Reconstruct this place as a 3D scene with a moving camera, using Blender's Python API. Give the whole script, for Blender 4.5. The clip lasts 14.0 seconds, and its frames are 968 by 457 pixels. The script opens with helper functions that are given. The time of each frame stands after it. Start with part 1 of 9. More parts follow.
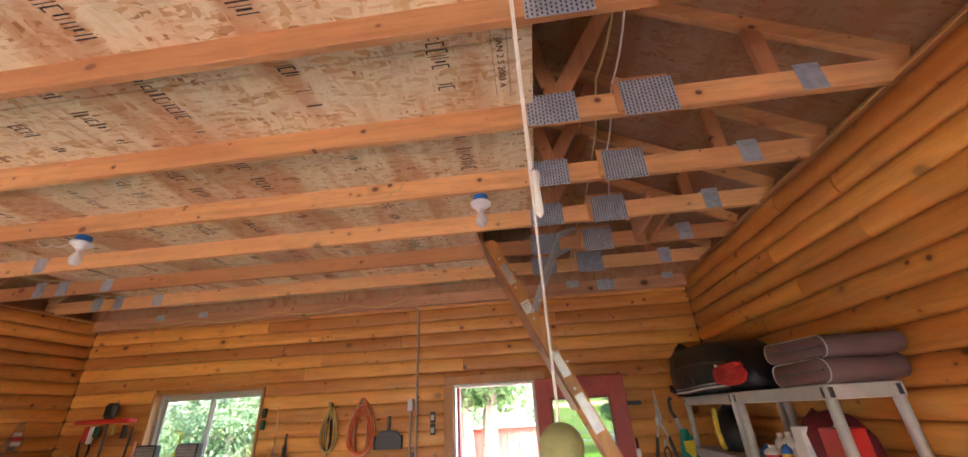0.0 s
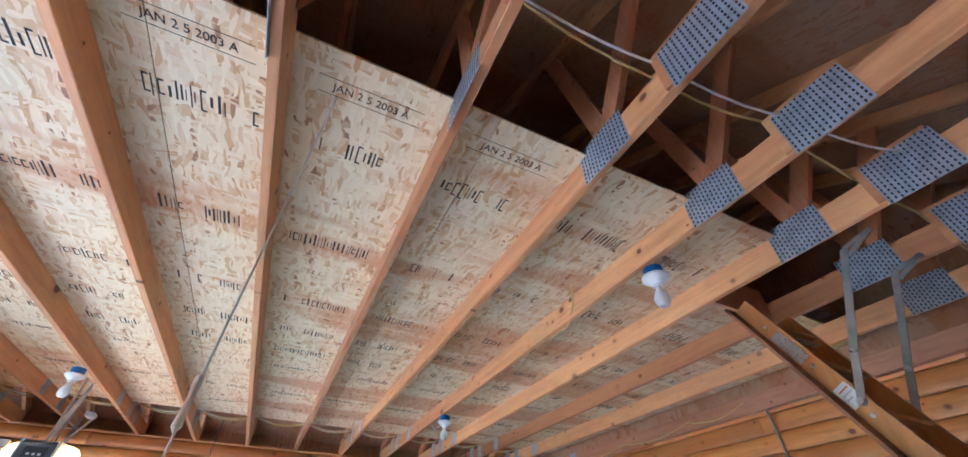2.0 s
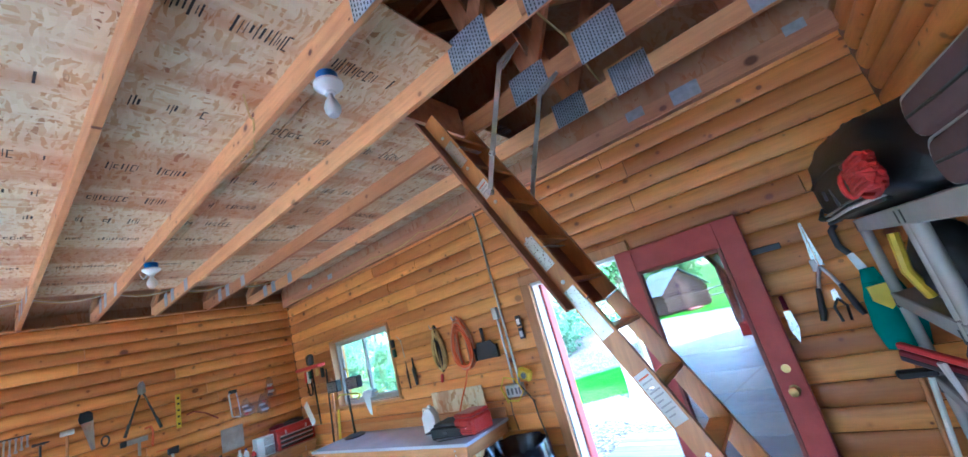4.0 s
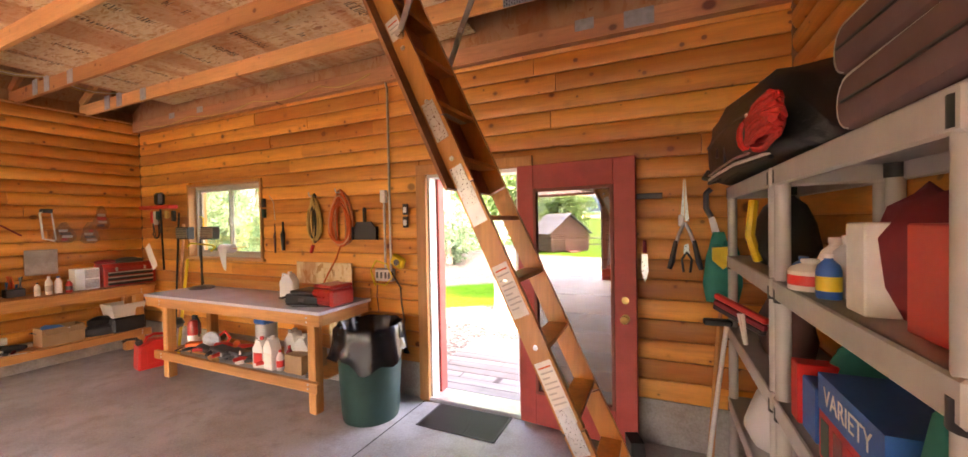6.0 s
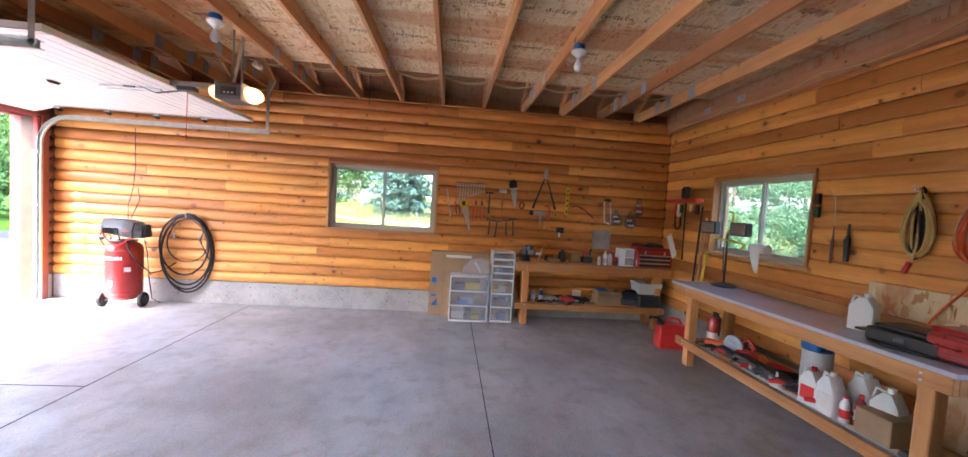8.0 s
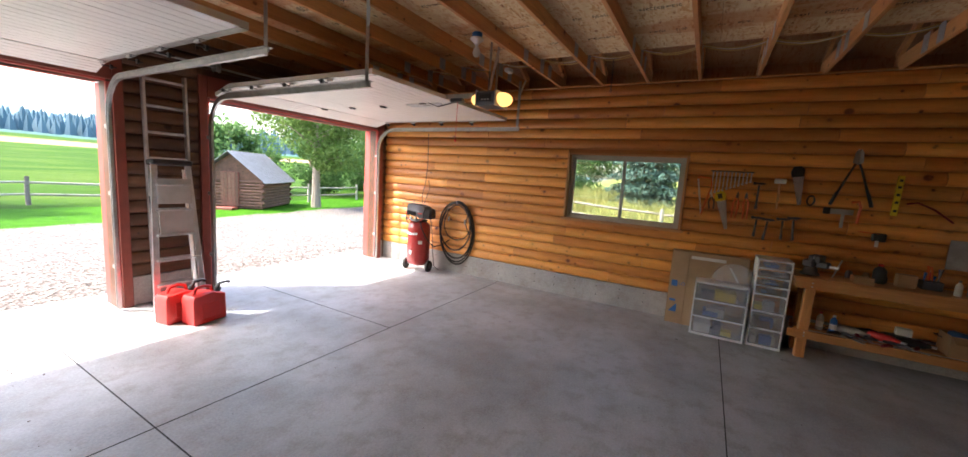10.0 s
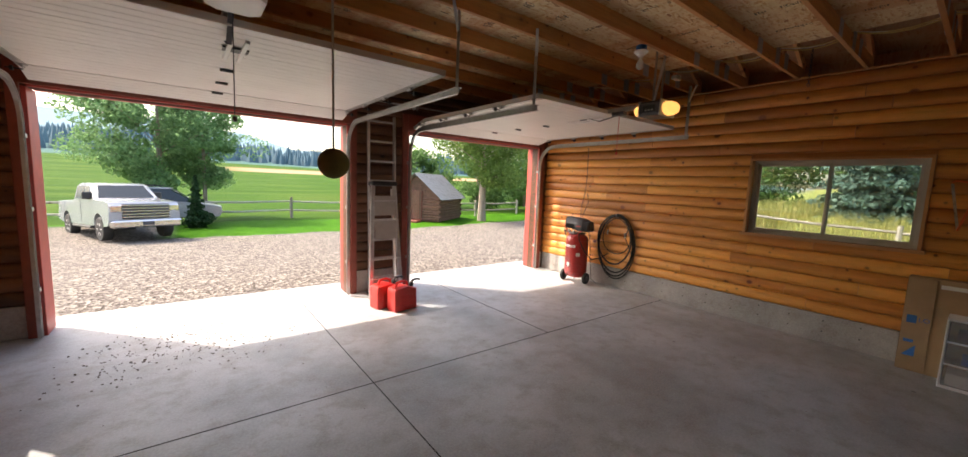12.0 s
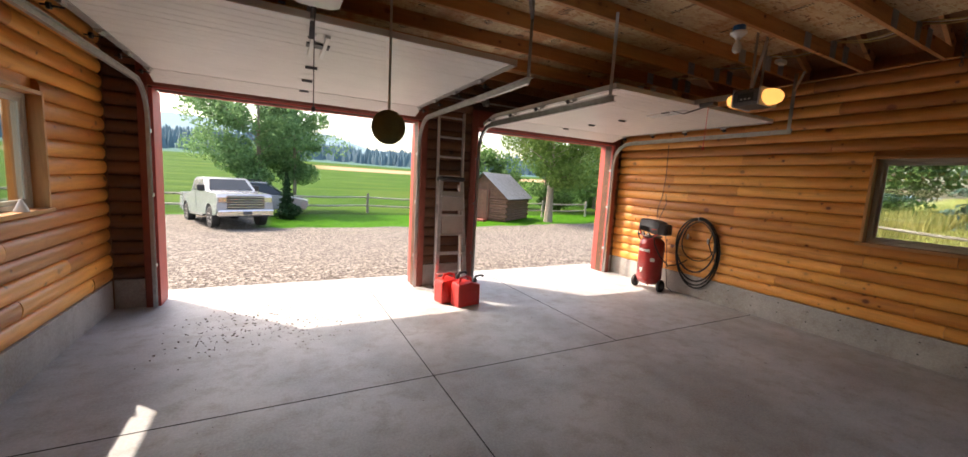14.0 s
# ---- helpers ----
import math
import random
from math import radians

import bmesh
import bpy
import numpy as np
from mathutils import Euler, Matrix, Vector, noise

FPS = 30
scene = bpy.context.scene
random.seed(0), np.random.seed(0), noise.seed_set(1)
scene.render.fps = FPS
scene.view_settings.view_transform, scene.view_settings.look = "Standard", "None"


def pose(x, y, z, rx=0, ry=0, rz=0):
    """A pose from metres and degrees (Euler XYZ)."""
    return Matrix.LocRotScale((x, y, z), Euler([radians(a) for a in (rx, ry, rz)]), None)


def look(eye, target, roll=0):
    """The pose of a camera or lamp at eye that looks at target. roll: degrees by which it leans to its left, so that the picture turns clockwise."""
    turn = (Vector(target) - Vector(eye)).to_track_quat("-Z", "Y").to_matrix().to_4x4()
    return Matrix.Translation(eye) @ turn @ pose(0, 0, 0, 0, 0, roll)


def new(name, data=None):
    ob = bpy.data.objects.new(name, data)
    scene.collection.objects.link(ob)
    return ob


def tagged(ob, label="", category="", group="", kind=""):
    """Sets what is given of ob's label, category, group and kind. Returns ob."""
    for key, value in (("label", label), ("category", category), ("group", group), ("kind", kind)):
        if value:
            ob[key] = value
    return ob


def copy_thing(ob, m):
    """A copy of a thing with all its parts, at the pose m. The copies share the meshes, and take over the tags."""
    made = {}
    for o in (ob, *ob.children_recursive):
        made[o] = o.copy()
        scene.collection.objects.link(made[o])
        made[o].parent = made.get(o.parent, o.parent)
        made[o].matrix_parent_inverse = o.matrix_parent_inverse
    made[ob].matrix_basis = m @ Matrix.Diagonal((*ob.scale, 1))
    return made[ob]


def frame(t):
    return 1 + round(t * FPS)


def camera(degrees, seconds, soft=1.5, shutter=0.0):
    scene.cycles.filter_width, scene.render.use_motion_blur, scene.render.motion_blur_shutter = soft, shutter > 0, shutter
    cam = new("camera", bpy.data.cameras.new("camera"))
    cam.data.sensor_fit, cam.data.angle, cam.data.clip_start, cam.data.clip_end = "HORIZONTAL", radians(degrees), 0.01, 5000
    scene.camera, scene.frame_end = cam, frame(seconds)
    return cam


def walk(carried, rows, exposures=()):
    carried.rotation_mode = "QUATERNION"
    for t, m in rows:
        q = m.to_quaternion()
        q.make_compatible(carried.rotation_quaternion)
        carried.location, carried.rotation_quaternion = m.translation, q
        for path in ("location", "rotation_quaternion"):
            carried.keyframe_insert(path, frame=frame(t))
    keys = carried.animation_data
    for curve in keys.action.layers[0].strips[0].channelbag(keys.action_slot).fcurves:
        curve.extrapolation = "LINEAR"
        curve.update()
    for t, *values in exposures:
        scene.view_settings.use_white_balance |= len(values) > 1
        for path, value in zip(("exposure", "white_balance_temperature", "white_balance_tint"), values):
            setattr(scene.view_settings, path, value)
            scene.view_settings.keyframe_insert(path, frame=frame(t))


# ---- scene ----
import itertools

cam = camera(102.4, 14.0)
PATH = [
    (0, (5.712, 4.305, 1.792), (5.532, 6.102, 2.651), -3.1),
    (0.5, (5.931, 4.551, 1.775), (5.306, 5.917, 3.096), -6.2),
    (1, (6.222, 4.786, 1.81), (5.339, 5.899, 3.218), -7.3),
    (1.5, (6.467, 4.918, 1.889), (5.228, 5.691, 3.255), -0.7),
    (2, (6.615, 5.072, 1.926), (5.251, 5.709, 3.244), 0.7),
    (2.5, (6.678, 5.215, 2.003), (5.308, 5.812, 3.332), -5.6),
    (3, (6.701, 5.411, 1.935), (5.409, 6.501, 3.003), -10.3),
    (3.5, (6.792, 5.592, 1.887), (5.626, 6.978, 2.736), -12.8),
    (4, (6.804, 5.611, 1.822), (5.681, 7.197, 2.295), -15.5),
    (4.2, (6.769, 5.756, 1.768), (5.688, 7.4, 2.125), -12.7),
    (6.3, (6.765, 5.838, 1.649), (5.908, 7.644, 1.575), -0.1),
    (6.5, (6.726, 5.75, 1.646), (5.633, 7.423, 1.576), -0.2),
    (6.8, (6.627, 5.662, 1.667), (5.255, 7.116, 1.6), -0.7),
    (7, (6.481, 5.585, 1.661), (4.851, 6.742, 1.604), 1.1),
    (7.5, (6.203, 5.49, 1.645), (4.287, 6.056, 1.554), -1.2),
    (8, (5.942, 5.522, 1.63), (3.952, 5.699, 1.53), 3.7),
    (8.5, (5.743, 5.554, 1.626), (3.752, 5.408, 1.51), 1.7),
    (8.7, (5.678, 5.521, 1.64), (3.708, 5.198, 1.507), 2.2),
    (10.8, (5.846, 5.694, 1.755), (4.258, 4.501, 1.519), 2.0),
    (11, (5.862, 5.727, 1.716), (4.319, 4.472, 1.504), 1.4),
    (11.5, (5.925, 5.743, 1.722), (4.516, 4.339, 1.507), 1.5),
    (12, (5.976, 5.711, 1.719), (4.762, 4.138, 1.491), 2.3),
    (12.5, (6.019, 5.628, 1.686), (5.013, 3.915, 1.453), 2.1),
    (13, (6.038, 5.597, 1.666), (5.184, 3.808, 1.405), 2.4),
    (13.5, (5.993, 5.6, 1.658), (5.205, 3.781, 1.392), 1.6),
    (14, (5.912, 5.617, 1.662), (4.982, 3.863, 1.421), 3.3),
]
EXPOSURES = [(0.0, 4.6, 6600, 24), (0.6, 4.55, 6000, 18), (1.1, 4.6, 4900, 8), (1.5, 4.75, 4600, 4), (2.5, 4.92, 4400, 4), (3.5, 5.05, 4400, 4), (4.2, 5.0, 4250, 5), (6.3, 4.92, 8900, 38), (6.8, 4.6, 8200, 34), (7.5, 4.2, 5800, 20), (8.0, 4.15, 5600, 18), (8.5, 3.9, 5500, 15), (11.0, 2.35, 7000, 14), (14.0, 2.06, 7300, 16)]
walk(cam, [(t, look(e, g, r)) for t, e, g, r in PATH], EXPOSURES)

# ---- world, sun, exposure ----
SUN_TO = Vector((1.0, -1.09, 1.70)).normalized()
world = bpy.data.worlds.new("world")
scene.world = world
world.use_nodes = True
wn = world.node_tree.nodes
wl = world.node_tree.links
bg = wn["Background"]
sky = wn.new("ShaderNodeTexSky")
sky.sky_type = "NISHITA"
sky.sun_disc = False
sky.sun_elevation = math.asin(SUN_TO.z)
sky.sun_rotation = math.atan2(SUN_TO.x, SUN_TO.y)
sky.air_density, sky.dust_density, sky.ozone_density = 1.2, 3.5, 1.0
wl.new(sky.outputs[0], bg.inputs[0])
bg.inputs[1].default_value = 0.15

sun = new("sun", bpy.data.lights.new("sun", "SUN"))
sun.data.energy, sun.data.angle, sun.data.color = 2.0, radians(0.6), (1.0, 0.94, 0.85)
sun.matrix_world = look(tuple(SUN_TO * 50), (0, 0, 0))


# ---- geometry ----
class G:
    """Vertices and faces gathered for one mesh."""

    def __init__(self):
        self.v, self.f = [], []

    def add(self, vs, fs):
        n = len(self.v)
        self.v += [tuple(p) for p in vs]
        self.f += [tuple(i + n for i in f) for f in fs]
        return self

    def box(self, x0, x1, y0, y1, z0, z1, c=0.0):
        if c <= 0:
            vs = [(x, y, z) for z in (z0, z1) for y in (y0, y1) for x in (x0, x1)]
            return self.add(vs, [(0, 2, 3, 1), (4, 5, 7, 6), (0, 1, 5, 4), (2, 6, 7, 3), (0, 4, 6, 2), (1, 3, 7, 5)])
        lo, hi, idx, vs = (x0, y0, z0), (x1, y1, z1), {}, []
        for s in itertools.product((0, 1), repeat=3):
            for a in range(3):
                p = []
                for k in range(3):
                    e = hi[k] if s[k] else lo[k]
                    p.append(e if k == a else (e - c if s[k] else e + c))
                idx[s, a] = len(vs)
                vs.append(p)
        fs = []
        for a in range(3):
            b, d = (a + 1) % 3, (a + 2) % 3
            for sa in (0, 1):
                q = []
                for sb, sd in ((0, 0), (1, 0), (1, 1), (0, 1)):
                    s = [0, 0, 0]
                    s[a], s[b], s[d] = sa, sb, sd
                    q.append(idx[tuple(s), a])
                fs.append(q if sa else q[::-1])
            for sb, sd in itertools.product((0, 1), repeat=2):
                s0, s1 = [0, 0, 0], [0, 0, 0]
                s0[b] = s1[b] = sb
                s0[d] = s1[d] = sd
                s1[a] = 1
                q = [idx[tuple(s0), b], idx[tuple(s1), b], idx[tuple(s1), d], idx[tuple(s0), d]]
                fs.append(q if sb == sd else q[::-1])
        for s in itertools.product((0, 1), repeat=3):
            q = [idx[s, 0], idx[s, 1], idx[s, 2]]
            fs.append(q if sum(s) % 2 else q[::-1])
        return self.add(vs, fs)

    def ring(self, rings, caps=True, closed=True):
        """Joins rings of equally many points."""
        n, m = len(rings[0]), len(rings)
        vs = [p for r in rings for p in r]
        fs = [(i * n + j, i * n + (j + 1) % n, (i + 1) * n + (j + 1) % n, (i + 1) * n + j)
              for i in range(m - 1) for j in range(n if closed else n - 1)]
        if caps:
            fs += [tuple(range(n - 1, -1, -1)), tuple((m - 1) * n + j for j in range(n))]
        return self.add(vs, fs)

    def cyl(self, p, q, r, r2=None, seg=12):
        return self.tube([p, q], [r, r if r2 is None else r2], seg)

    def tube(self, pts, r, seg=6):
        pts = [Vector(p) for p in pts]
        rs = r if isinstance(r, (list, tuple)) else [r] * len(pts)
        rings, up = [], None
        for i, p in enumerate(pts):
            d = (pts[min(i + 1, len(pts) - 1)] - pts[max(i - 1, 0)]).normalized()
            if up is None:
                up = Vector((0, 0, 1)) if abs(d.z) < 0.9 else Vector((1, 0, 0))
            a = up - d * up.dot(d)
            a = a.normalized() if a.length > 1e-4 else d.orthogonal().normalized()
            up = a
            b = d.cross(a)
            rings.append([p + (a * math.cos(t) + b * math.sin(t)) * rs[i] for t in (math.tau * k / seg for k in range(seg))])
        return self.ring(rings)

    def lathe(self, prof, at=(0, 0, 0), seg=20, axis="z", sx=1.0, sy=1.0):
        rings = []
        for r, h in prof:
            ring = []
            for k in range(seg):
                a = math.tau * k / seg
                u, w = r * math.cos(a) * sx, r * math.sin(a) * sy
                p = {"z": (u, w, h), "x": (h, u, w), "y": (w, h, u)}[axis]
                ring.append((p[0] + at[0], p[1] + at[1], p[2] + at[2]))
            rings.append(ring)
        return self.ring(rings)

    def prism(self, outline, a0, a1, axis="y"):
        """A closed outline of (u, w) drawn along an axis."""
        def at(u, w, h):
            return {"x": (h, u, w), "y": (u, h, w), "z": (u, w, h)}[axis]
        r = [[at(u, w, a0) for u, w in outline], [at(u, w, a1) for u, w in outline]]
        return self.ring(r)

    def bar(self, p, q, w, h, c=0.0):
        """A board from p to q; w across (level), h across (upright)."""
        p, q = Vector(p), Vector(q)
        d = q - p
        g = G().box(0, d.length, -w / 2, w / 2, -h / 2, h / 2, c)
        x = d.normalized()
        y = Vector((0, 0, 1)).cross(x)
        y = y.normalized() if y.length > 1e-4 else Vector((0, 1, 0))
        z = x.cross(y)
        return self.add([p + x * v[0] + y * v[1] + z * v[2] for v in g.v], g.f)

    def moved(self, m):
        self.v = [tuple(m @ Vector(p)) for p in self.v]
        return self

    def mesh(self, name, mat, angle=35):
        me = bpy.data.meshes.new(name)
        me.from_pydata(self.v, [], self.f)
        me.materials.append(mat)
        if angle:
            me.polygons.foreach_set("use_smooth", [True] * len(me.polygons))
            me.set_sharp_from_angle(angle=radians(angle))
        me.validate()
        bm = bmesh.new()
        bm.from_mesh(me)
        bmesh.ops.recalc_face_normals(bm, faces=bm.faces)
        bm.to_mesh(me)
        bm.free()
        return me


def solid(name, g, mat, label="", category="", group="", kind="", m=None, angle=35):
    ob = new(name, g.mesh(name, mat, angle))
    if m is not None:
        ob.matrix_basis = m
    return tagged(ob, label, category, group, kind)


def thing(name, label, category, m=None, group="", kind=""):
    ob = new(name)
    ob.empty_display_size = 0.1
    if m is not None:
        ob.matrix_basis = m
    return tagged(ob, label, category, group, kind)


def part(name, g, mat, parent, label="", angle=35, kind=""):
    ob = new(name, g.mesh(name, mat, angle))
    ob.parent = parent
    return tagged(ob, label, kind=kind)


def piece(name, me, parent, m=None):
    ob = new(name, me)
    ob.parent = parent
    if m is not None:
        ob.matrix_basis = m
    return ob


def T(x, y, z, rz=0, rx=0, ry=0):
    return pose(x, y, z, rx, ry, rz)


# ---- materials ----
def nodes(name):
    m = bpy.data.materials.new(name)
    m.use_nodes = True
    nt = m.node_tree
    return m, nt, nt.nodes["Principled BSDF"]


def N(nt, kind, **kw):
    n = nt.nodes.new(kind)
    for k, v in kw.items():
        n.inputs[k.replace("_", " ")].default_value = v
    return n


def coords(nt, scale=(1, 1, 1), source="Object"):
    tc = nt.nodes.new("ShaderNodeTexCoord")
    mp = nt.nodes.new("ShaderNodeMapping")
    mp.inputs["Scale"].default_value = scale
    if source == "World":
        geo = nt.nodes.new("ShaderNodeNewGeometry")
        nt.links.new(geo.outputs["Position"], mp.inputs[0])
    else:
        nt.links.new(tc.outputs[source], mp.inputs[0])
    return mp.outputs[0]


def ramp(nt, fac, stops):
    r = nt.nodes.new("ShaderNodeValToRGB")
    e = r.color_ramp.elements
    while len(e) < len(stops):
        e.new(0.5)
    for el, (p, c) in zip(e, stops):
        el.position = p
        el.color = (*c, 1) if len(c) == 3 else c
    nt.links.new(fac, r.inputs[0])
    return r.outputs[0]


def mixc(nt, fac, a, b, mode="MIX"):
    m = nt.nodes.new("ShaderNodeMix")
    m.data_type = "RGBA"
    m.blend_type = mode
    for sock, v in ((m.inputs[0], fac), (m.inputs[6], a), (m.inputs[7], b)):
        if isinstance(v, bpy.types.NodeSocket):
            nt.links.new(v, sock)
        else:
            sock.default_value = (*v, 1) if isinstance(v, tuple) and len(v) == 3 else v
    return m.outputs[2]


def math_(nt, op, a, b=0.0):
    m = nt.nodes.new("ShaderNodeMath")
    m.operation = op
    for i, v in enumerate((a, b)):
        if isinstance(v, bpy.types.NodeSocket):
            nt.links.new(v, m.inputs[i])
        else:
            m.inputs[i].default_value = v
    return m.outputs[0]


def bump(nt, b, height, strength=0.3, dist=0.01):
    n = nt.nodes.new("ShaderNodeBump")
    n.inputs["Strength"].default_value = strength
    n.inputs["Distance"].default_value = dist
    nt.links.new(height, n.inputs["Height"])
    nt.links.new(n.outputs[0], b.inputs["Normal"])


def noise_fac(nt, vec, scale, detail=3.0, rough=0.55):
    n = N(nt, "ShaderNodeTexNoise", Scale=scale, Detail=detail, Roughness=rough)
    nt.links.new(vec, n.inputs["Vector"])
    return n.outputs["Fac"]


def rand(nt):
    return nt.nodes.new("ShaderNodeObjectInfo").outputs["Random"]


def wood(name, dark, light, axis="x", knots=True, rough=0.45, coat=0.0, spread=0.25, grain=1.0):
    """Sawn or milled softwood; the grain runs along axis in world space."""
    m, nt, b = nodes(name)
    s = {"x": (0.35, 4, 4), "y": (4, 0.35, 4), "z": (4, 4, 0.35)}[axis]
    ob = rand(nt)
    base = coords(nt, (1, 1, 1), "World")
    off = nt.nodes.new("ShaderNodeVectorMath")
    off.operation = "MULTIPLY_ADD"
    comb = nt.nodes.new("ShaderNodeCombineXYZ")
    for i in range(3):
        nt.links.new(ob, comb.inputs[i])
    off.inputs[1].default_value = (37, 53, 71)
    nt.links.new(comb.outputs[0], off.inputs[0])
    nt.links.new(base, off.inputs[2])
    mp = nt.nodes.new("ShaderNodeMapping")
    mp.inputs["Scale"].default_value = s
    nt.links.new(off.outputs[0], mp.inputs[0])
    v = mp.outputs[0]
    big = noise_fac(nt, v, 1.6 * grain, 2.0)
    fine = noise_fac(nt, v, 14.0 * grain, 4.0, 0.65)
    col = ramp(nt, big, [(0.3, dark), (0.7, light)])
    d2 = tuple(c * 0.55 for c in dark)
    col = mixc(nt, math_(nt, "MULTIPLY", ramp(nt, fine, [(0.45, (0, 0, 0)), (0.75, (1, 1, 1))]), 0.35), col, d2)
    mid = noise_fac(nt, v, 5.0 * grain, 3.0, 0.6)
    col = mixc(nt, math_(nt, "MULTIPLY", ramp(nt, mid, [(0.5, (0, 0, 0)), (0.68, (1, 1, 1))]), 0.45), col, tuple(c * 0.72 for c in dark))
    if knots:
        sx = nt.nodes.new("ShaderNodeSeparateXYZ")
        nt.links.new(off.outputs[0], sx.inputs[0])
        along, across = {"x": (0, 2), "y": (1, 2), "z": (2, 0)}[axis]
        # two sizes of knot, each cell with its own radius, ringed by a darker halo
        for ka, kc, most in ((3.6, 4.6, 1.35), (8.0, 9.0, 1.25)):
            cx = nt.nodes.new("ShaderNodeCombineXYZ")
            nt.links.new(math_(nt, "MULTIPLY", sx.outputs[along], ka), cx.inputs[0])
            nt.links.new(math_(nt, "MULTIPLY", sx.outputs[across], kc), cx.inputs[1])
            vo = N(nt, "ShaderNodeTexVoronoi", Scale=1.0, Randomness=1.0)
            nt.links.new(cx.outputs[0], vo.inputs["Vector"])
            cell = nt.nodes.new("ShaderNodeSeparateColor")
            nt.links.new(vo.outputs["Color"], cell.inputs[0])
            size = math_(nt, "ADD", 0.25, math_(nt, "MULTIPLY", math_(nt, "POWER", cell.outputs[0], 1.4), most))
            dist = math_(nt, "DIVIDE", vo.outputs["Distance"], size)
            halo = ramp(nt, dist, [(0.08, (1, 1, 1)), (0.26, (0, 0, 0))])
            col = mixc(nt, math_(nt, "MULTIPLY", halo, 0.5), col, tuple(c * 0.8 for c in dark))
            k = ramp(nt, dist, [(0.075, (1, 1, 1)), (0.12, (0, 0, 0))])
            col = mixc(nt, math_(nt, "MULTIPLY", k, 0.95), col, (dark[0] * 0.24, dark[1] * 0.17, dark[2] * 0.2))
        pale = ramp(nt, ob, [(0.70, (0, 0, 0)), (0.74, (1, 1, 1))])
        col = mixc(nt, math_(nt, "MULTIPLY", pale, 0.22), col, tuple(min(0.9, c * 1.35) for c in light))
        red = ramp(nt, ob, [(0.18, (1, 1, 1)), (0.22, (0, 0, 0))])
        col = mixc(nt, math_(nt, "MULTIPLY", red, 0.35), col, (dark[0] * 0.8, dark[1] * 0.62, dark[2] * 0.6))
    hs = nt.nodes.new("ShaderNodeHueSaturation")
    nt.links.new(math_(nt, "ADD", 1.0 - spread / 2, math_(nt, "MULTIPLY", ob, spread)), hs.inputs["Value"])
    nt.links.new(col, hs.inputs["Color"])
    nt.links.new(hs.outputs[0], b.inputs["Base Color"])
    b.inputs["Roughness"].default_value = rough
    b.inputs["Coat Weight"].default_value = coat
    b.inputs["Coat Roughness"].default_value = 0.3
    bump(nt, b, fine, 0.25, 0.004)
    return m


def paint(name, color, rough=0.45, metal=0.0, wear=0.12, scale=9.0, dirt=None, coat=0.0, bmp=0.08):
    m, nt, b = nodes(name)
    v = coords(nt, (1, 1, 1), "World")
    n1 = noise_fac(nt, v, scale, 4.0)
    n2 = noise_fac(nt, v, scale * 9, 3.0)
    dark = dirt or tuple(c * (1 - wear * 2.4) for c in color)
    f = math_(nt, "MULTIPLY", ramp(nt, n1, [(0.4, (0, 0, 0)), (0.75, (1, 1, 1))]), 0.7)
    col = mixc(nt, f, color, dark)
    nt.links.new(col, b.inputs["Base Color"])
    nt.links.new(math_(nt, "ADD", rough - 0.06, math_(nt, "MULTIPLY", n2, 0.14)), b.inputs["Roughness"])
    b.inputs["Metallic"].default_value = metal
    b.inputs["Coat Weight"].default_value = coat
    bump(nt, b, n2, bmp, 0.002)
    return m


def concrete(name, color, joints=False):
    m, nt, b = nodes(name)
    v = coords(nt, (1, 1, 1), "World")
    a = noise_fac(nt, v, 0.9, 5.0, 0.6)
    c = noise_fac(nt, v, 5.0, 6.0, 0.65)
    d = noise_fac(nt, v, 60.0, 3.0)
    col = ramp(nt, a, [(0.34, tuple(x * 0.66 for x in color)), (0.64, tuple(x * 1.2 for x in color))])
    col = mixc(nt, math_(nt, "MULTIPLY", ramp(nt, c, [(0.48, (0, 0, 0)), (0.66, (1, 1, 1))]), 0.62), col, tuple(x * y for x, y in zip(color, (0.66, 0.58, 0.5))))
    col = mixc(nt, 0.25, col, ramp(nt, d, [(0.3, (0.12, 0.12, 0.12)), (0.7, (0.5, 0.5, 0.5))]))
    vo = N(nt, "ShaderNodeTexVoronoi", Scale=1.7)
    nt.links.new(v, vo.inputs["Vector"])
    spot = ramp(nt, vo.outputs["Distance"], [(0.02, (1, 1, 1)), (0.035, (0, 0, 0))])
    col = mixc(nt, math_(nt, "MULTIPLY", spot, 0.7), col, (0.05, 0.04, 0.035))
    nt.links.new(col, b.inputs["Base Color"])
    nt.links.new(math_(nt, "ADD", 0.38, math_(nt, "MULTIPLY", c, 0.3)), b.inputs["Roughness"])
    bump(nt, b, d, 0.12, 0.003)
    return m


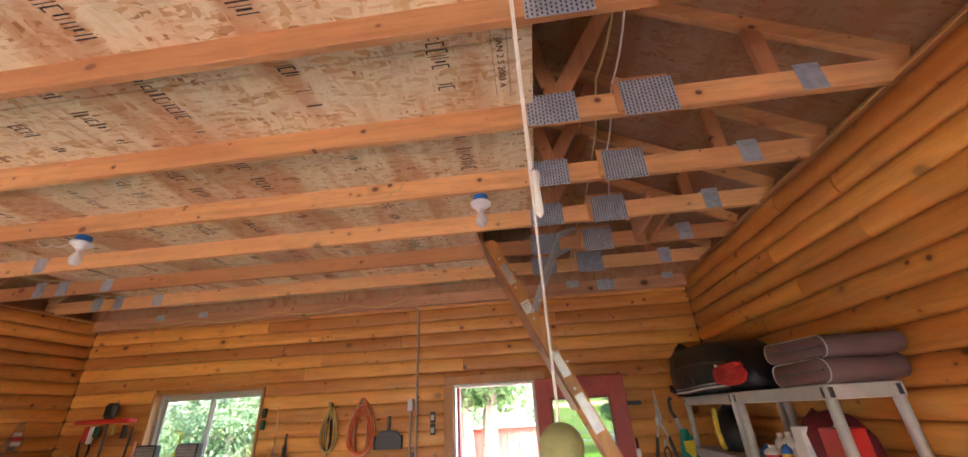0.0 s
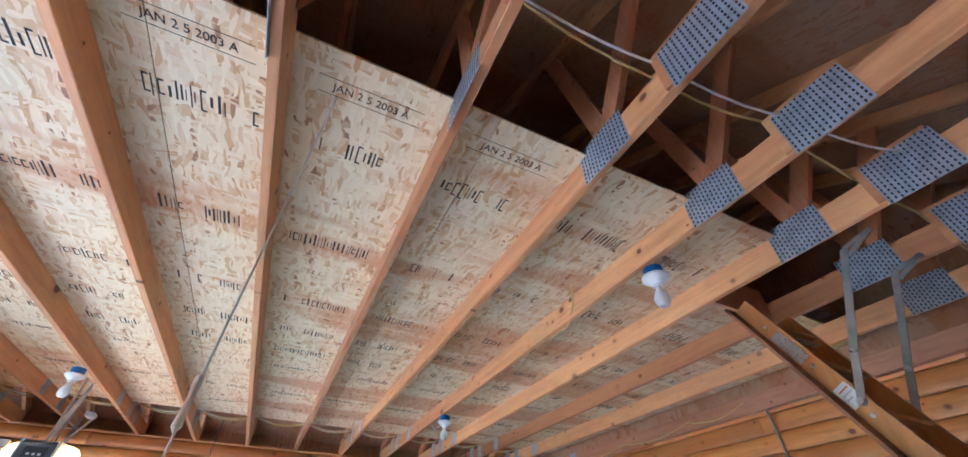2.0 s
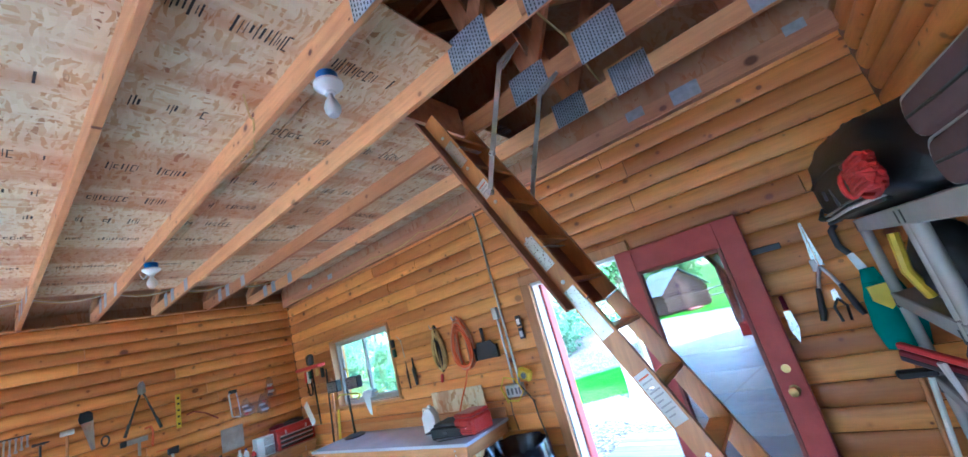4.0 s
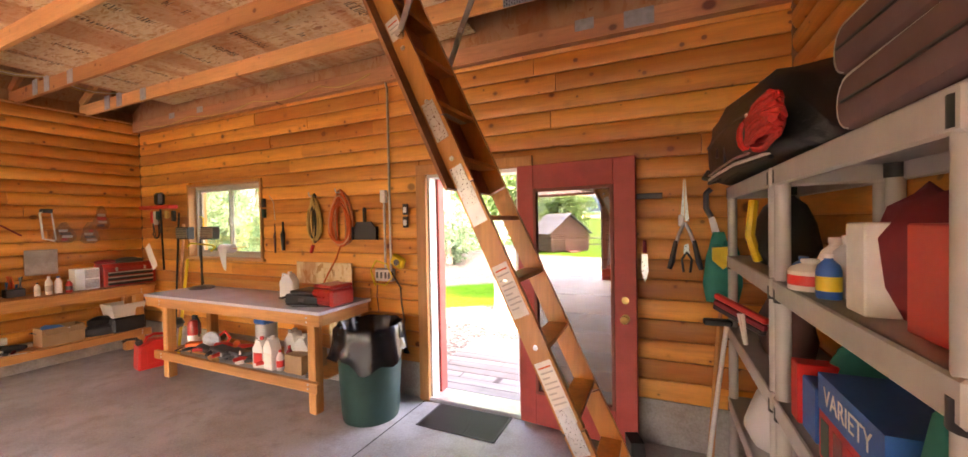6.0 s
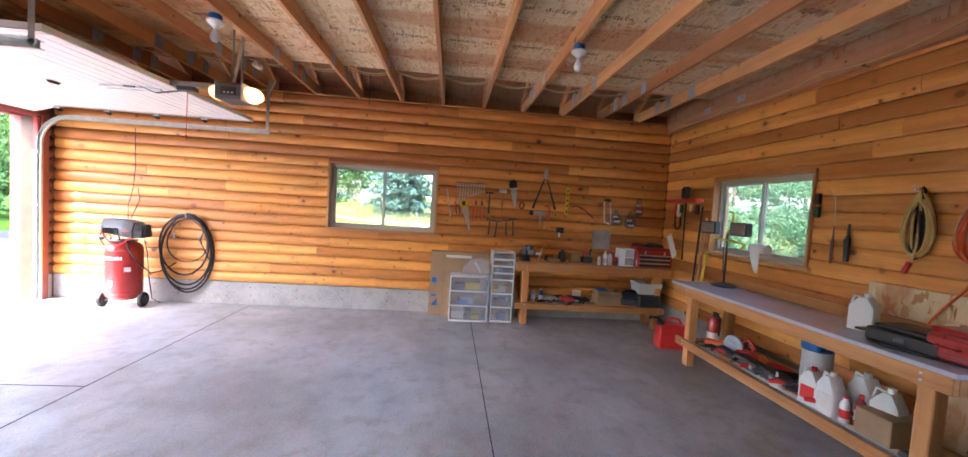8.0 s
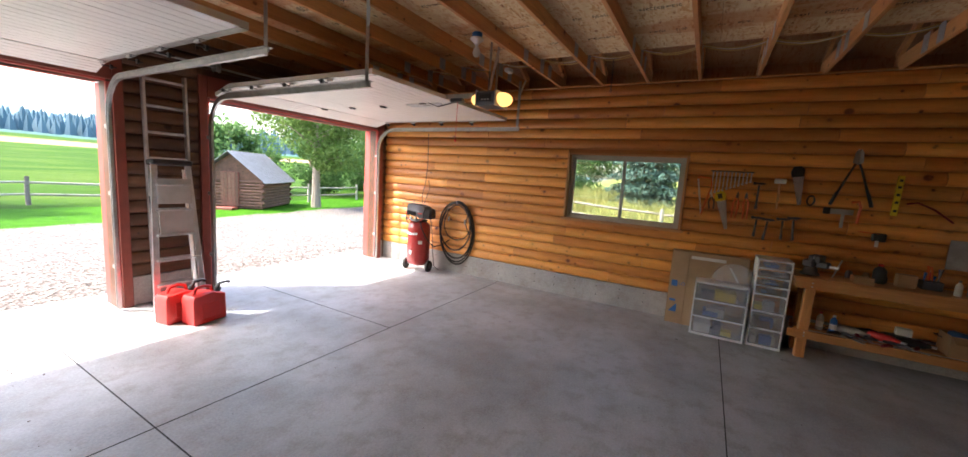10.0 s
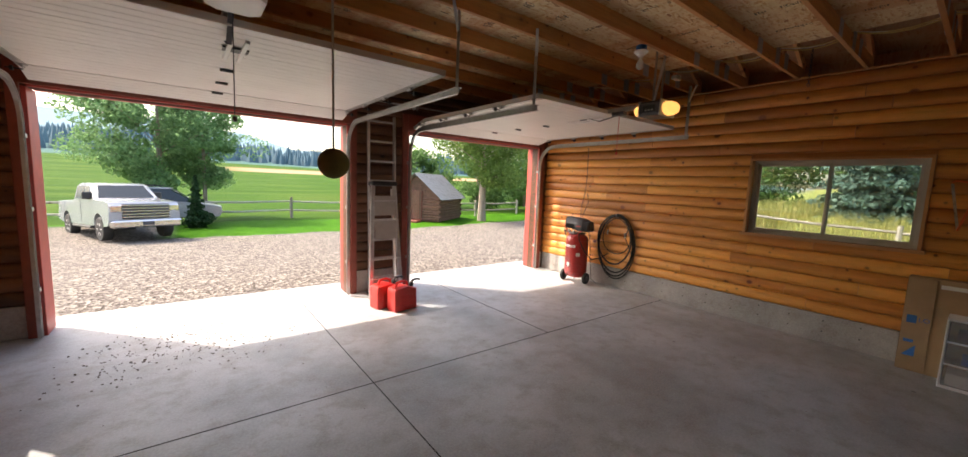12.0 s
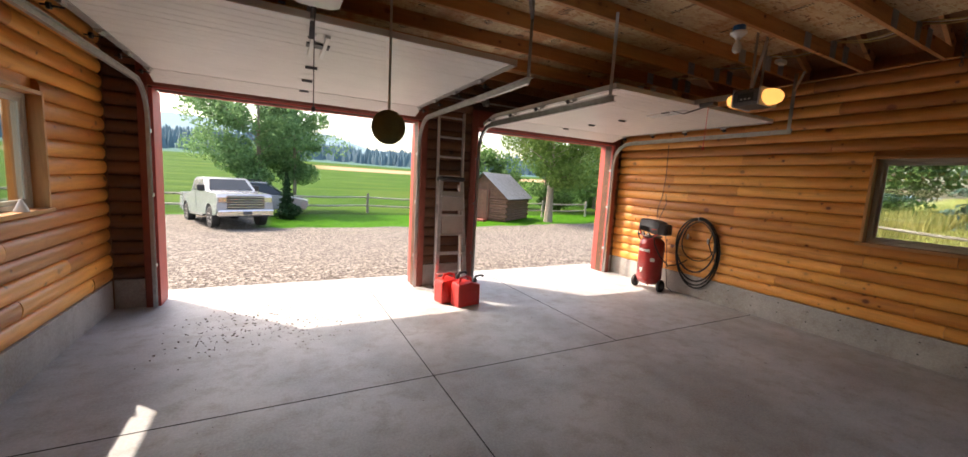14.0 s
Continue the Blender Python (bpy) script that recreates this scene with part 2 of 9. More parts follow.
def osb(name, k=1.0, attic_tint=0.0):
    m, nt, b = nodes(name)
    v = coords(nt, (1, 1, 1), "World")
    wob = N(nt, "ShaderNodeTexNoise", Scale=5.0, Detail=2.0)
    nt.links.new(v, wob.inputs["Vector"])
    vv = nt.nodes.new("ShaderNodeVectorMath")
    vv.operation = "MULTIPLY_ADD"
    vv.inputs[1].default_value = (0.10, 0.10, 0.10)
    nt.links.new(wob.outputs["Color"], vv.inputs[0])
    nt.links.new(v, vv.inputs[2])
    cols = []
    for i, (sc, rot) in enumerate((((9, 46, 9), 0.35), ((46, 11, 9), 0.5), ((15, 60, 9), -0.6))):
        mp = nt.nodes.new("ShaderNodeMapping")
        mp.inputs["Scale"].default_value = sc
        mp.inputs["Rotation"].default_value = (0, 0, rot)
        nt.links.new(vv.outputs[0], mp.inputs[0])
        vo = N(nt, "ShaderNodeTexVoronoi", Scale=1.0)
        nt.links.new(mp.outputs[0], vo.inputs["Vector"])
        sep = nt.nodes.new("ShaderNodeSeparateColor")
        nt.links.new(vo.outputs["Color"], sep.inputs[0])
        cols.append(sep.outputs[0])
    pale, mid, dk = (0.62, 0.46, 0.24), (0.47, 0.245, 0.085), (0.24, 0.08, 0.022)
    stops = [(0.0, dk), (0.10, mid), (0.30, pale), (0.8, (0.74, 0.62, 0.40)), (1.0, (0.52, 0.28, 0.10))]
    c1, c2, c3 = (ramp(nt, c, stops) for c in cols)
    col = mixc(nt, ramp(nt, cols[1], [(0.48, (0, 0, 0)), (0.52, (1, 1, 1))]), c1, c2)
    col = mixc(nt, ramp(nt, cols[2], [(0.55, (0, 0, 0)), (0.6, (1, 1, 1))]), col, c3)
    mb = nt.nodes.new("ShaderNodeMapping")
    mb.inputs["Scale"].default_value = (2.3, 0.35, 1)
    nt.links.new(v, mb.inputs[0])
    band = noise_fac(nt, mb.outputs[0], 1.0, 3.0)
    pink = mixc(nt, 0.6, col, (0.46, 0.17, 0.05))
    col = mixc(nt, 0.12, col, (0.70, 0.58, 0.34))
    col = mixc(nt, ramp(nt, band, [(0.53, (0, 0, 0)), (0.62, (1, 1, 1))]), col, pink)
    # Pulls the whole board towards dark red-brown for the roof copy.
    col = mixc(nt, attic_tint, col, (0.50, 0.17, 0.055))
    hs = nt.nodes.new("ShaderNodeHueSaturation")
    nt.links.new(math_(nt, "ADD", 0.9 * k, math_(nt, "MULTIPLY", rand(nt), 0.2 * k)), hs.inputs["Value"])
    nt.links.new(col, hs.inputs["Color"])
    nt.links.new(hs.outputs[0], b.inputs["Base Color"])
    b.inputs["Roughness"].default_value = 0.6
    bump(nt, b, cols[0], 0.15, 0.003)
    return m


def leafy(name, a, bcol, trans=0.25):
    m, nt, b = nodes(name)
    r = nt.nodes.new("ShaderNodeNewGeometry").outputs["Random Per Island"]
    col = ramp(nt, r, [(0.0, a), (1.0, bcol)])
    nt.links.new(col, b.inputs["Base Color"])
    b.inputs["Roughness"].default_value = 0.6
    b.inputs["Specular IOR Level"].default_value = 0.15
    tr = nt.nodes.new("ShaderNodeBsdfTranslucent")
    nt.links.new(col, tr.inputs[0])
    mx = nt.nodes.new("ShaderNodeMixShader")
    mx.inputs[0].default_value = trans
    out = nt.nodes["Material Output"]
    nt.links.new(b.outputs[0], mx.inputs[1])
    nt.links.new(tr.outputs[0], mx.inputs[2])
    nt.links.new(mx.outputs[0], out.inputs[0])
    return m


def glassy(name, color=(1, 1, 1), rough=0.0, mirror=0.08):
    """Thin window glass: lets light straight through, and reflects by Fresnel."""
    m, nt, b = nodes(name)
    tr = nt.nodes.new("ShaderNodeBsdfTransparent")
    tr.inputs[0].default_value = (*color, 1)
    gl = nt.nodes.new("ShaderNodeBsdfGlossy")
    gl.inputs["Roughness"].default_value = rough
    fr = nt.nodes.new("ShaderNodeLayerWeight")
    mx = nt.nodes.new("ShaderNodeMixShader")
    nt.links.new(math_(nt, "ADD", math_(nt, "MULTIPLY", math_(nt, "POWER", fr.outputs["Facing"], 4.0), 0.8), mirror), mx.inputs[0])
    nt.links.new(tr.outputs[0], mx.inputs[1])
    nt.links.new(gl.outputs[0], mx.inputs[2])
    nt.links.new(mx.outputs[0], nt.nodes["Material Output"].inputs[0])
    return m


def frosted(name, color, alpha=0.45):
    """Cloudy clear plastic."""
    m, nt, b = nodes(name)
    b.inputs["Base Color"].default_value = (*color, 1)
    b.inputs["Roughness"].default_value = 0.3
    b.inputs["Alpha"].default_value = alpha
    return m


def glow(name, color, strength):
    m, nt, b = nodes(name)
    b.inputs["Base Color"].default_value = (*color, 1)
    b.inputs["Emission Color"].default_value = (*color, 1)
    b.inputs["Emission Strength"].default_value = strength
    return m


PINE_D, PINE_L = (0.56, 0.19, 0.030), (0.80, 0.36, 0.075)
M_logx = wood("log_pine_x", PINE_D, PINE_L, "x", coat=0.15, spread=0.42)
M_logy = wood("log_pine_y", PINE_D, PINE_L, "y", coat=0.15, spread=0.42)
# Dark brown south logs, with that wall's shade put into the colour.
M_logbrown = wood("log_brown_shaded", (0.10, 0.045, 0.022), (0.19, 0.085, 0.04), "x", rough=0.5, spread=0.3)
M_chord = wood("fir_lumber", (0.52, 0.23, 0.085), (0.73, 0.385, 0.155), "x", rough=0.55, spread=0.25)
# The shadow behind the ladder rails is put into this plywood colour.
M_hatchply = wood("hatch_plywood_shaded", (0.26, 0.10, 0.04), (0.38, 0.17, 0.07), "x", knots=False, rough=0.5)
M_stud = wood("fir_lumber_upright", (0.42, 0.16, 0.065), (0.60, 0.27, 0.11), "z", rough=0.6, spread=0.3)
M_beam = wood("red_fir_beam", (0.46, 0.20, 0.10), (0.62, 0.31, 0.16), "x", rough=0.5)
M_trimx = wood("pine_trim_x", (0.46, 0.20, 0.065), (0.60, 0.31, 0.115), "x", knots=False, rough=0.45)
M_trimy = wood("pine_trim_y", (0.46, 0.20, 0.065), (0.60, 0.31, 0.115), "y", knots=False, rough=0.45)
M_trimz = wood("pine_trim_z", (0.46, 0.20, 0.065), (0.60, 0.31, 0.115), "z", knots=False, rough=0.45)
M_benchy = wood("bench_wood_y", (0.48, 0.205, 0.065), (0.67, 0.335, 0.115), "y", knots=False, rough=0.5)
M_benchx = wood("bench_wood_x", (0.48, 0.205, 0.065), (0.67, 0.335, 0.115), "x", knots=False, rough=0.5)
M_benchz = wood("bench_wood_z", (0.48, 0.205, 0.065), (0.67, 0.335, 0.115), "z", knots=False, rough=0.5)
M_ladderwood = wood("varnished_ladder_wood", (0.50, 0.20, 0.045), (0.70, 0.34, 0.085), "z", knots=False, rough=0.35, coat=0.3)
M_grey_wood = wood("weathered_wood", (0.22, 0.19, 0.16), (0.36, 0.33, 0.29), "x", rough=0.8)
M_deck = wood("grey_deck_boards", (0.15, 0.145, 0.14), (0.26, 0.25, 0.24), "x", rough=0.85)
M_osb = osb("osb_board")
# Darkened red-brown board copy; the attic's dimness is put into its colour.
M_roofosb = osb("dim_roof_osb", 0.72, 0.6)
M_floor = concrete("floor_concrete", (0.455, 0.472, 0.485))
M_curb = concrete("curb_concrete", (0.44, 0.42, 0.39))
M_joint = paint("joint_black", (0.035, 0.032, 0.03), 0.8)
M_plate = paint("galvanised_plate", (0.46, 0.50, 0.57), 0.42, 0.45, 0.2, 20)
M_plate_dark = paint("plate_tooth_slots", (0.035, 0.035, 0.04), 0.7)
M_galv = paint("galvanised_steel", (0.48, 0.48, 0.47), 0.38, 0.85, 0.15, 14)
M_steel = paint("bright_steel", (0.62, 0.62, 0.62), 0.28, 0.9, 0.1, 14)
M_alu = paint("aluminium", (0.66, 0.66, 0.67), 0.35, 0.85, 0.12, 14)
M_black = paint("black_plastic", (0.022, 0.022, 0.024), 0.4, 0, 0.1)
M_rubber = paint("black_rubber", (0.02, 0.02, 0.02), 0.65, 0, 0.1)
M_dgrey = paint("dark_grey_plastic", (0.07, 0.07, 0.075), 0.5)
M_grey = paint("light_grey_plastic", (0.47, 0.46, 0.44), 0.5, 0, 0.08)
M_red = paint("red_enamel", (0.42, 0.025, 0.02), 0.28, 0, 0.08, coat=0.5)
M_redplastic = paint("red_plastic", (0.62, 0.03, 0.025), 0.38, 0, 0.06)
M_trimred = paint("barn_red_paint", (0.46, 0.07, 0.055), 0.5, 0, 0.12)
M_brownred = paint("brown_red_paint", (0.24, 0.06, 0.04), 0.5, 0, 0.12)
M_white = paint("white_paint", (0.78, 0.78, 0.76), 0.45, 0, 0.05)
M_whitep = paint("white_plastic", (0.80, 0.80, 0.79), 0.35, 0, 0.04)
M_panel = paint("white_door_panel", (0.76, 0.75, 0.72), 0.42, 0, 0.04, 3.0)
M_vinyl = paint("beige_vinyl_frame", (0.46, 0.43, 0.36), 0.4, 0, 0.06)
M_glass = glassy("window_glass", (0.80, 0.84, 0.82))
M_doorglass = glassy("door_glass", (0.7, 0.72, 0.72), 0.0, 0.32)
M_screen = glassy("insect_screen", (0.76, 0.78, 0.76), 0.05, 0.0)
M_yellow = paint("yellow_plastic", (0.75, 0.55, 0.02), 0.4)
M_grit = paint("grit", (0.16, 0.13, 0.11), 0.9)
M_orange = paint("orange_plastic", (0.70, 0.12, 0.015), 0.45)
M_blue = paint("blue_plastic", (0.02, 0.14, 0.45), 0.4)
M_card = paint("cardboard", (0.40, 0.26, 0.14), 0.8, 0, 0.12, 5.0)
M_green = paint("green_enamel", (0.02, 0.10, 0.06), 0.4)
M_teal = paint("teal_cloth", (0.01, 0.24, 0.20), 0.85)
M_binpl = paint("dark_green_plastic", (0.015, 0.06, 0.05), 0.5)
M_bag = paint("black_bin_liner", (0.006, 0.006, 0.008), 0.22, 0, 0.1, 5, bmp=0.12)
M_brass = paint("brass", (0.62, 0.42, 0.16), 0.3, 0.9)
M_paper = paint("paper_label", (0.78, 0.77, 0.72), 0.6)
M_ink = paint("black_ink", (0.03, 0.025, 0.025), 0.8)
M_tan = paint("yellow_cable", (0.60, 0.42, 0.14), 0.5)
M_whitecable = paint("white_cable", (0.72, 0.70, 0.66), 0.5)
M_laminate = paint("grey_laminate", (0.52, 0.55, 0.64), 0.22, 0, 0.08, 3.0, coat=0.3)
M_frost = frosted("cloudy_plastic", (0.60, 0.64, 0.70), 0.24)
M_film = frosted("clear_film", (0.6, 0.6, 0.6), 0.18)
M_milk = frosted("milky_plastic", (0.80, 0.81, 0.80), 0.8)
M_bulb = glassy("bulb_glass", (0.95, 0.95, 0.95), 0.05, 0.25)
M_warmlens = glow("lit_lamp_lens", (1.0, 0.48, 0.13), 0.35)
M_brown = paint("brown_upholstery", (0.15, 0.085, 0.08), 0.85)
M_nylon = paint("black_nylon", (0.014, 0.014, 0.016), 0.42, 0, 0.1, 10, bmp=0.6)
M_rope_red = paint("red_braided_rope", (0.62, 0.035, 0.03), 0.6, 0, 0.25, 60, bmp=0.5)
M_felt = paint("tennis_ball_felt", (0.30, 0.30, 0.12), 0.95, 0, 0.15, 60)
M_rope = paint("white_rope", (0.70, 0.67, 0.60), 0.8)
M_maroon = paint("maroon_cloth", (0.22, 0.02, 0.03), 0.8)
M_tyre = paint("tyre_rubber", (0.025, 0.025, 0.025), 0.75)
M_carwhite = paint("white_car_paint", (0.34, 0.36, 0.385), 0.25, 0.1, 0.03, coat=0.8)
M_carsilver = paint("silver_car_paint", (0.30, 0.325, 0.34), 0.28, 0.4, 0.03, coat=0.8)
M_carglass = paint("tinted_car_glass", (0.012, 0.02, 0.025), 0.2)
M_chrome = paint("chrome", (0.7, 0.7, 0.7), 0.15, 1.0)
M_bark = wood("bark", (0.16, 0.13, 0.10), (0.34, 0.29, 0.23), "z", rough=0.9)
M_leaf = leafy("aspen_leaves", (0.11, 0.22, 0.09), (0.22, 0.36, 0.16), 0.5)
M_wood = leafy("woodland_leaves", (0.07, 0.15, 0.045), (0.16, 0.27, 0.09), 0.45)
M_leaf2 = leafy("pine_needles", (0.06, 0.12, 0.02), (0.16, 0.24, 0.06), 0.3)
M_spruce = leafy("blue_spruce_needles", (0.06, 0.12, 0.095), (0.15, 0.23, 0.19), 0.2)
M_aspenwood = leafy("pale_aspen_leaves", (0.12, 0.22, 0.13), (0.24, 0.36, 0.22), 0.45)
M_juniper = leafy("juniper_needles", (0.012, 0.04, 0.015), (0.035, 0.08, 0.03), 0.1)
M_willow = leafy("willow_leaves", (0.10, 0.15, 0.06), (0.20, 0.26, 0.12), 0.3)
# Blue-grey instead of green: distance haze is put into the needle colour.
M_farpine = leafy("haze_blue_conifers", (0.065, 0.12, 0.15), (0.095, 0.16, 0.19), 0.0)
M_tallgrass = leafy("tall_seeding_grass", (0.22, 0.24, 0.06), (0.46, 0.40, 0.17), 0.3)
M_turf = leafy("lawn_blades", (0.06, 0.18, 0.015), (0.12, 0.30, 0.03), 0.3)
M_shedlog = wood("shed_log", (0.10, 0.045, 0.028), (0.17, 0.08, 0.05), "x", rough=0.7)
M_roofmetal = paint("grey_metal_roof", (0.27, 0.27, 0.28), 0.5, 0.3, 0.15, 3.0)


def gravel_ground():
    m, nt, b = nodes("ground_mix")
    v = coords(nt, (1, 1, 1), "World")
    vo = N(nt, "ShaderNodeTexVoronoi", Scale=24.0)
    nt.links.new(v, vo.inputs["Vector"])
    sep = nt.nodes.new("ShaderNodeSeparateColor")
    nt.links.new(vo.outputs["Color"], sep.inputs[0])
    grav = ramp(nt, sep.outputs[0], [(0.0, (0.035, 0.030, 0.026)), (0.5, (0.13, 0.115, 0.10)), (1.0, (0.33, 0.295, 0.26))])
    n = noise_fac(nt, v, 0.7, 4.0)
    grav = mixc(nt, math_(nt, "MULTIPLY", n, 0.35), grav, (0.20, 0.178, 0.155))
    g1 = noise_fac(nt, v, 2.5, 5.0, 0.7)
    lawn = ramp(nt, g1, [(0.3, (0.026, 0.105, 0.004)), (0.7, (0.055, 0.165, 0.008))])
    sp = nt.nodes.new("ShaderNodeSeparateXYZ")
    nt.links.new(coords(nt, (1, 1, 1), "World"), sp.inputs[0])
    mp = nt.nodes.new("ShaderNodeMapping")
    mp.inputs["Scale"].default_value = (0.02, 0.05, 0.05)
    nt.links.new(v, mp.inputs[0])
    fb = noise_fac(nt, mp.outputs[0], 3.0, 4.0)
    field = ramp(nt, fb, [(0.35, (0.020, 0.062, 0.004)), (0.5, (0.032, 0.082, 0.006)), (0.65, (0.058, 0.10, 0.012))])
    meadow = ramp(nt, g1, [(0.3, (0.15, 0.20, 0.04)), (0.7, (0.36, 0.34, 0.12))])
    ed = math_(nt, "MULTIPLY", math_(nt, "SUBTRACT", noise_fac(nt, v, 0.5, 3.0), 0.5), 2.0)
    x, y = sp.outputs[0], sp.outputs[1]
    # distance south, bent toward the shed
    bent = math_(nt, "ADD", y, math_(nt, "MULTIPLY", math_(nt, "MINIMUM", math_(nt, "ADD", x, 1.5), 0.0), -0.12))
    bent = math_(nt, "ADD", bent, ed)

    def below(s, value, soft=0.15):
        r = nt.nodes.new("ShaderNodeMapRange")
        nt.links.new(s, r.inputs[0])
        r.inputs[1].default_value, r.inputs[2].default_value = value + soft, value - soft
        return r.outputs[0]

    col = mixc(nt, below(bent, -12.2), grav, lawn)
    east = math_(nt, "MULTIPLY", below(math_(nt, "MULTIPLY", x, -1.0), -6.6, 0.4), below(math_(nt, "MULTIPLY", y, -1.0), 17.0, 0.4))
    col = mixc(nt, east, col, grav)
    col = mixc(nt, below(bent, -17.6), col, field)
    west = math_(nt, "MULTIPLY", below(x, -4.0, 0.5), below(math_(nt, "MULTIPLY", y, -1.0), 3.0, 0.8))
    col = mixc(nt, west, col, lawn)
    west2 = math_(nt, "MULTIPLY", below(x, -9.0, 0.8), below(math_(nt, "MULTIPLY", y, -1.0), 5.5, 0.8))
    col = mixc(nt, west2, col, meadow)
    # a strip of lawn crossing the yard behind the man door
    strip = math_(nt, "SUBTRACT", y, math_(nt, "MULTIPLY", math_(nt, "MAXIMUM", x, 0.0), 0.8))
    strip = math_(nt, "ADD", strip, math_(nt, "MULTIPLY", ed, 0.4))
    north = math_(nt, "MULTIPLY", below(math_(nt, "MULTIPLY", strip, -1.0), -11.1, 0.15), below(strip, 15.2, 0.3))
    col = mixc(nt, north, col, lawn)
    tanband = math_(nt, "MULTIPLY", below(y, -190.0, 5.0), below(math_(nt, "MULTIPLY", y, -1.0), 262.0, 8.0))
    tanband = math_(nt, "MULTIPLY", tanband, below(x, -12.0, 10.0))
    col = mixc(nt, tanband, col, (0.33, 0.22, 0.13))
    # Bluer and paler with distance: the far hills' haze is in these colours.
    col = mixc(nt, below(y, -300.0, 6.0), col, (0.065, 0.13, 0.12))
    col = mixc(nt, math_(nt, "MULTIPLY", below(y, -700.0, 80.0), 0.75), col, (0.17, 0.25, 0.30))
    nt.links.new(col, b.inputs["Base Color"])
    b.inputs["Roughness"].default_value = 0.9
    b.inputs["Specular IOR Level"].default_value = 0.05
    bump(nt, b, vo.outputs["Distance"], 0.9, 0.03)
    return m


M_ground = gravel_ground()


# ---- the room ----
LX, LY, ZW, ZC, CH = 7.55, 8.92, 3.13, 0.33, 0.148
CZ0, CZ1 = 3.13, 3.27  # the trusses' bottom chords
TY = [8.37 - 0.61 * k for k in range(14)]  # the trusses
W_WEST = T(0, 0, 0, 90)          # local x runs north, local y outward
W_NORTH = T(0, LY, 0)            # local x runs east
W_EAST = T(LX, LY, 0, -90)       # local x runs south
W_SOUTH = T(LX, 0, 0, 180)       # local x runs west
WIN_W = (3.70, 5.32, 1.20, 2.19)
WIN_N = (1.13, 2.56, 1.26, 2.21)
DOOR_N = (4.80, 5.71, 0.0, 2.10)
WIN_E = (LY - 2.72, LY - 1.25, 1.24, 2.15)
DOOR_SE = (LX - 7.14, LX - 4.10, 0.0, 2.46)
DOOR_SW = (LX - 3.12, LX - 0.22, 0.0, 2.46)
rng = random.Random(4)


def clear_spans(a, b, z0, z1, holes):
    """The stretches of a to b that no hole cuts between z0 and z1."""
    spans = [(a, b)]
    for h0, h1, hz0, hz1 in holes:
        if hz1 <= z0 + 0.02 or hz0 >= z1 - 0.02:
            continue
        spans = [s for p, q in spans for s in ((p, min(q, h0)), (max(p, h1), q)) if s[1] - s[0] > 0.03]
    return spans


def backing(name, m, length, holes, mat, y0, y1, z0, z1, label):
    zs = sorted({z0, z1} | {z for h in holes for z in h[2:] if z0 < z < z1})
    g = G()
    for a, b in zip(zs, zs[1:]):
        for p, q in clear_spans(0, length, a, b, holes):
            g.box(p, q, y0, y1, a, b)
    return solid(name, g, mat, label, kind="structure", m=m, angle=0)


def log_mesh(name, mat, crown=0.034):
    g, n = G(), 9
    pr = [(0.05, CH / 2 - 0.004)] + [(crown - crown * math.cos(a) ** 1.1, (CH / 2 - 0.003) * math.sin(a)) for a in (math.pi / 2 * (0.94 - 1.88 * k / n) for k in range(n + 1))] + [(0.05, -CH / 2 + 0.004)]
    g.ring([[(x, y, z) for y, z in pr] for x in (0.0, 1.0)])
    return g.mesh(name, mat, 40)


def log_pieces(wall, m, length, holes, me, z0=ZC, z1=ZW, seed=1):
    r = random.Random(seed)
    rows = int(round((z1 - z0) / CH))
    h = (z1 - z0) / rows
    for k in range(rows):
        za, zb = z0 + k * h, z0 + (k + 1) * h
        for p, q in clear_spans(0.0, length, za, zb, holes):
            cuts = [p]
            while q - cuts[-1] > 2.6:
                c = cuts[-1] + r.uniform(1.1, 3.4)
                if q - c < 0.4:
                    break
                cuts.append(c)
            cuts.append(q)
            for a, b in zip(cuts, cuts[1:]):
                s = h / CH
                piece("log", me, wall, T(a + 0.002, r.uniform(-0.004, 0.004), (za + zb) / 2) @ Matrix.Diagonal((b - a - 0.004, 1, s, 1)))


holes_w = [WIN_W]
holes_n = [WIN_N, (DOOR_N[0] - 0.0, DOOR_N[1], -1, DOOR_N[3])]
holes_e = [WIN_E]
holes_s = [(DOOR_SE[0], DOOR_SE[1], -1, 2.47), (DOOR_SW[0], DOOR_SW[1], -1, 2.47)]
wall_west = backing("wall_west", W_WEST, LY, holes_w, M_logy, 0.05, 0.22, ZC, ZW, "honey pine log-sided wall with a sliding window and hanging tools")
wall_north = backing("wall_north", W_NORTH, LX, holes_n, M_logx, 0.05, 0.22, ZC, ZW, "honey pine log-sided wall with a window and a man door")
wall_east = backing("wall_east", W_EAST, LY, holes_e, M_logy, 0.05, 0.22, ZC, ZW, "honey pine log-sided wall with a sliding window")
wall_south = backing("wall_south", W_SOUTH, LX, holes_s, M_logbrown, 0.05, 0.20, 0.0, ZW, "dark brown log wall, its shade put into the colour, with two garage door openings")

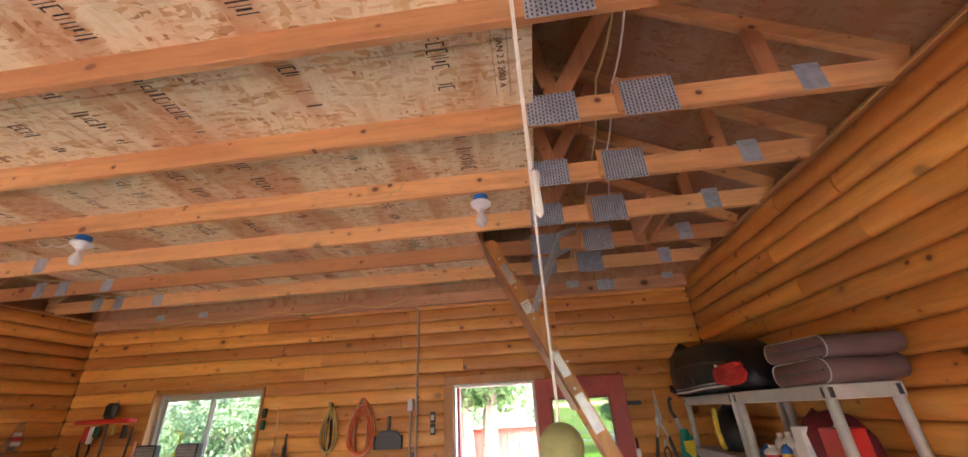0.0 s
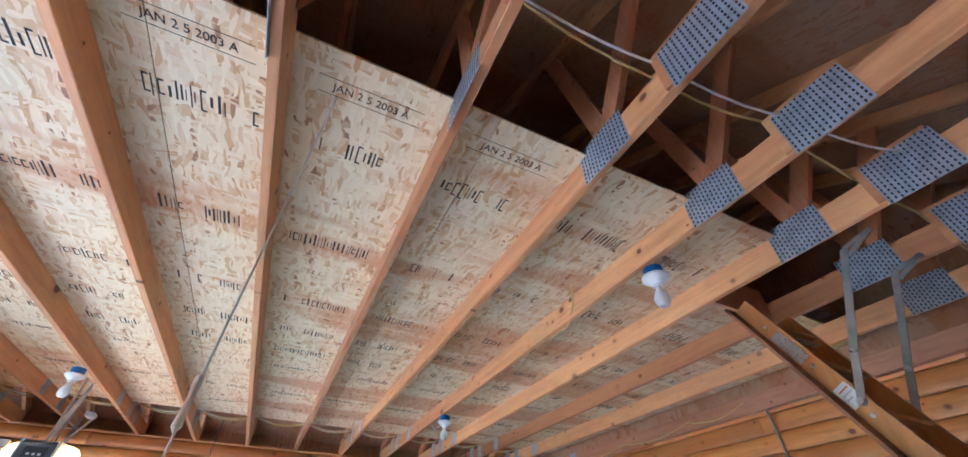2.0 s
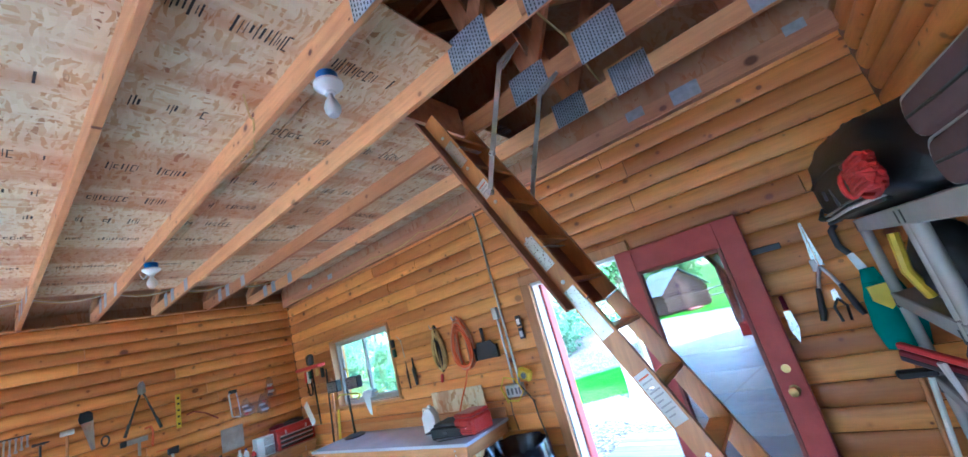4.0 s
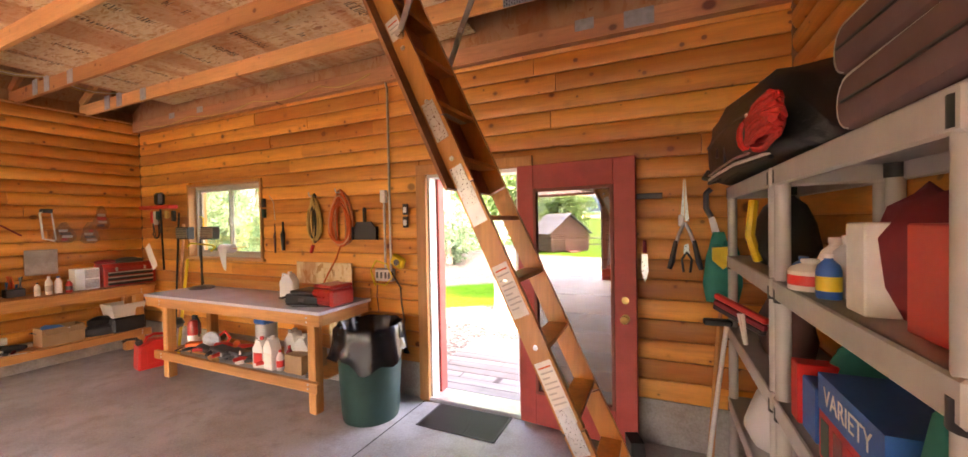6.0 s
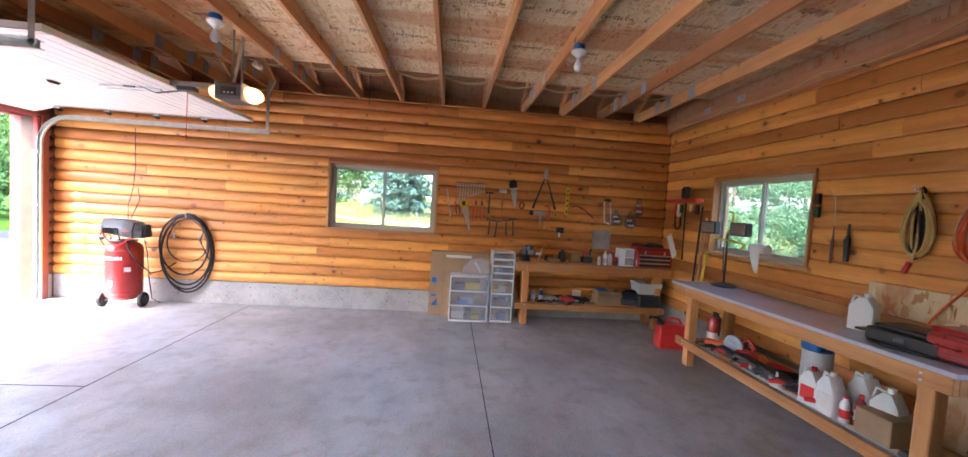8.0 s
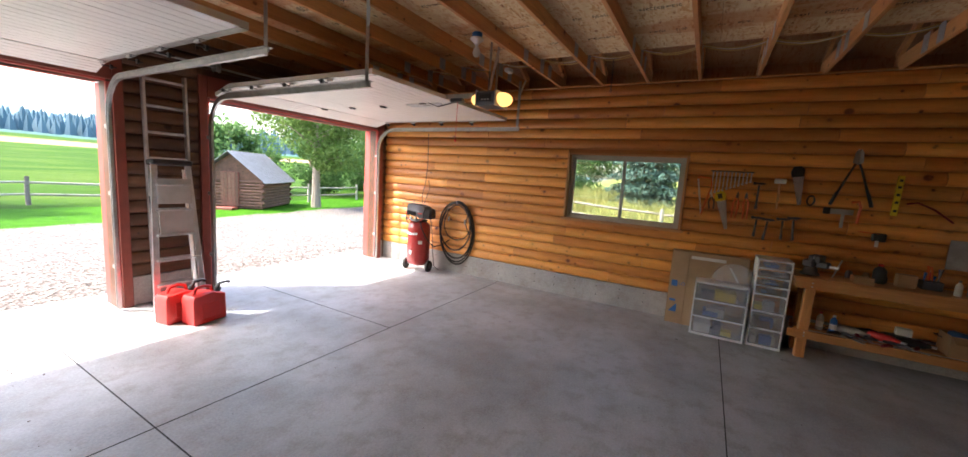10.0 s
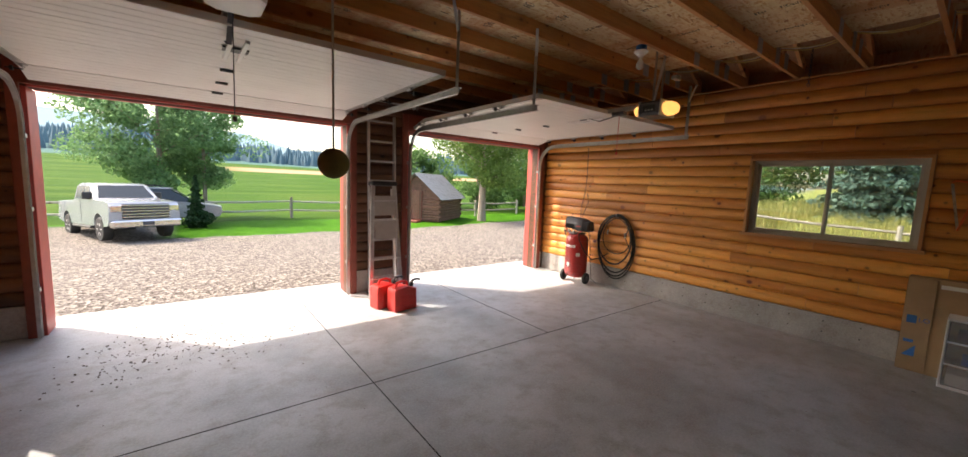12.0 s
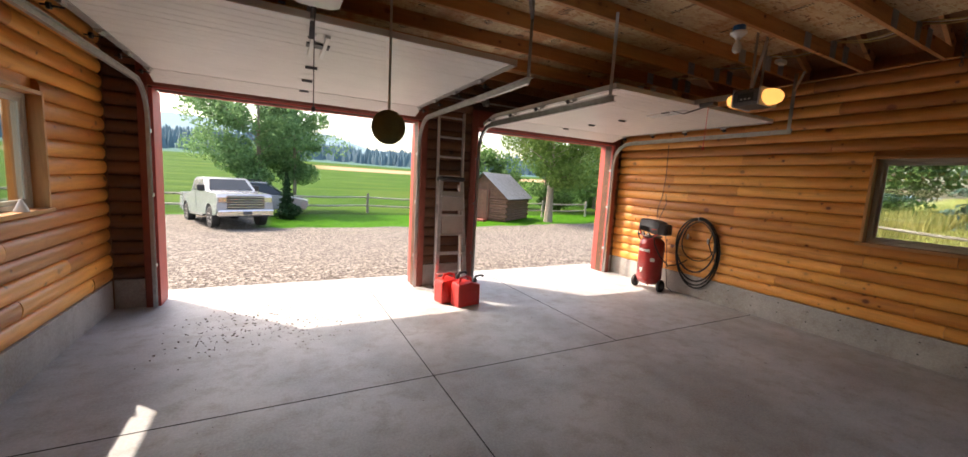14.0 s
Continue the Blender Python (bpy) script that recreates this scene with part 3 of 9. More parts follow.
g = G()
for x in (-0.22, LX):
    g.box(x, x + 0.22, LY, LY + 0.22, 0, ZW)
    g.box(x, x + 0.22, -0.22, 0, 0, ZW)
solid("wall_corner", g, M_logbrown, "solid log corner posts", kind="structure", angle=0)
floor_ = solid("floor", G().box(-0.25, LX + 0.25, -0.22, LY + 0.25, -0.2, 0.0), M_floor, "smooth grey concrete slab floor with cut joints and stains", kind="structure")
for nm, m, ln, hs in (("west", W_WEST, LY, []), ("north", W_NORTH, LX, [(4.72, 5.78, -1, 1)]), ("east", W_EAST, LY, [])):
    g = G()
    for p, q in clear_spans(-0.2 if nm == "north" else 0.0, ln + (0.2 if nm == "north" else 0.0), 0, ZC, hs):
        g.box(p, q, 0.008, 0.24, 0.0, ZC, 0.004)
    solid("curb_" + nm, g, M_curb, "bare concrete stem wall along the foot of the log wall", kind="structure", m=m)
g = G()
for a, b in ((-0.0, 0.2), (3.2, 4.07), (7.24, LX)):
    g.box(a, b, -0.2, -0.05 + 0.04, 0.0, ZC, 0.004)
solid("curb_south", g, M_curb, "bare concrete footing beside the garage openings", kind="structure")
# floor joints: thin dark cuts
g = G()
for a, b, c, d in ((0.01, LX - 0.01, 2.682, 2.690), (0.01, LX - 0.01, 5.90, 5.908), (4.756, 4.764, -0.2, LY), (2.62, 2.628, -0.2, 2.68)):
    g.box(a, b, c, d, 0.0, 0.002)
solid("floor_joint", g, M_joint, "dark saw-cut joint in the concrete floor", kind="structure", angle=0)

# wall plate and the boards along the top of the walls
for nm, m, ln in (("west", W_WEST, LY), ("east", W_EAST, LY)):
    solid("trim_plate_" + nm, G().box(0, ln, -0.012, 0.15, ZW, ZW + 0.02, 0.004), M_trimy, "pine board along the top of the log wall", kind="structure", m=m)
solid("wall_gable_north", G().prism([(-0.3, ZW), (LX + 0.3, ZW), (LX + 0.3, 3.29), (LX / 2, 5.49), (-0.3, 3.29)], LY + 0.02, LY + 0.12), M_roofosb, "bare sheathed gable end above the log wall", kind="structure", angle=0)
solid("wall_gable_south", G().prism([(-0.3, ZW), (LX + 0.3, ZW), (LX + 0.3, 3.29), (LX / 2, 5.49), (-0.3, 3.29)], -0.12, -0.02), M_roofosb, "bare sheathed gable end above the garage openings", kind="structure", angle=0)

# roof deck
SL = 0.54
ROOF = []
for s in (-1, 1):
    xe, xr = (-0.85, LX / 2) if s < 0 else (LX + 0.85, LX / 2)
    ze = 3.42 - 0.85 * SL
    zr = ze + abs(xr - xe) * SL
    g = G()
    g.ring([[(xe, y, ze), (xr, y, zr), (xr, y, zr + 0.05), (xe, y, ze + 0.05)] for y in (-0.5, LY + 0.5)])
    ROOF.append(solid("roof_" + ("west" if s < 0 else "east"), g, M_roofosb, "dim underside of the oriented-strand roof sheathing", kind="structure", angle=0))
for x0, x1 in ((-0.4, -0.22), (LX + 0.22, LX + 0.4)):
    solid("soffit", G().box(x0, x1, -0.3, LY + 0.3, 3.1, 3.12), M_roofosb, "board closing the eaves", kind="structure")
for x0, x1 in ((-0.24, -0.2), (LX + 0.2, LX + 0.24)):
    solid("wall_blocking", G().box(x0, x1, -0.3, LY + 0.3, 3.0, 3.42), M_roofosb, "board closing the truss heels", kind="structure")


# ---- trusses ----
def plate_part(parent, x0, x1, z0, z1, y, slots=True, name="connector_plate"):
    p = part(name, G().box(x0, x1, y - 0.0025, y, z0, z1), M_plate, parent, "grey toothed steel plate", angle=0)
    if slots:
        g = G()
        n = max(3, int((x1 - x0) / 0.018))
        for i in range(n):
            xa = x0 + (i + 0.3) * (x1 - x0) / n
            k = int((z1 - z0) / 0.022)
            for j in range(k):
                za = z0 + (j + 0.15 + 0.35 * (i % 2)) * (z1 - z0) / k
                g.box(xa, xa + 0.007, y - 0.0032, y - 0.0024, za, min(za + 0.014, z1))
        part("slotted_face", g, M_plate_dark, p, angle=0, kind="stuff")


def make_truss():
    t = thing("roof_truss", "sawn fir roof truss with grey steel connector plates", "roof truss")
    h = 0.019
    part("bottom_chord", G().box(-0.15, LX + 0.15, -h, h, CZ0, CZ1, 0.003), M_chord, t)
    for s in (0, 1):
        xe, xr = (-0.15, LX / 2) if s == 0 else (LX + 0.15, LX / 2)
        ze, zr = 3.30, 3.30 + (LX / 2 + 0.15) * SL
        part("top_chord", G().bar((xe, 0, ze), (xr, 0, zr), 2 * h, 0.12, 0.003), M_chord, t)
    for (xa, za, xb, zb) in ((5.97, 3.25, 5.74, 4.35), (5.96, 3.25, 6.38, 4.0), (1.58, 3.25, 1.8, 4.35), (1.58, 3.25, 1.2, 4.0), (5.72, 4.38, 1.88, 4.38)):
        part("web", G().bar((xa, 0, za), (xb, 0, zb), 2 * h * 0.96, 0.089, 0.002), M_stud, t)
    for x in (0.62, 7.05):
        part("web", G().bar((x, 0, 3.27), (x, 0, 3.62), 2 * h * 0.96, 0.085, 0.002), M_stud, t)
    plate_part(t, 5.81, 6.07, CZ0 - 0.016, CZ1 + 0.042, -h)
    bl = part("splice_block", G().box(6.265, 6.55, -h - 0.012, -h, CZ0 + 0.004, CZ1 + 0.075), M_chord, t, "pale wooden splice block")
    plate_part(t, 6.295, 6.56, CZ0 - 0.03, CZ1 + 0.055, -h - 0.012)
    for x in (0.50, 0.78, 1.30, 7.15):
        plate_part(t, x, x + 0.12, CZ0 + 0.004, CZ1 + 0.03, -h, False)
        plate_part(t, x, x + 0.12, CZ0 + 0.004, CZ1 + 0.03, h + 0.0025, False)
    return t


truss = make_truss()
truss.location = (0, TY[0], 0)
tagged(truss, group="roof trusses")
for k in range(1, 14):
    copy_thing(truss, T(0, TY[k], 0))

# attic floor of strand board on the chords, with the hatch left open
HATCH = (5.36, 6.75, TY[2] + 0.03, TY[1] - 0.03)
SX0, SX1 = 0.95, 5.85
g = G()
yb = [TY[13] - 0.3, 0.62, 1.84, 3.06, 4.28, 5.50, 6.72, HATCH[2]]
for a, b in zip(yb, yb[1:]):
    for p, q in ((SX0, 3.43), (3.43, SX1)):
        g.box(p + 0.002, q - 0.002, a + 0.002, b - 0.002, CZ1, CZ1 + 0.012)
for p, q in ((SX0, 3.43), (3.43, HATCH[0])):
    g.box(p + 0.002, q - 0.002, HATCH[2] + 0.002, LY - 0.05, CZ1, CZ1 + 0.012)
solid("ceiling", g, M_osb, "oriented-strand attic floor boards with black stamped marks", kind="structure", angle=0)
solid("hatch_lining", G().box(HATCH[0] - 0.02, HATCH[0], HATCH[2], HATCH[3], CZ0 + 0.01, CZ1 + 0.1), M_beam, "pine header board closing the attic hatch", "attic hatch")
solid("hatch_lining", G().box(HATCH[1], HATCH[1] + 0.02, HATCH[2], HATCH[3], CZ0 + 0.01, CZ1 + 0.1), M_beam, "pine header boards closing the attic hatch", "attic hatch")
solid("trim_ledger_north", G().box(0.0, LX, LY - 0.075, LY - 0.003, CZ0 - 0.12, CZ0 + 0.02, 0.004), M_beam, "red-brown fir ledger beam along the north wall", kind="structure")


# ---- windows and doors ----
def window(name, m, hole, sash_first, label):
    u0, u1, z0, z1 = hole
    w = thing(name, label, "window", m, kind="structure")
    mt = M_trimz
    d0, d1 = -0.022, 0.17
    part("casing", G().box(u0, u0 + 0.03, d0, d1, z0, z1, 0.003).box(u1 - 0.03, u1, d0, d1, z0, z1, 0.003), mt, w, "bare pine jamb boards")
    part("casing_head", G().box(u0 + 0.03, u1 - 0.03, d0, d1, z1 - 0.03, z1, 0.003), M_trimx if abs(m[0][0]) > 0.5 else M_trimy, w, "bare pine head board")
    part("window_sill", G().box(u0 - 0.03, u1 + 0.03, d0 - 0.012, d1, z0 - 0.02, z0 + 0.015, 0.004), M_trimx if abs(m[0][0]) > 0.5 else M_trimy, w, "bare pine sill board")
    a, b, p, q = u0 + 0.03, u1 - 0.03, z0 + 0.015, z1 - 0.03
    f = 0.038
    part("window_frame", G().box(a, a + f, 0.07, 0.14, p, q, 0.004).box(b - f, b, 0.07, 0.14, p, q, 0.004).box(a + f, b - f, 0.07, 0.14, p, p + f, 0.004).box(a + f, b - f, 0.07, 0.14, q - f, q, 0.004), M_vinyl, w, "beige vinyl frame")
    mid = (a + b) / 2
    for i, (s0, s1, yy) in enumerate(((a + f, mid + 0.02, 0.105), (mid - 0.02, b - f, 0.08))):
        e = 0.032
        part("sash", G().box(s0, s0 + e, yy, yy + 0.022, p + f, q - f, 0.003).box(s1 - e, s1, yy, yy + 0.022, p + f, q - f, 0.003).box(s0 + e, s1 - e, yy, yy + 0.022, p + f, p + f + e, 0.003).box(s0 + e, s1 - e, yy, yy + 0.022, q - f - e, q - f, 0.003), M_vinyl, w, "beige sliding sash")
        gl = part("pane", G().box(s0 + e, s1 - e, yy + 0.009, yy + 0.012, p + f + e, q - f - e), M_glass, w, "clear pane", angle=0)
        gl.visible_shadow = False
    part("latch", G().box(mid - 0.012, mid + 0.012, 0.062, 0.08, (p + q) / 2 - 0.05, (p + q) / 2 + 0.05, 0.003), M_vinyl, w)
    return w


window("window_1", W_WEST, WIN_W, 0, "closed sliding window with pine casing and beige frame in the bench wall")
window("window_2", W_NORTH, WIN_N, 0, "closed sliding window with pine casing over the long workbench")
win_e = window("window_3", W_EAST, WIN_E, 1, "closed sliding window in a deep pine casing near the garage doors")

# man door opening and its open leaf
fr = thing("door_frame_1", "bare pine door frame standing open to the sunlit yard", "door frame", kind="structure")
u0, u1, z1 = 4.80, 5.71, 2.10
part("casing", G().box(u0 - 0.09, u0 + 0.012, LY - 0.04, LY - 0.0, 0, z1 + 0.0, 0.004).box(u0 - 0.09, u1 + 0.12, LY - 0.04, LY, z1, z1 + 0.09, 0.004), M_trimz, fr, "bare pine casing boards")
part("jamb", G().box(u0, u0 + 0.03, LY + 0.002, LY + 0.2, 0, z1, 0.003).box(u1 - 0.03, u1, LY + 0.002, LY + 0.2, 0, z1, 0.003).box(u0 + 0.03, u1 - 0.03, LY + 0.002, LY + 0.2, z1 - 0.03, z1, 0.003), M_white, fr, "white painted jamb")
part("outer_trim", G().box(u0 + 0.03, u0 + 0.055, LY + 0.12, LY + 0.23, 0, z1 - 0.03, 0.003), M_trimred, fr, "barn-red outer stop")
part("threshold", G().box(u0 - 0.0, u1, LY - 0.03, LY + 0.22, 0.0, 0.035, 0.006), M_alu, fr, "aluminium threshold")
leaf = thing("door_1", "open dark-red door with one tall glass pane, folded back against the log wall", "door", T(5.72, LY - 0.03, 0, -6.5), kind="structure")
W_, H_ = 0.91, 2.10
part("stile", G().box(0, 0.14, -0.045, 0, 0.02, H_, 0.004).box(W_ - 0.15, W_, -0.045, 0, 0.02, H_, 0.004).box(0.14, W_ - 0.15, -0.045, 0, H_ - 0.19, H_, 0.004).box(0.14, W_ - 0.15, -0.045, 0, 0.02, 0.27, 0.004), M_trimred, leaf, "dark-red painted stiles and rails")
part("glazing_bead", G().box(0.14, 0.165, -0.052, -0.008, 0.27, H_ - 0.19, 0.003).box(W_ - 0.175, W_ - 0.15, -0.052, -0.008, 0.27, H_ - 0.19, 0.003).box(0.165, W_ - 0.175, -0.052, -0.008, 0.27, 0.295, 0.003).box(0.165, W_ - 0.175, -0.052, -0.008, H_ - 0.215, H_ - 0.19, 0.003), M_brownred, leaf)
gp = part("pane", G().box(0.165, W_ - 0.175, -0.028, -0.022, 0.295, H_ - 0.215), M_doorglass, leaf, "reflecting glass pane", angle=0)
knob = part("door_knob", G().lathe([(0.0, -0.115), (0.026, -0.108), (0.030, -0.09), (0.022, -0.075), (0.011, -0.07), (0.011, -0.05), (0.03, -0.048), (0.03, -0.045)], (W_ - 0.075, 0, 0.95), 18, "y").cyl((W_ - 0.075, -0.05, 1.08), (W_ - 0.075, -0.045, 1.08), 0.026, seg=16), M_brass, leaf, "brass knob and bolt")
for z in (0.25, 1.05, 1.85):
    part("hinge", G().cyl((-0.006, 0.0, z - 0.05), (-0.006, 0.0, z + 0.05), 0.008, seg=8), M_steel, leaf)

# garage openings: red jambs, brown boards, header
for i, (a, b) in enumerate(((4.10, 7.14), (0.22, 3.12))):
    f = thing("door_frame_%d" % (i + 2), "barn-red garage door jambs and header, door raised", "garage door frame", kind="structure")
    for s, x in ((1, a), (-1, b)):
        xs = sorted((x, x - s * 0.04))
        part("jamb", G().box(xs[0], xs[1], -0.33, -0.003, 0.0, 2.47, 0.004), M_trimred, f)
        xs = sorted((x - s * 0.04, x - s * 0.13))
        part("inner_board", G().box(xs[0], xs[1], -0.002, 0.03, 0.0, 2.75, 0.004), M_brownred, f, "brown-red track board")
    part("header", G().box(a, b, -0.33, -0.003, 2.47, 2.51, 0.004), M_trimred, f)
    part("inner_header", G().box(a - 0.04, b + 0.04, -0.002, 0.035, 2.49, 2.75, 0.004), M_brownred, f, "brown-red header board")


# ---- outside ----
def ground_z(x, y):
    rise = 0.085 * (min(max(-x, 12), 45) - 12) * min(max((y + 16) / 8, 0), 1)
    if y > 0:
        return rise - 0.06 - 0.02 * min(max(-x, 0), 20)
    s = rise - min(-y, 12.0) * 0.053 - 0.05
    d = -y
    far = 0.0
    if d > 20:
        far = (d - 20) * 0.012 + max(0, d - 120) * 0.022
        if d > 260:
            far += (min(d, 900) - 260) * (0.045 + 0.012 * math.sin(x * 0.009) + 0.008 * math.sin(x * 0.023 + 1))
    if d > 900:
        far += (min(d, 1500) - 900) * (0.115 if x > -200 else 0.03)
    return s + far


g = G()
ys = [60, 30, 15, 9.3, 0.0, -0.22, -2, -5, -8, -12, -16, -20, -30, -45, -70, -120, -160, -200, -260, -330, -420, -550, -700, -900, -1500, -4000]
xs = [-4000, -1500, -900, -600, -400, -300, -200, -150, -100, -70, -45, -30, -20, -12, -6, -3, 0.0, 3.8, 7.6, 10, 15, 22, 35, 60, 90, 140, 200, 300, 450, 700, 1200, 4000]
for y in ys:
    for x in xs:
        inside = -0.3 < x < LX + 0.3 and -0.3 < y < LY + 0.5
        g.v.append((x, y, min(ground_z(x, y), -0.21) if inside and y > -0.1 else ground_z(x, y) - (0.0 if y < -0.25 or not (-1 < x < 9) else 0.16)))
nx = len(xs)
g.f = [(j * nx + i, j * nx + i + 1, (j + 1) * nx + i + 1, (j + 1) * nx + i) for j in range(len(ys) - 1) for i in range(nx - 1)]
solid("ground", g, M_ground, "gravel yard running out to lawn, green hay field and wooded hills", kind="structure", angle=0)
solid("pavement", G().box(-0.2, LX + 0.2, -0.75, -0.222, -0.22, -0.012, 0.01), M_floor, "sunlit concrete apron edge before the garage", kind="structure")


def leaves(n, sampler, size, seed, flat=0.0):
    """Many small two-triangle leaves in one mesh, at the places that sampler gives."""
    r = np.random.default_rng(seed)
    c = sampler(r, n)
    a = r.normal(size=(len(c), 3))
    a /= np.linalg.norm(a, axis=1)[:, None]
    b = np.cross(a, r.normal(size=(len(c), 3)))
    b /= np.linalg.norm(b, axis=1)[:, None]
    s = (size * r.uniform(0.6, 1.4, len(c)))[:, None]
    v = np.stack([c - a * s, c - b * s * 0.5, c + a * s, c + b * s * 0.5], 1).reshape(-1, 3)
    g = G()
    g.v = v.tolist()
    g.f = [(4 * i, 4 * i + 1, 4 * i + 2, 4 * i + 3) for i in range(len(c))]
    return g


def leaf_part(name, g, mat, parent, label=""):
    me = bpy.data.meshes.new(name)
    me.from_pydata(g.v, [], g.f)
    me.materials.append(mat)
    ob = new(name, me)
    ob.parent = parent
    return tagged(ob, label)


def clumps(centres, radii):
    def f(r, n):
        i = r.integers(0, len(centres), n)
        d = r.normal(size=(n, 3))
        d /= np.linalg.norm(d, axis=1)[:, None]
        rad = np.cbrt(r.uniform(0.15, 1, n))[:, None]
        return np.array(centres)[i] + d * rad * np.array(radii)[i][:, None] * np.array([1, 1, 0.7])
    return f


def broad_tree(name, label, x, y, h, spread, trunk, mat, n, size, seed, base=0.25, lean=(0, 0), barkmat=None):
    z = ground_z(x, y)
    r = random.Random(seed)
    t = thing(name, label, "tree", T(x, y, z - 0.05))
    g = G()
    pts = [(lean[0] * k, lean[1] * k, h * 0.85 * k) for k in (0, 0.15, 0.35, 0.6, 0.8, 1.0)]
    g.tube(pts, [trunk * q for q in (1.25, 1.0, 0.85, 0.6, 0.35, 0.08)], 9)
    cs, rs = [], []
    for k in range(26):
        q = base + (0.97 - base) * (k + 0.5) / 26
        a = r.uniform(0, math.tau)
        prof = math.sin(math.pi * min(1, max(0.06, (q - base) / (1.04 - base))) ** 0.8) ** 0.7
        d = spread * prof * r.uniform(0.45, 1.0)
        p0 = (lean[0] * q, lean[1] * q, h * q * 0.82)
        p1 = (p0[0] + math.cos(a) * d, p0[1] + math.sin(a) * d, h * q * 0.9 + d * r.uniform(0.1, 0.5))
        md = tuple((u + w) / 2 + (0, 0, 0.1)[i] for i, (u, w) in enumerate(zip(p0, p1)))
        g.tube([p0, md, p1], [trunk * 0.28 * (1.1 - q), trunk * 0.18 * (1.1 - q), 0.012], 5)
        cs.append(p1)
        rs.append(spread * r.uniform(0.22, 0.42) * (0.6 + 0.4 * prof))
        cs.append(md)
        rs.append(spread * r.uniform(0.15, 0.3))
    part("trunk", g, barkmat or M_bark, t, "grey-brown trunk and limbs")
    leaf_part("crown", leaves(n, clumps(cs, rs), size, seed), mat, t, "ragged leafy crown")
    return t


def conifer(name, label, x, y, h, spread, mat, n, seed, size=0.12, base=0.05, cat="tree"):
    z = ground_z(x, y)
    t = thing(name, label, cat, T(x, y, z - 0.05))
    part("trunk", G().tube([(0, 0, 0), (0, 0, h * 0.5), (0, 0, h * 0.97)], [h * 0.018, h * 0.012, 0.01], 7), M_bark, t)

    def f(r, n):
        q = r.uniform(0, 1, n) ** 1.3
        tier = 0.75 + 0.25 * np.sin(q * 60 + r.normal(size=n) * 0.4)
        a = r.uniform(0, math.tau, n)
        bough = 0.8 + 0.2 * np.sin(a * 7 + q * 20)
        d = spread * (1 - q) ** 0.85 * tier * bough * np.sqrt(r.uniform(0.2, 1, n))
        return np.stack([d * np.cos(a), d * np.sin(a), h * (base + (1 - base) * q) - d * 0.18], 1)
    leaf_part("crown", leaves(n, f, size, seed), mat, t, "tiered needle boughs")
    return t


broad_tree("aspen_tree", "broad green aspen standing behind the parked pickup", 6.9, -19.5, 8.0, 3.3, 0.15, M_leaf, 26000, 0.085, 3, 0.22)
broad_tree("aspen_tree", "green aspen standing behind the parked pickup", 5.1, -20.3, 7.3, 2.6, 0.11, M_leaf, 15000, 0.085, 5, 0.25)
broad_tree("pine_tree", "old pine with a knotty bare trunk by the rail fence", -9.3, -14.4, 7.6, 4.4, 0.24, M_leaf2, 26000, 0.08, 8, 0.36)
conifer("juniper_bush", "dark upright juniper at the lawn edge", 5.6, -15.4, 2.3, 0.62, M_juniper, 6000, 2, 0.06, 0.0, "shrub")
broad_tree("juniper_bush", "low dark spreading juniper at the lawn edge", 5.5, -15.3, 0.75, 0.55, 0.04, M_juniper, 5000, 0.06, 6, 0.0)
broad_tree("willow_bush", "round grey-green willow bush in the field", 16.5, -34, 2.6, 1.8, 0.08, M_willow, 7000, 0.09, 4, 0.05)
broad_tree("yard_tree", "leafy thick-trunked tree beyond the man door", 4.12, 13.95, 7.6, 3.3, 0.21, M_leaf, 20000, 0.08, 11, 0.30, lean=(-0.25, 0.1))
broad_tree("yard_tree", "second trunk of a leafy tree beyond the man door", 4.52, 14.15, 7.2, 2.8, 0.19, M_leaf, 14000, 0.08, 13, 0.32, lean=(0.35, 0.2))
solid("tree_stump", G().lathe([(0, 0), (0.17, 0.0), (0.13, 0.08), (0.115, 0.40), (0.125, 0.66), (0.09, 0.74), (0, 0.75)], (3.72, 13.35, ground_z(3.7, 13.3) - 0.17), 12), M_grey_wood, "short weathered stump post by the tree", "stump")
ws = thing("board_shed", "low red board shed beyond the yard tree", "shed", T(2.5, 18.3, ground_z(3, 18) - 0.02, 12))
for k in range(22):
    part("board", G().box(k * 0.2, k * 0.2 + 0.188, -0.012 - 0.006 * (k % 2), 0.012, 0.02, 1.42, 0.003), M_trimred, ws)
for k in range(8):
    part("board", G().box(-0.014, 0.012, 0.02 + k * 0.2, 0.205 + k * 0.2, 0.02, 1.42, 0.003), M_trimred, ws)
part("back", G().box(0.02, 4.4, 1.58, 1.62, 0.0, 1.42), M_trimred, ws)
part("roof", G().box(-0.15, 4.55, -0.15, 1.75, 1.42, 1.48, 0.01), M_roofmetal, ws, "grey metal roof")
conifer("blue_spruce", "blue spruce standing beyond the bench window", -22.5, 1.9, 9.0, 3.4, M_spruce, 18000, 12, 0.14)
conifer("blue_spruce", "blue spruce standing beyond the bench window", -25.5, 6.6, 8.5, 3.2, M_spruce, 14000, 14, 0.14)
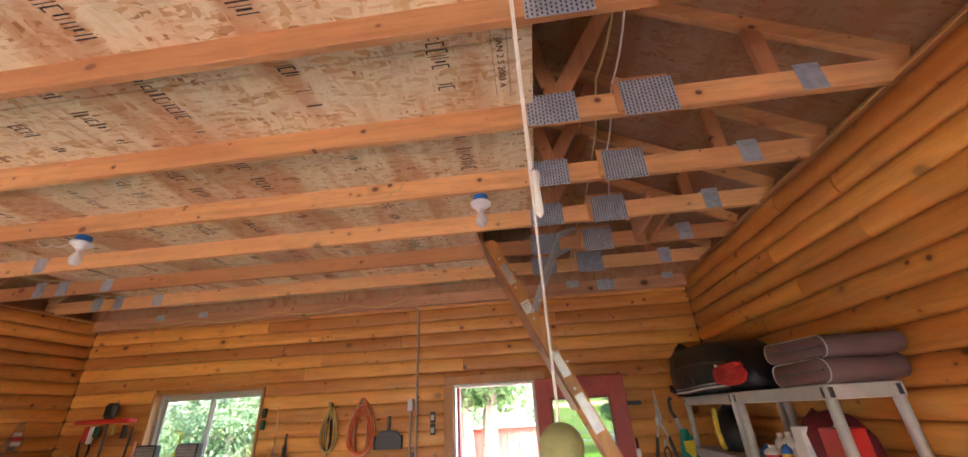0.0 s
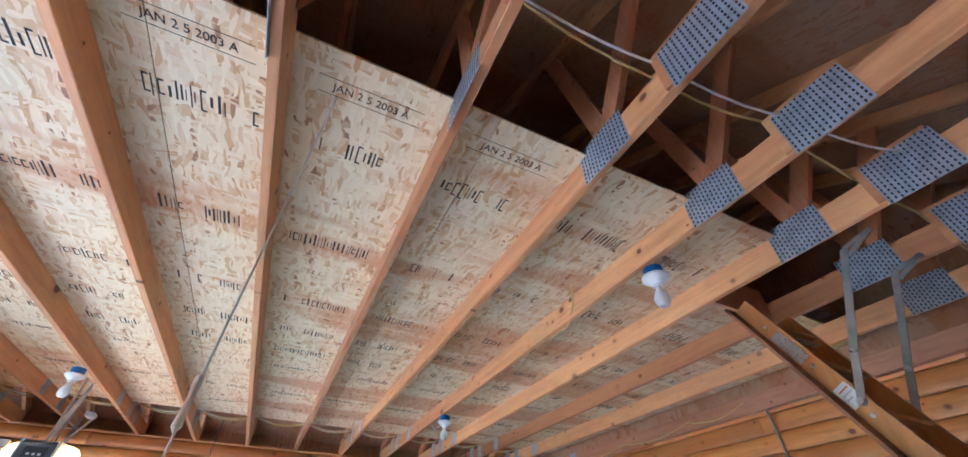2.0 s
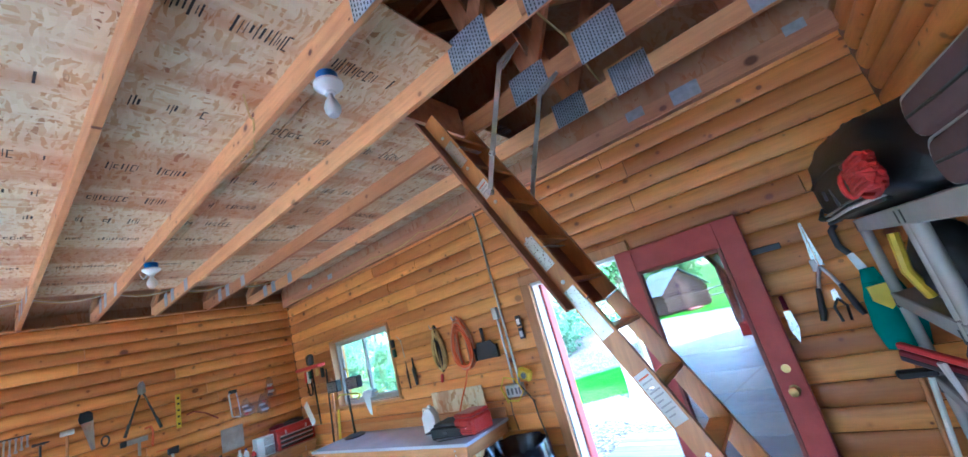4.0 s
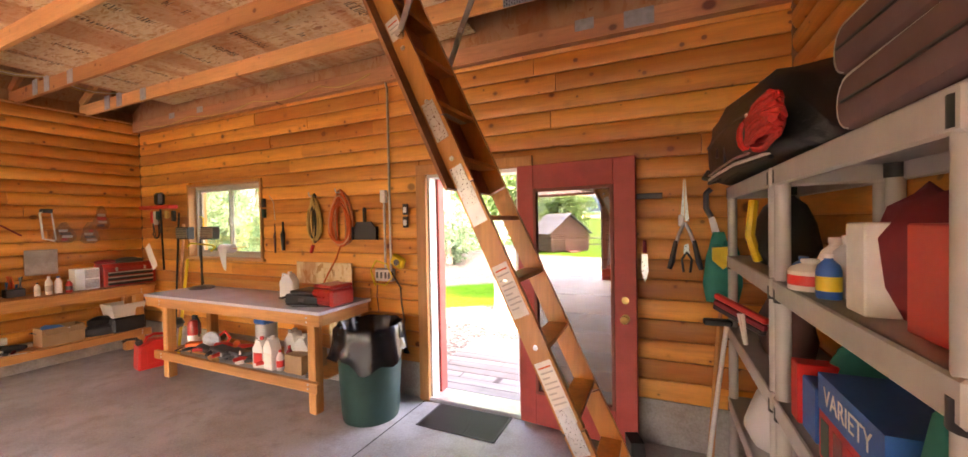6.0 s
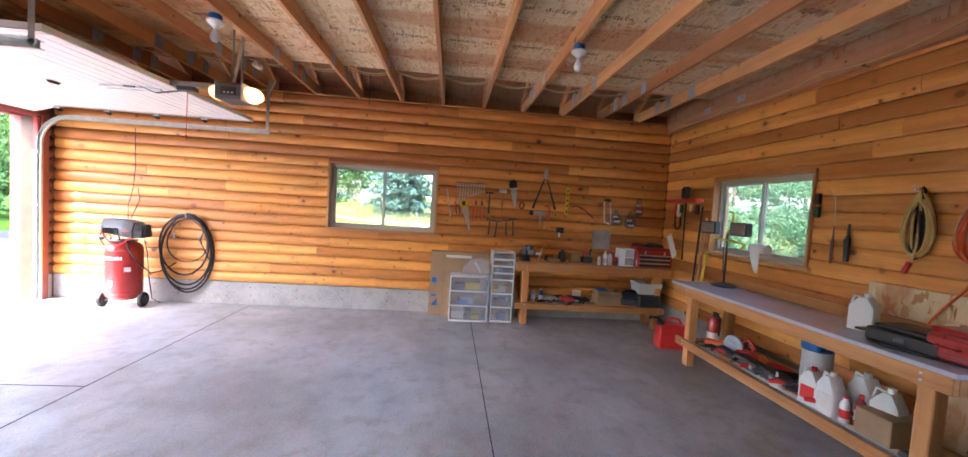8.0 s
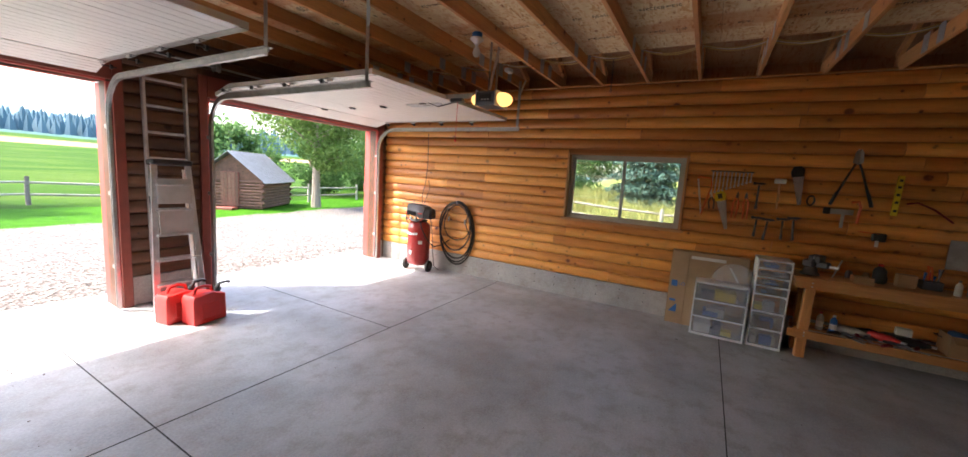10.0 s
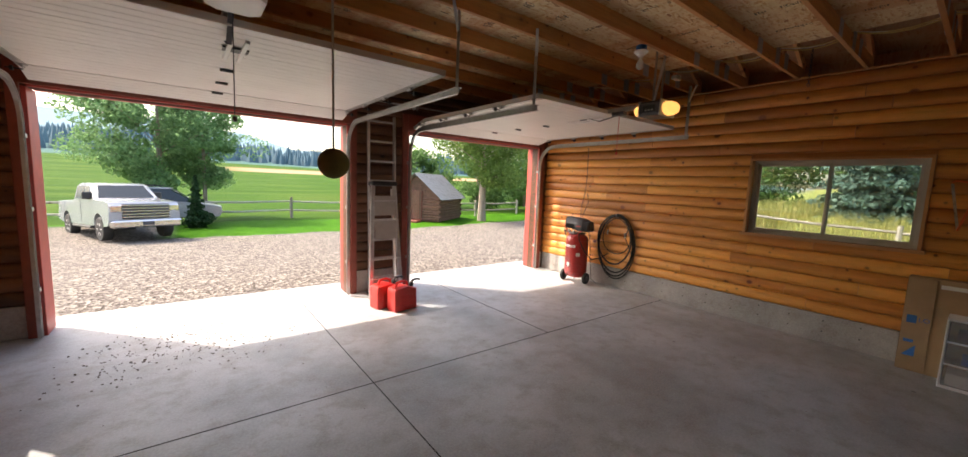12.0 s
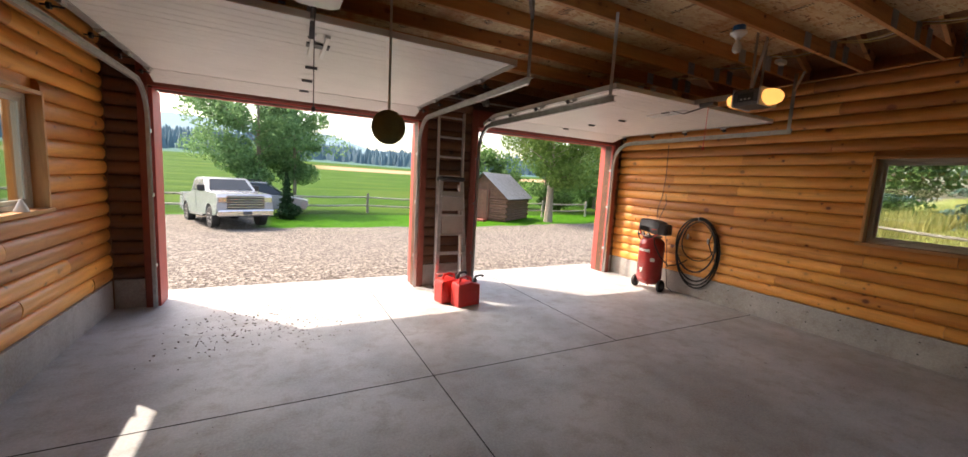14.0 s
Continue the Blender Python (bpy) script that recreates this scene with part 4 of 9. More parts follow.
for i, (x, y, h) in enumerate(((-32, 1, 7.5), (-33, 9, 8), (-27, -4, 7), (-24, -9, 6.5), (-21, -19.5, 6), (-16, -24, 6.5), (-24, -26, 8), (-11, -27, 5.5), (-31, -18, 8))):
    broad_tree("woodland_tree", "leafy tree at the edge of the meadow", x, y, h, 3.8, 0.16, M_wood, 9000, 0.15, 20 + i, 0.02)
for i, (x, y, h) in enumerate(((-4, 25, 10), (-9, 24, 10), (2, 29, 11), (8, 28, 10), (-13, 20, 9), (-17, 17, 8), (-6.5, 20.5, 9), (-1.5, 20.5, 9.5), (-20, 21, 10), (-15, 26, 11), (-1, 31, 12))):
    broad_tree("woodland_tree", "pale-trunked tree at the wood's edge behind the garage", x, y, h, 4.2, 0.12, M_aspenwood, 26000, 0.08, 40 + i, 0.0)

# wooded hills
r_ = np.random.default_rng(7)
g = G()
for k in range(2600):
    d = 330 + 560 * r_.uniform() ** 1.5
    a = r_.uniform(-1.15, 0.85)
    x, y = 6 + math.sin(a) * d * 1.2, -d
    h, w = r_.uniform(9, 17), r_.uniform(2.2, 4)
    z = ground_z(x, y) - 1
    vs = [(x + w * math.cos(t), y + w * math.sin(t), z) for t in (0, 1.26, 2.51, 3.77, 5.03)] + [(x, y, z + h)]
    g.add(vs, [(0, 1, 5), (1, 2, 5), (2, 3, 5), (3, 4, 5), (4, 0, 5)])
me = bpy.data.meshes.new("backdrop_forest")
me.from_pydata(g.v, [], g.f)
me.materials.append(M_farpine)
tagged(new("backdrop_forest", me), "dense conifer forest on the far hills, coloured with haze", "forest", kind="stuff")


# rail fence
def rail_fence(pts, label):
    f = thing("rail_fence", label, "fence")
    tops = []
    for x, y in pts:
        z = ground_z(x, y)
        part("post", G().tube([(x, y, z - 0.3), (x + 0.02, y, z + 0.6), (x, y, z + 1.2)], [0.085, 0.08, 0.07], 8), M_grey_wood, f)
        tops.append((x, y, z))
    for p, q in zip(tops, tops[1:]):
        for h in (0.45, 0.95):
            part("rail", G().tube([(p[0], p[1], p[2] + h), ((p[0] + q[0]) / 2, (p[1] + q[1]) / 2, (p[2] + q[2]) / 2 + h - 0.04), (q[0], q[1], q[2] + h + 0.02)], [0.05, 0.055, 0.045], 7), M_grey_wood, f)


rail_fence([(21, -17.2), (16, -17.3), (11, -17.6), (6.2, -18.2), (1.1, -18.9), (-3.2, -18.2), (-7.2, -17.7), (-11.0, -17.4), (-15.8, -18.2)], "weathered grey split-rail fence along the field")
rail_fence([(-14, -12.5), (-13.5, -6), (-12.8, -1), (-12.2, 4), (-12, 9), (-12, 14)], "weathered grey split-rail fence by the meadow")

# shed
sh = thing("log_shed", "small brown log shed with a ribbed metal roof and plank door", "shed", T(-6.5, -16.4, ground_z(-6.5, -16.4), 38))
L_, D_, E_, R_ = 3.9, 2.9, 1.5, 2.85
for k in range(9):
    z = 0.12 + k * 0.15
    o = 0.16 if k % 2 else 0.05
    part("log", G().cyl((-L_ / 2 - o, D_ / 2, z), (L_ / 2 + o, D_ / 2, z), 0.08, seg=9), M_shedlog, sh)
    part("log", G().cyl((-L_ / 2 - o, -D_ / 2, z), (L_ / 2 + o, -D_ / 2, z), 0.08, seg=9), M_shedlog, sh)
    part("log", G().cyl((-L_ / 2, -D_ / 2 - o, z + 0.06), (-L_ / 2, D_ / 2 + o, z + 0.06), 0.08, seg=9), M_shedlog, sh)
    part("log", G().cyl((L_ / 2, -D_ / 2 - o, z + 0.06), (L_ / 2, D_ / 2 + o, z + 0.06), 0.08, seg=9), M_shedlog, sh)
part("wall", G().prism([(-D_ / 2, 0.05), (D_ / 2, 0.05), (D_ / 2, E_ + 0.1), (0, R_ - 0.1), (-D_ / 2, E_ + 0.1)], -L_ / 2 - 0.02, L_ / 2 + 0.02, "x"), M_shedlog, sh)
dr = part("door", G().box(L_ / 2 + 0.07, L_ / 2 + 0.12, -0.42, 0.42, 0.15, 1.85, 0.01), M_brownred, sh, "rust-brown plank door")
for k in range(5):
    part("plank", G().box(L_ / 2 + 0.12, L_ / 2 + 0.135, -0.41 + k * 0.165, -0.26 + k * 0.165, 0.16, 1.84, 0.004), M_shedlog, dr)
for s in (-1, 1):
    y0, z0_, y1, z1_ = s * (D_ / 2 + 0.3), E_ - 0.16, 0, R_
    nrib = 18
    for k in range(nrib):
        xa = -L_ / 2 - 0.3 + k * (L_ + 0.6) / nrib
        xb = xa + (L_ + 0.6) / nrib
        rr = [[(xa, y0, z0_), (xb, y0, z0_), (xb, y0, z0_ + 0.03), (xa + 0.06, y0, z0_ + 0.03), (xa + 0.03, y0, z0_ + 0.065), (xa, y0, z0_ + 0.03)],
              [(xa, y1, z1_), (xb, y1, z1_), (xb, y1, z1_ + 0.03), (xa + 0.06, y1, z1_ + 0.03), (xa + 0.03, y1, z1_ + 0.065), (xa, y1, z1_ + 0.03)]]
        part("roof_sheet", G().ring(rr), M_roofmetal, sh, "grey ribbed metal roof sheet")
part("step", G().box(L_ / 2 + 0.15, L_ / 2 + 0.75, -0.5, 0.4, -0.05, 0.12, 0.02), M_brownred, sh)


# vehicles
def wheel(parent, x, y, r, w, name="wheel"):
    s = 1 if y > 0 else -1
    t = part(name, G().lathe([(r * 0.62, y - w / 2), (r * 0.95, y - w / 2), (r, y - w / 3), (r, y + w / 3), (r * 0.95, y + w / 2), (r * 0.62, y + w / 2)], (x, 0, r), 24, "y"), M_tyre, parent, "black tyre")
    part("rim", G().lathe([(0.0, y + s * w * 0.36), (r * 0.2, y + s * w * 0.40), (r * 0.25, y + s * w * 0.3), (r * 0.5, y + s * w * 0.34), (r * 0.62, y + s * w * 0.46), (r * 0.62, y + s * w * 0.1)], (x, 0, r), 18, "y"), M_chrome, t)
    for k in range(6):
        a = k * math.tau / 6
        part("spoke", G().bar((x, y + s * w * 0.40, r), (x + r * 0.58 * math.cos(a), y + s * w * 0.42, r + r * 0.58 * math.sin(a)), 0.05, 0.05, 0.008), M_alu, t)


def body(parent, name, mat, prof, w, tumble, z_belt, label=""):
    """A body drawn from its side outline, drawn in above the belt."""
    pts = []
    rings = []
    for s in (-1, -0.93, 0.93, 1):
        ring = []
        for x, z in prof:
            k = 1.0 if z < z_belt else 1.0 - tumble * (z - z_belt)
            e = 0.06 if abs(s) == 1 else 0.0
            ring.append((x * (1 - e * 0.15), s * w / 2 * k, z - (e * 0.35 if z > 0.6 else -e * 0.3)))
        rings.append(ring)
    return part(name, G().ring(rings), mat, parent, label, 28)


truck = thing("pickup_truck", "white crew-cab pickup parked on the gravel facing the garage", "pickup truck")
fd = Vector((-0.36, 0.933, 0))
ang = math.degrees(math.atan2(fd.y, fd.x))
fc = Vector((7.3, -12.0, 0)) - fd * 1.9
truck.matrix_basis = T(fc.x, fc.y, ground_z(fc.x, fc.y) - 0.02, ang, 0, -2.5) @ Matrix.Diagonal((0.94, 0.94, 0.93, 1))
WT = 2.0
arch = lambda x0, r: [(x0 - r * math.cos(a), 0.50 + r * math.sin(a)) for a in (math.pi * k / 10 for k in range(11))]
body(truck, "body", M_carwhite, [(-2.95, 0.66)] + arch(-1.75, 0.50) + arch(1.9, 0.50) + [(2.80, 0.55), (2.93, 0.75), (2.95, 1.22), (2.82, 1.36), (2.3, 1.42), (1.35, 1.47), (1.25, 1.5), (-0.95, 1.42), (-1.05, 1.36), (-2.92, 1.36)], WT, 0.1, 1.0, "white body panels")
part("underbody", G().box(-2.8, 2.6, -0.68, 0.68, 0.45, 1.0, 0.02), M_black, truck)
part("hood_bulge", G().ring([[(x, y * k, z) for y, z in ((-0.55, z0), (-0.40, z0 + h), (0.40, z0 + h), (0.55, z0))] for x, k, z0, h in ((1.3, 1.0, 1.44, 0.05), (2.1, 0.95, 1.40, 0.06), (2.75, 0.9, 1.34, 0.03))]), M_carwhite, truck)
body(truck, "cab", M_carwhite, [(-1.0, 1.36), (1.3, 1.47), (0.62, 1.99), (0.3, 2.05), (-0.6, 2.05), (-0.9, 1.95)], WT * 0.94, 0.22, 1.4, "white crew cab")
part("windscreen", G().add([(1.24, -0.80, 1.50), (1.24, 0.80, 1.50), (0.68, 0.66, 1.955), (0.68, -0.66, 1.955), (1.20, -0.80, 1.48), (1.20, 0.80, 1.48), (0.64, 0.66, 1.94), (0.64, -0.66, 1.94)], [(0, 1, 2, 3), (7, 6, 5, 4), (0, 4, 5, 1), (1, 5, 6, 2), (2, 6, 7, 3), (3, 7, 4, 0)]).moved(T(0.03, 0, 0.01)), M_carglass, truck, "dark windscreen")
for s in (-1, 1):
    for a, b in ((0.12, 0.85), (-0.75, 0.02)):
        ta = min(b, 0.55)
        y0, y1 = s * 0.935, s * 0.82
        g = G().add([(a, y0, 1.47), (b, y0, 1.47), (ta, y1, 1.93), (a, y1, 1.93), (a, y0 - s * 0.03, 1.47), (b, y0 - s * 0.03, 1.47), (ta, y1 - s * 0.03, 1.93), (a, y1 - s * 0.03, 1.93)], [(0, 1, 2, 3), (4, 5, 6, 7), (0, 4, 5, 1), (2, 6, 7, 3), (1, 5, 6, 2), (0, 4, 7, 3)])
        part("side_window", g.moved(T(0, s * 0.012, 0)), M_carglass, truck)
    part("mirror", G().box(0.85, 1.0, s * 1.0 - 0.14, s * 1.0 + 0.14, 1.45, 1.72, 0.03), M_black, truck, "black door mirror")
    part("headlight", G().box(2.82, 2.97, s * 0.80 - 0.16, s * 0.80 + 0.16, 1.02, 1.26, 0.03), M_chrome, truck)
    part("step_bar", G().box(-0.9, 1.2, s * 0.98 - 0.08, s * 0.98 + 0.06, 0.42, 0.50, 0.02), M_black, truck)
    part("door_line", G().box(0.06, 0.075, s * 1.0 - 0.004, s * 1.0 + 0.006, 0.62, 1.42), M_dgrey, truck)
for x in (1.9, -1.75):
    for y in (-0.86, 0.86):
        wheel(truck, x, y, 0.42, 0.28)
gr = part("grille", G().box(2.9, 2.985, -0.66, 0.66, 0.78, 1.30, 0.02), M_black, truck, "chrome-barred black grille")
for k in range(5):
    part("grille_bar", G().box(2.98, 3.01, -0.68, 0.68, 0.83 + 0.1 * k, 0.865 + 0.1 * k, 0.006), M_chrome, gr)
part("bumper", G().box(2.85, 3.10, -0.98, 0.98, 0.48, 0.74, 0.05), M_chrome, truck, "chrome front bumper")
part("number_plate", G().box(3.10, 3.112, -0.16, 0.16, 0.55, 0.69, 0.003), M_dgrey, truck)
part("bed_floor", G().box(-2.85, -1.05, -0.85, 0.85, 1.363, 1.372), M_black, truck)

suv = thing("estate_car", "silver-white estate car parked beyond the dark juniper", "car")
fc = Vector((6.9, -17.2, 0))
suv.matrix_basis = T(fc.x, fc.y, ground_z(fc.x, fc.y) - 0.01, 178)
body(suv, "body", M_carsilver, [(-2.3, 0.45)] + [(x, z - 0.12) for x, z in arch(-1.35, 0.42)] + [(x, z - 0.12) for x, z in arch(1.4, 0.42)] + [(2.2, 0.40), (2.35, 0.62), (2.30, 0.86), (1.2, 1.08), (-2.28, 1.10)], 1.84, 0.12, 0.8)
part("underbody", G().box(-2.1, 2.1, -0.66, 0.66, 0.35, 0.75, 0.02), M_black, suv)
body(suv, "cabin", M_carglass, [(-2.25, 1.08), (1.3, 1.06), (0.45, 1.62), (-2.0, 1.64)], 1.66, 0.3, 1.05, "dark glazed cabin")
part("roof", G().box(-2.05, 0.50, -0.66, 0.66, 1.60, 1.69, 0.03), M_carsilver, suv)
for x in (1.4, -1.35):
    for y in (-0.80, 0.80):
        wheel(suv, x, y, 0.35, 0.22)
for s in (-1, 1):
    for x, lean in ((-1.30, 0.0), (-0.35, 0.0), (-2.12, -0.05)):
        part("pillar", G().bar((x, s * 0.835, 1.08), (x - lean, s * 0.70, 1.64), 0.09, 0.02, 0.004), M_carsilver, suv)
    part("headlight", G().box(2.12, 2.33, s * 0.7 - 0.15, s * 0.7 + 0.15, 0.70, 0.86, 0.03), M_chrome, suv)
    part("roof_rail", G().tube([(-1.8, s * 0.62, 1.68), (-1.7, s * 0.62, 1.75), (0.1, s * 0.62, 1.75), (0.2, s * 0.62, 1.68)], 0.018), M_black, suv)

# boardwalk outside the man door
bw = thing("boardwalk", "weathered plank boardwalk outside the man door", "boardwalk")
for k in range(13):
    part("plank", G().box(4.3, 6.9, LY + 0.26 + k * 0.15, LY + 0.402 + k * 0.15, -0.10, -0.06 + 0.002 * (k % 3), 0.006), M_deck, bw)

# meadow grass by the bench window
r_ = np.random.default_rng(21)
g = G()
for k in range(16000):
    x, y = r_.uniform(-24, -11), r_.uniform(-8, 12)
    z, h = ground_z(x, y), r_.uniform(0.35, 0.95)
    a, ln = r_.uniform(0, math.pi), r_.normal(0, 0.12, 2)
    w = 0.015 + 0.02 * r_.uniform()
    c, s = math.cos(a) * w, math.sin(a) * w
    g.add([(x - c, y - s, z), (x + c, y + s, z), (x + ln[0], y + ln[1], z + h)], [(0, 1, 2)])
me = bpy.data.meshes.new("meadow_grass")
me.from_pydata(g.v, [], g.f)
me.materials.append(M_tallgrass)
tagged(new("meadow_grass", me), "tall seeding meadow grass", "grass", kind="stuff")

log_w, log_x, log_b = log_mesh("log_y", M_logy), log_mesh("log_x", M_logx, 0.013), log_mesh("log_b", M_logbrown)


# ---- overhead doors, tracks and openers ----
def overhead_door(name, x0, x1, n, label):
    d = thing(name, label, "garage door")
    segs = [((0.10, 2.515), (0.40, 2.60))] + [((0.405 + 0.60 * k, 2.605), (0.40 + 0.60 * (k + 1), 2.605)) for k in range(4)]
    for (ya, za), (yb_, zb) in segs:
        L = math.hypot(yb_ - ya, zb - za)
        g = G()
        ribs, w = 5, L / 5
        prof = []
        for k in range(ribs):
            prof += [(k * w + 0.004, 0.0), ((k + 1) * w - 0.004, 0.0), ((k + 1) * w - 0.002, 0.005), ((k + 1) * w + 0.002, 0.005)]
        prof = prof[:-1] + [(L, 0.005), (L, 0.045), (0, 0.045)]
        dy, dz = (yb_ - ya) / L, (zb - za) / L
        pr = [(ya + u * dy - w_ * dz, za + u * dz + w_ * dy) for u, w_ in prof]
        g.ring([[(x, y, z) for y, z in pr] for x in (x0, x1)])
        p = part("panel", g, M_panel, d, "ribbed white steel door section", angle=20)
        for e in (x0, x1):
            s = 1 if e == x0 else -1
            g = G().box(min(e, e + s * 0.06), max(e, e + s * 0.06), min(ya, yb_) + 0.01, max(ya, yb_), min(za, zb) - 0.006 if za == zb else 2.40, min(za, zb) if za == zb else 2.406)
            if za == zb:
                part("end_stile", g, M_galv, p, "galvanised end stile", angle=0)
    for k in range(4):
        y = 0.4 + 0.60 * k
        for x in (x0 + 0.03, x1 - 0.03):
            h = part("hinge_bracket", G().box(x - 0.035, x + 0.035, y - 0.05, y + 0.05, 2.592, 2.598, 0.001).box(x - 0.012, x + 0.012, y - 0.045, y + 0.03, 2.575, 2.598, 0.002), M_galv, d, "galvanised roller hinge")
            part("roller", G().cyl((x, y - 0.04, 2.565), (x + (0.11 if x > (x0 + x1) / 2 else -0.11), y - 0.04, 2.565), 0.006, seg=8).cyl((x + (0.06 if x > (x0 + x1) / 2 else -0.08), y - 0.04, 2.565), (x + (0.08 if x > (x0 + x1) / 2 else -0.06), y - 0.04, 2.565), 0.022, seg=12), M_black, h)
    m = (x0 + x1) / 2
    for k in range(3):
        y = 0.4 + 0.60 * (k)
        h = part("centre_hinge", G().box(m - 0.05, m + 0.05, y - 0.022, y + 0.022, 2.590, 2.600, 0.003).cyl((m - 0.05, y, 2.588), (m + 0.05, y, 2.588), 0.009, seg=8), M_dgrey, d, "dark centre hinge")
    return d


door_e = overhead_door("overhead_door", 4.20, 7.10, 5, "raised white ribbed overhead door hanging on its tracks")
door_w = overhead_door("overhead_door", 0.36, 3.10, 5, "raised white ribbed overhead door beside the pine wall")


def track(name, x, side, y_end):
    t = thing(name, "galvanised roller track with a curved corner and steel hangers", "door track")
    pts = [(x, 0.10, 0.02), (x, 0.10, 2.12)] + [(x, 0.10 + 0.36 * (1 - math.cos(a)), 2.12 + 0.36 * math.sin(a)) for a in (math.pi / 2 * k / 8 for k in range(1, 9))] + [(x, y_end, 2.49)]
    g = G()
    rings = []
    for i, p in enumerate(pts):
        q, r_ = Vector(pts[max(i - 1, 0)]), Vector(pts[min(i + 1, len(pts) - 1)])
        d = (r_ - q).normalized()
        nrm = Vector((0, d.z, -d.y))
        c = Vector(p)
        u = Vector((1, 0, 0)) * side
        rings.append([c + nrm * a + u * b for a, b in ((-0.028, -0.018), (-0.028, 0.014), (0.028, 0.014), (0.028, -0.018), (0.023, -0.018), (0.023, 0.009), (-0.023, 0.009), (-0.023, -0.018))])
    part("rail", G().ring(rings), M_galv, t, "bent galvanised rail")
    xa = x + side * 0.02
    part("rail_angle", G().box(min(xa, xa + side * 0.03), max(xa, xa + side * 0.03), 0.5, y_end, 2.518, 2.522).box(min(xa, xa + side * 0.004), max(xa, xa + side * 0.004), 0.5, y_end, 2.49, 2.52), M_galv, t, "galvanised stiffening angle", angle=0)
    part("hanger", G().box(min(xa, xa + side * 0.004), max(xa, xa + side * 0.004), y_end - 0.06, y_end - 0.02, 2.47, 3.2), M_galv, t, "punched steel hanger strap", angle=0)
    part("hanger_brace", G().bar((xa, y_end - 0.04, 2.98), (xa + side * 0.0 + 0.16, y_end + 0.12, 3.16), 0.025, 0.004), M_galv, t, angle=0)
    for z in (0.5, 1.3, 2.0):
        part("track_bracket", G().box(x - 0.02, x + 0.02, 0.03, 0.09, z - 0.02, z + 0.02, 0.002), M_galv, t)
    return t


for x, s in ((7.17, 1), (4.12, -1), (3.16, 1), (0.29, -1)):
    track("door_track", x, s, 2.98 if x < 1 else 2.86)

spring = thing("torsion_shaft", "steel torsion shaft with drums above the raised doors", "torsion spring")
part("shaft", G().cyl((0.2, 0.10, 2.86), (7.2, 0.10, 2.86), 0.013, seg=8), M_galv, spring)
for x in (0.35, 3.08, 4.2, 7.08):
    part("drum", G().lathe([(0.0, x - 0.03), (0.06, x - 0.03), (0.045, x - 0.02), (0.045, x + 0.02), (0.06, x + 0.03), (0, x + 0.03)], (0, 0.10, 2.86), 14, "x"), M_galv, spring)
for x in (1.7, 5.6):
    part("coil", G().cyl((x - 0.4, 0.10, 2.86), (x + 0.4, 0.10, 2.86), 0.03, seg=12), M_dgrey, spring)


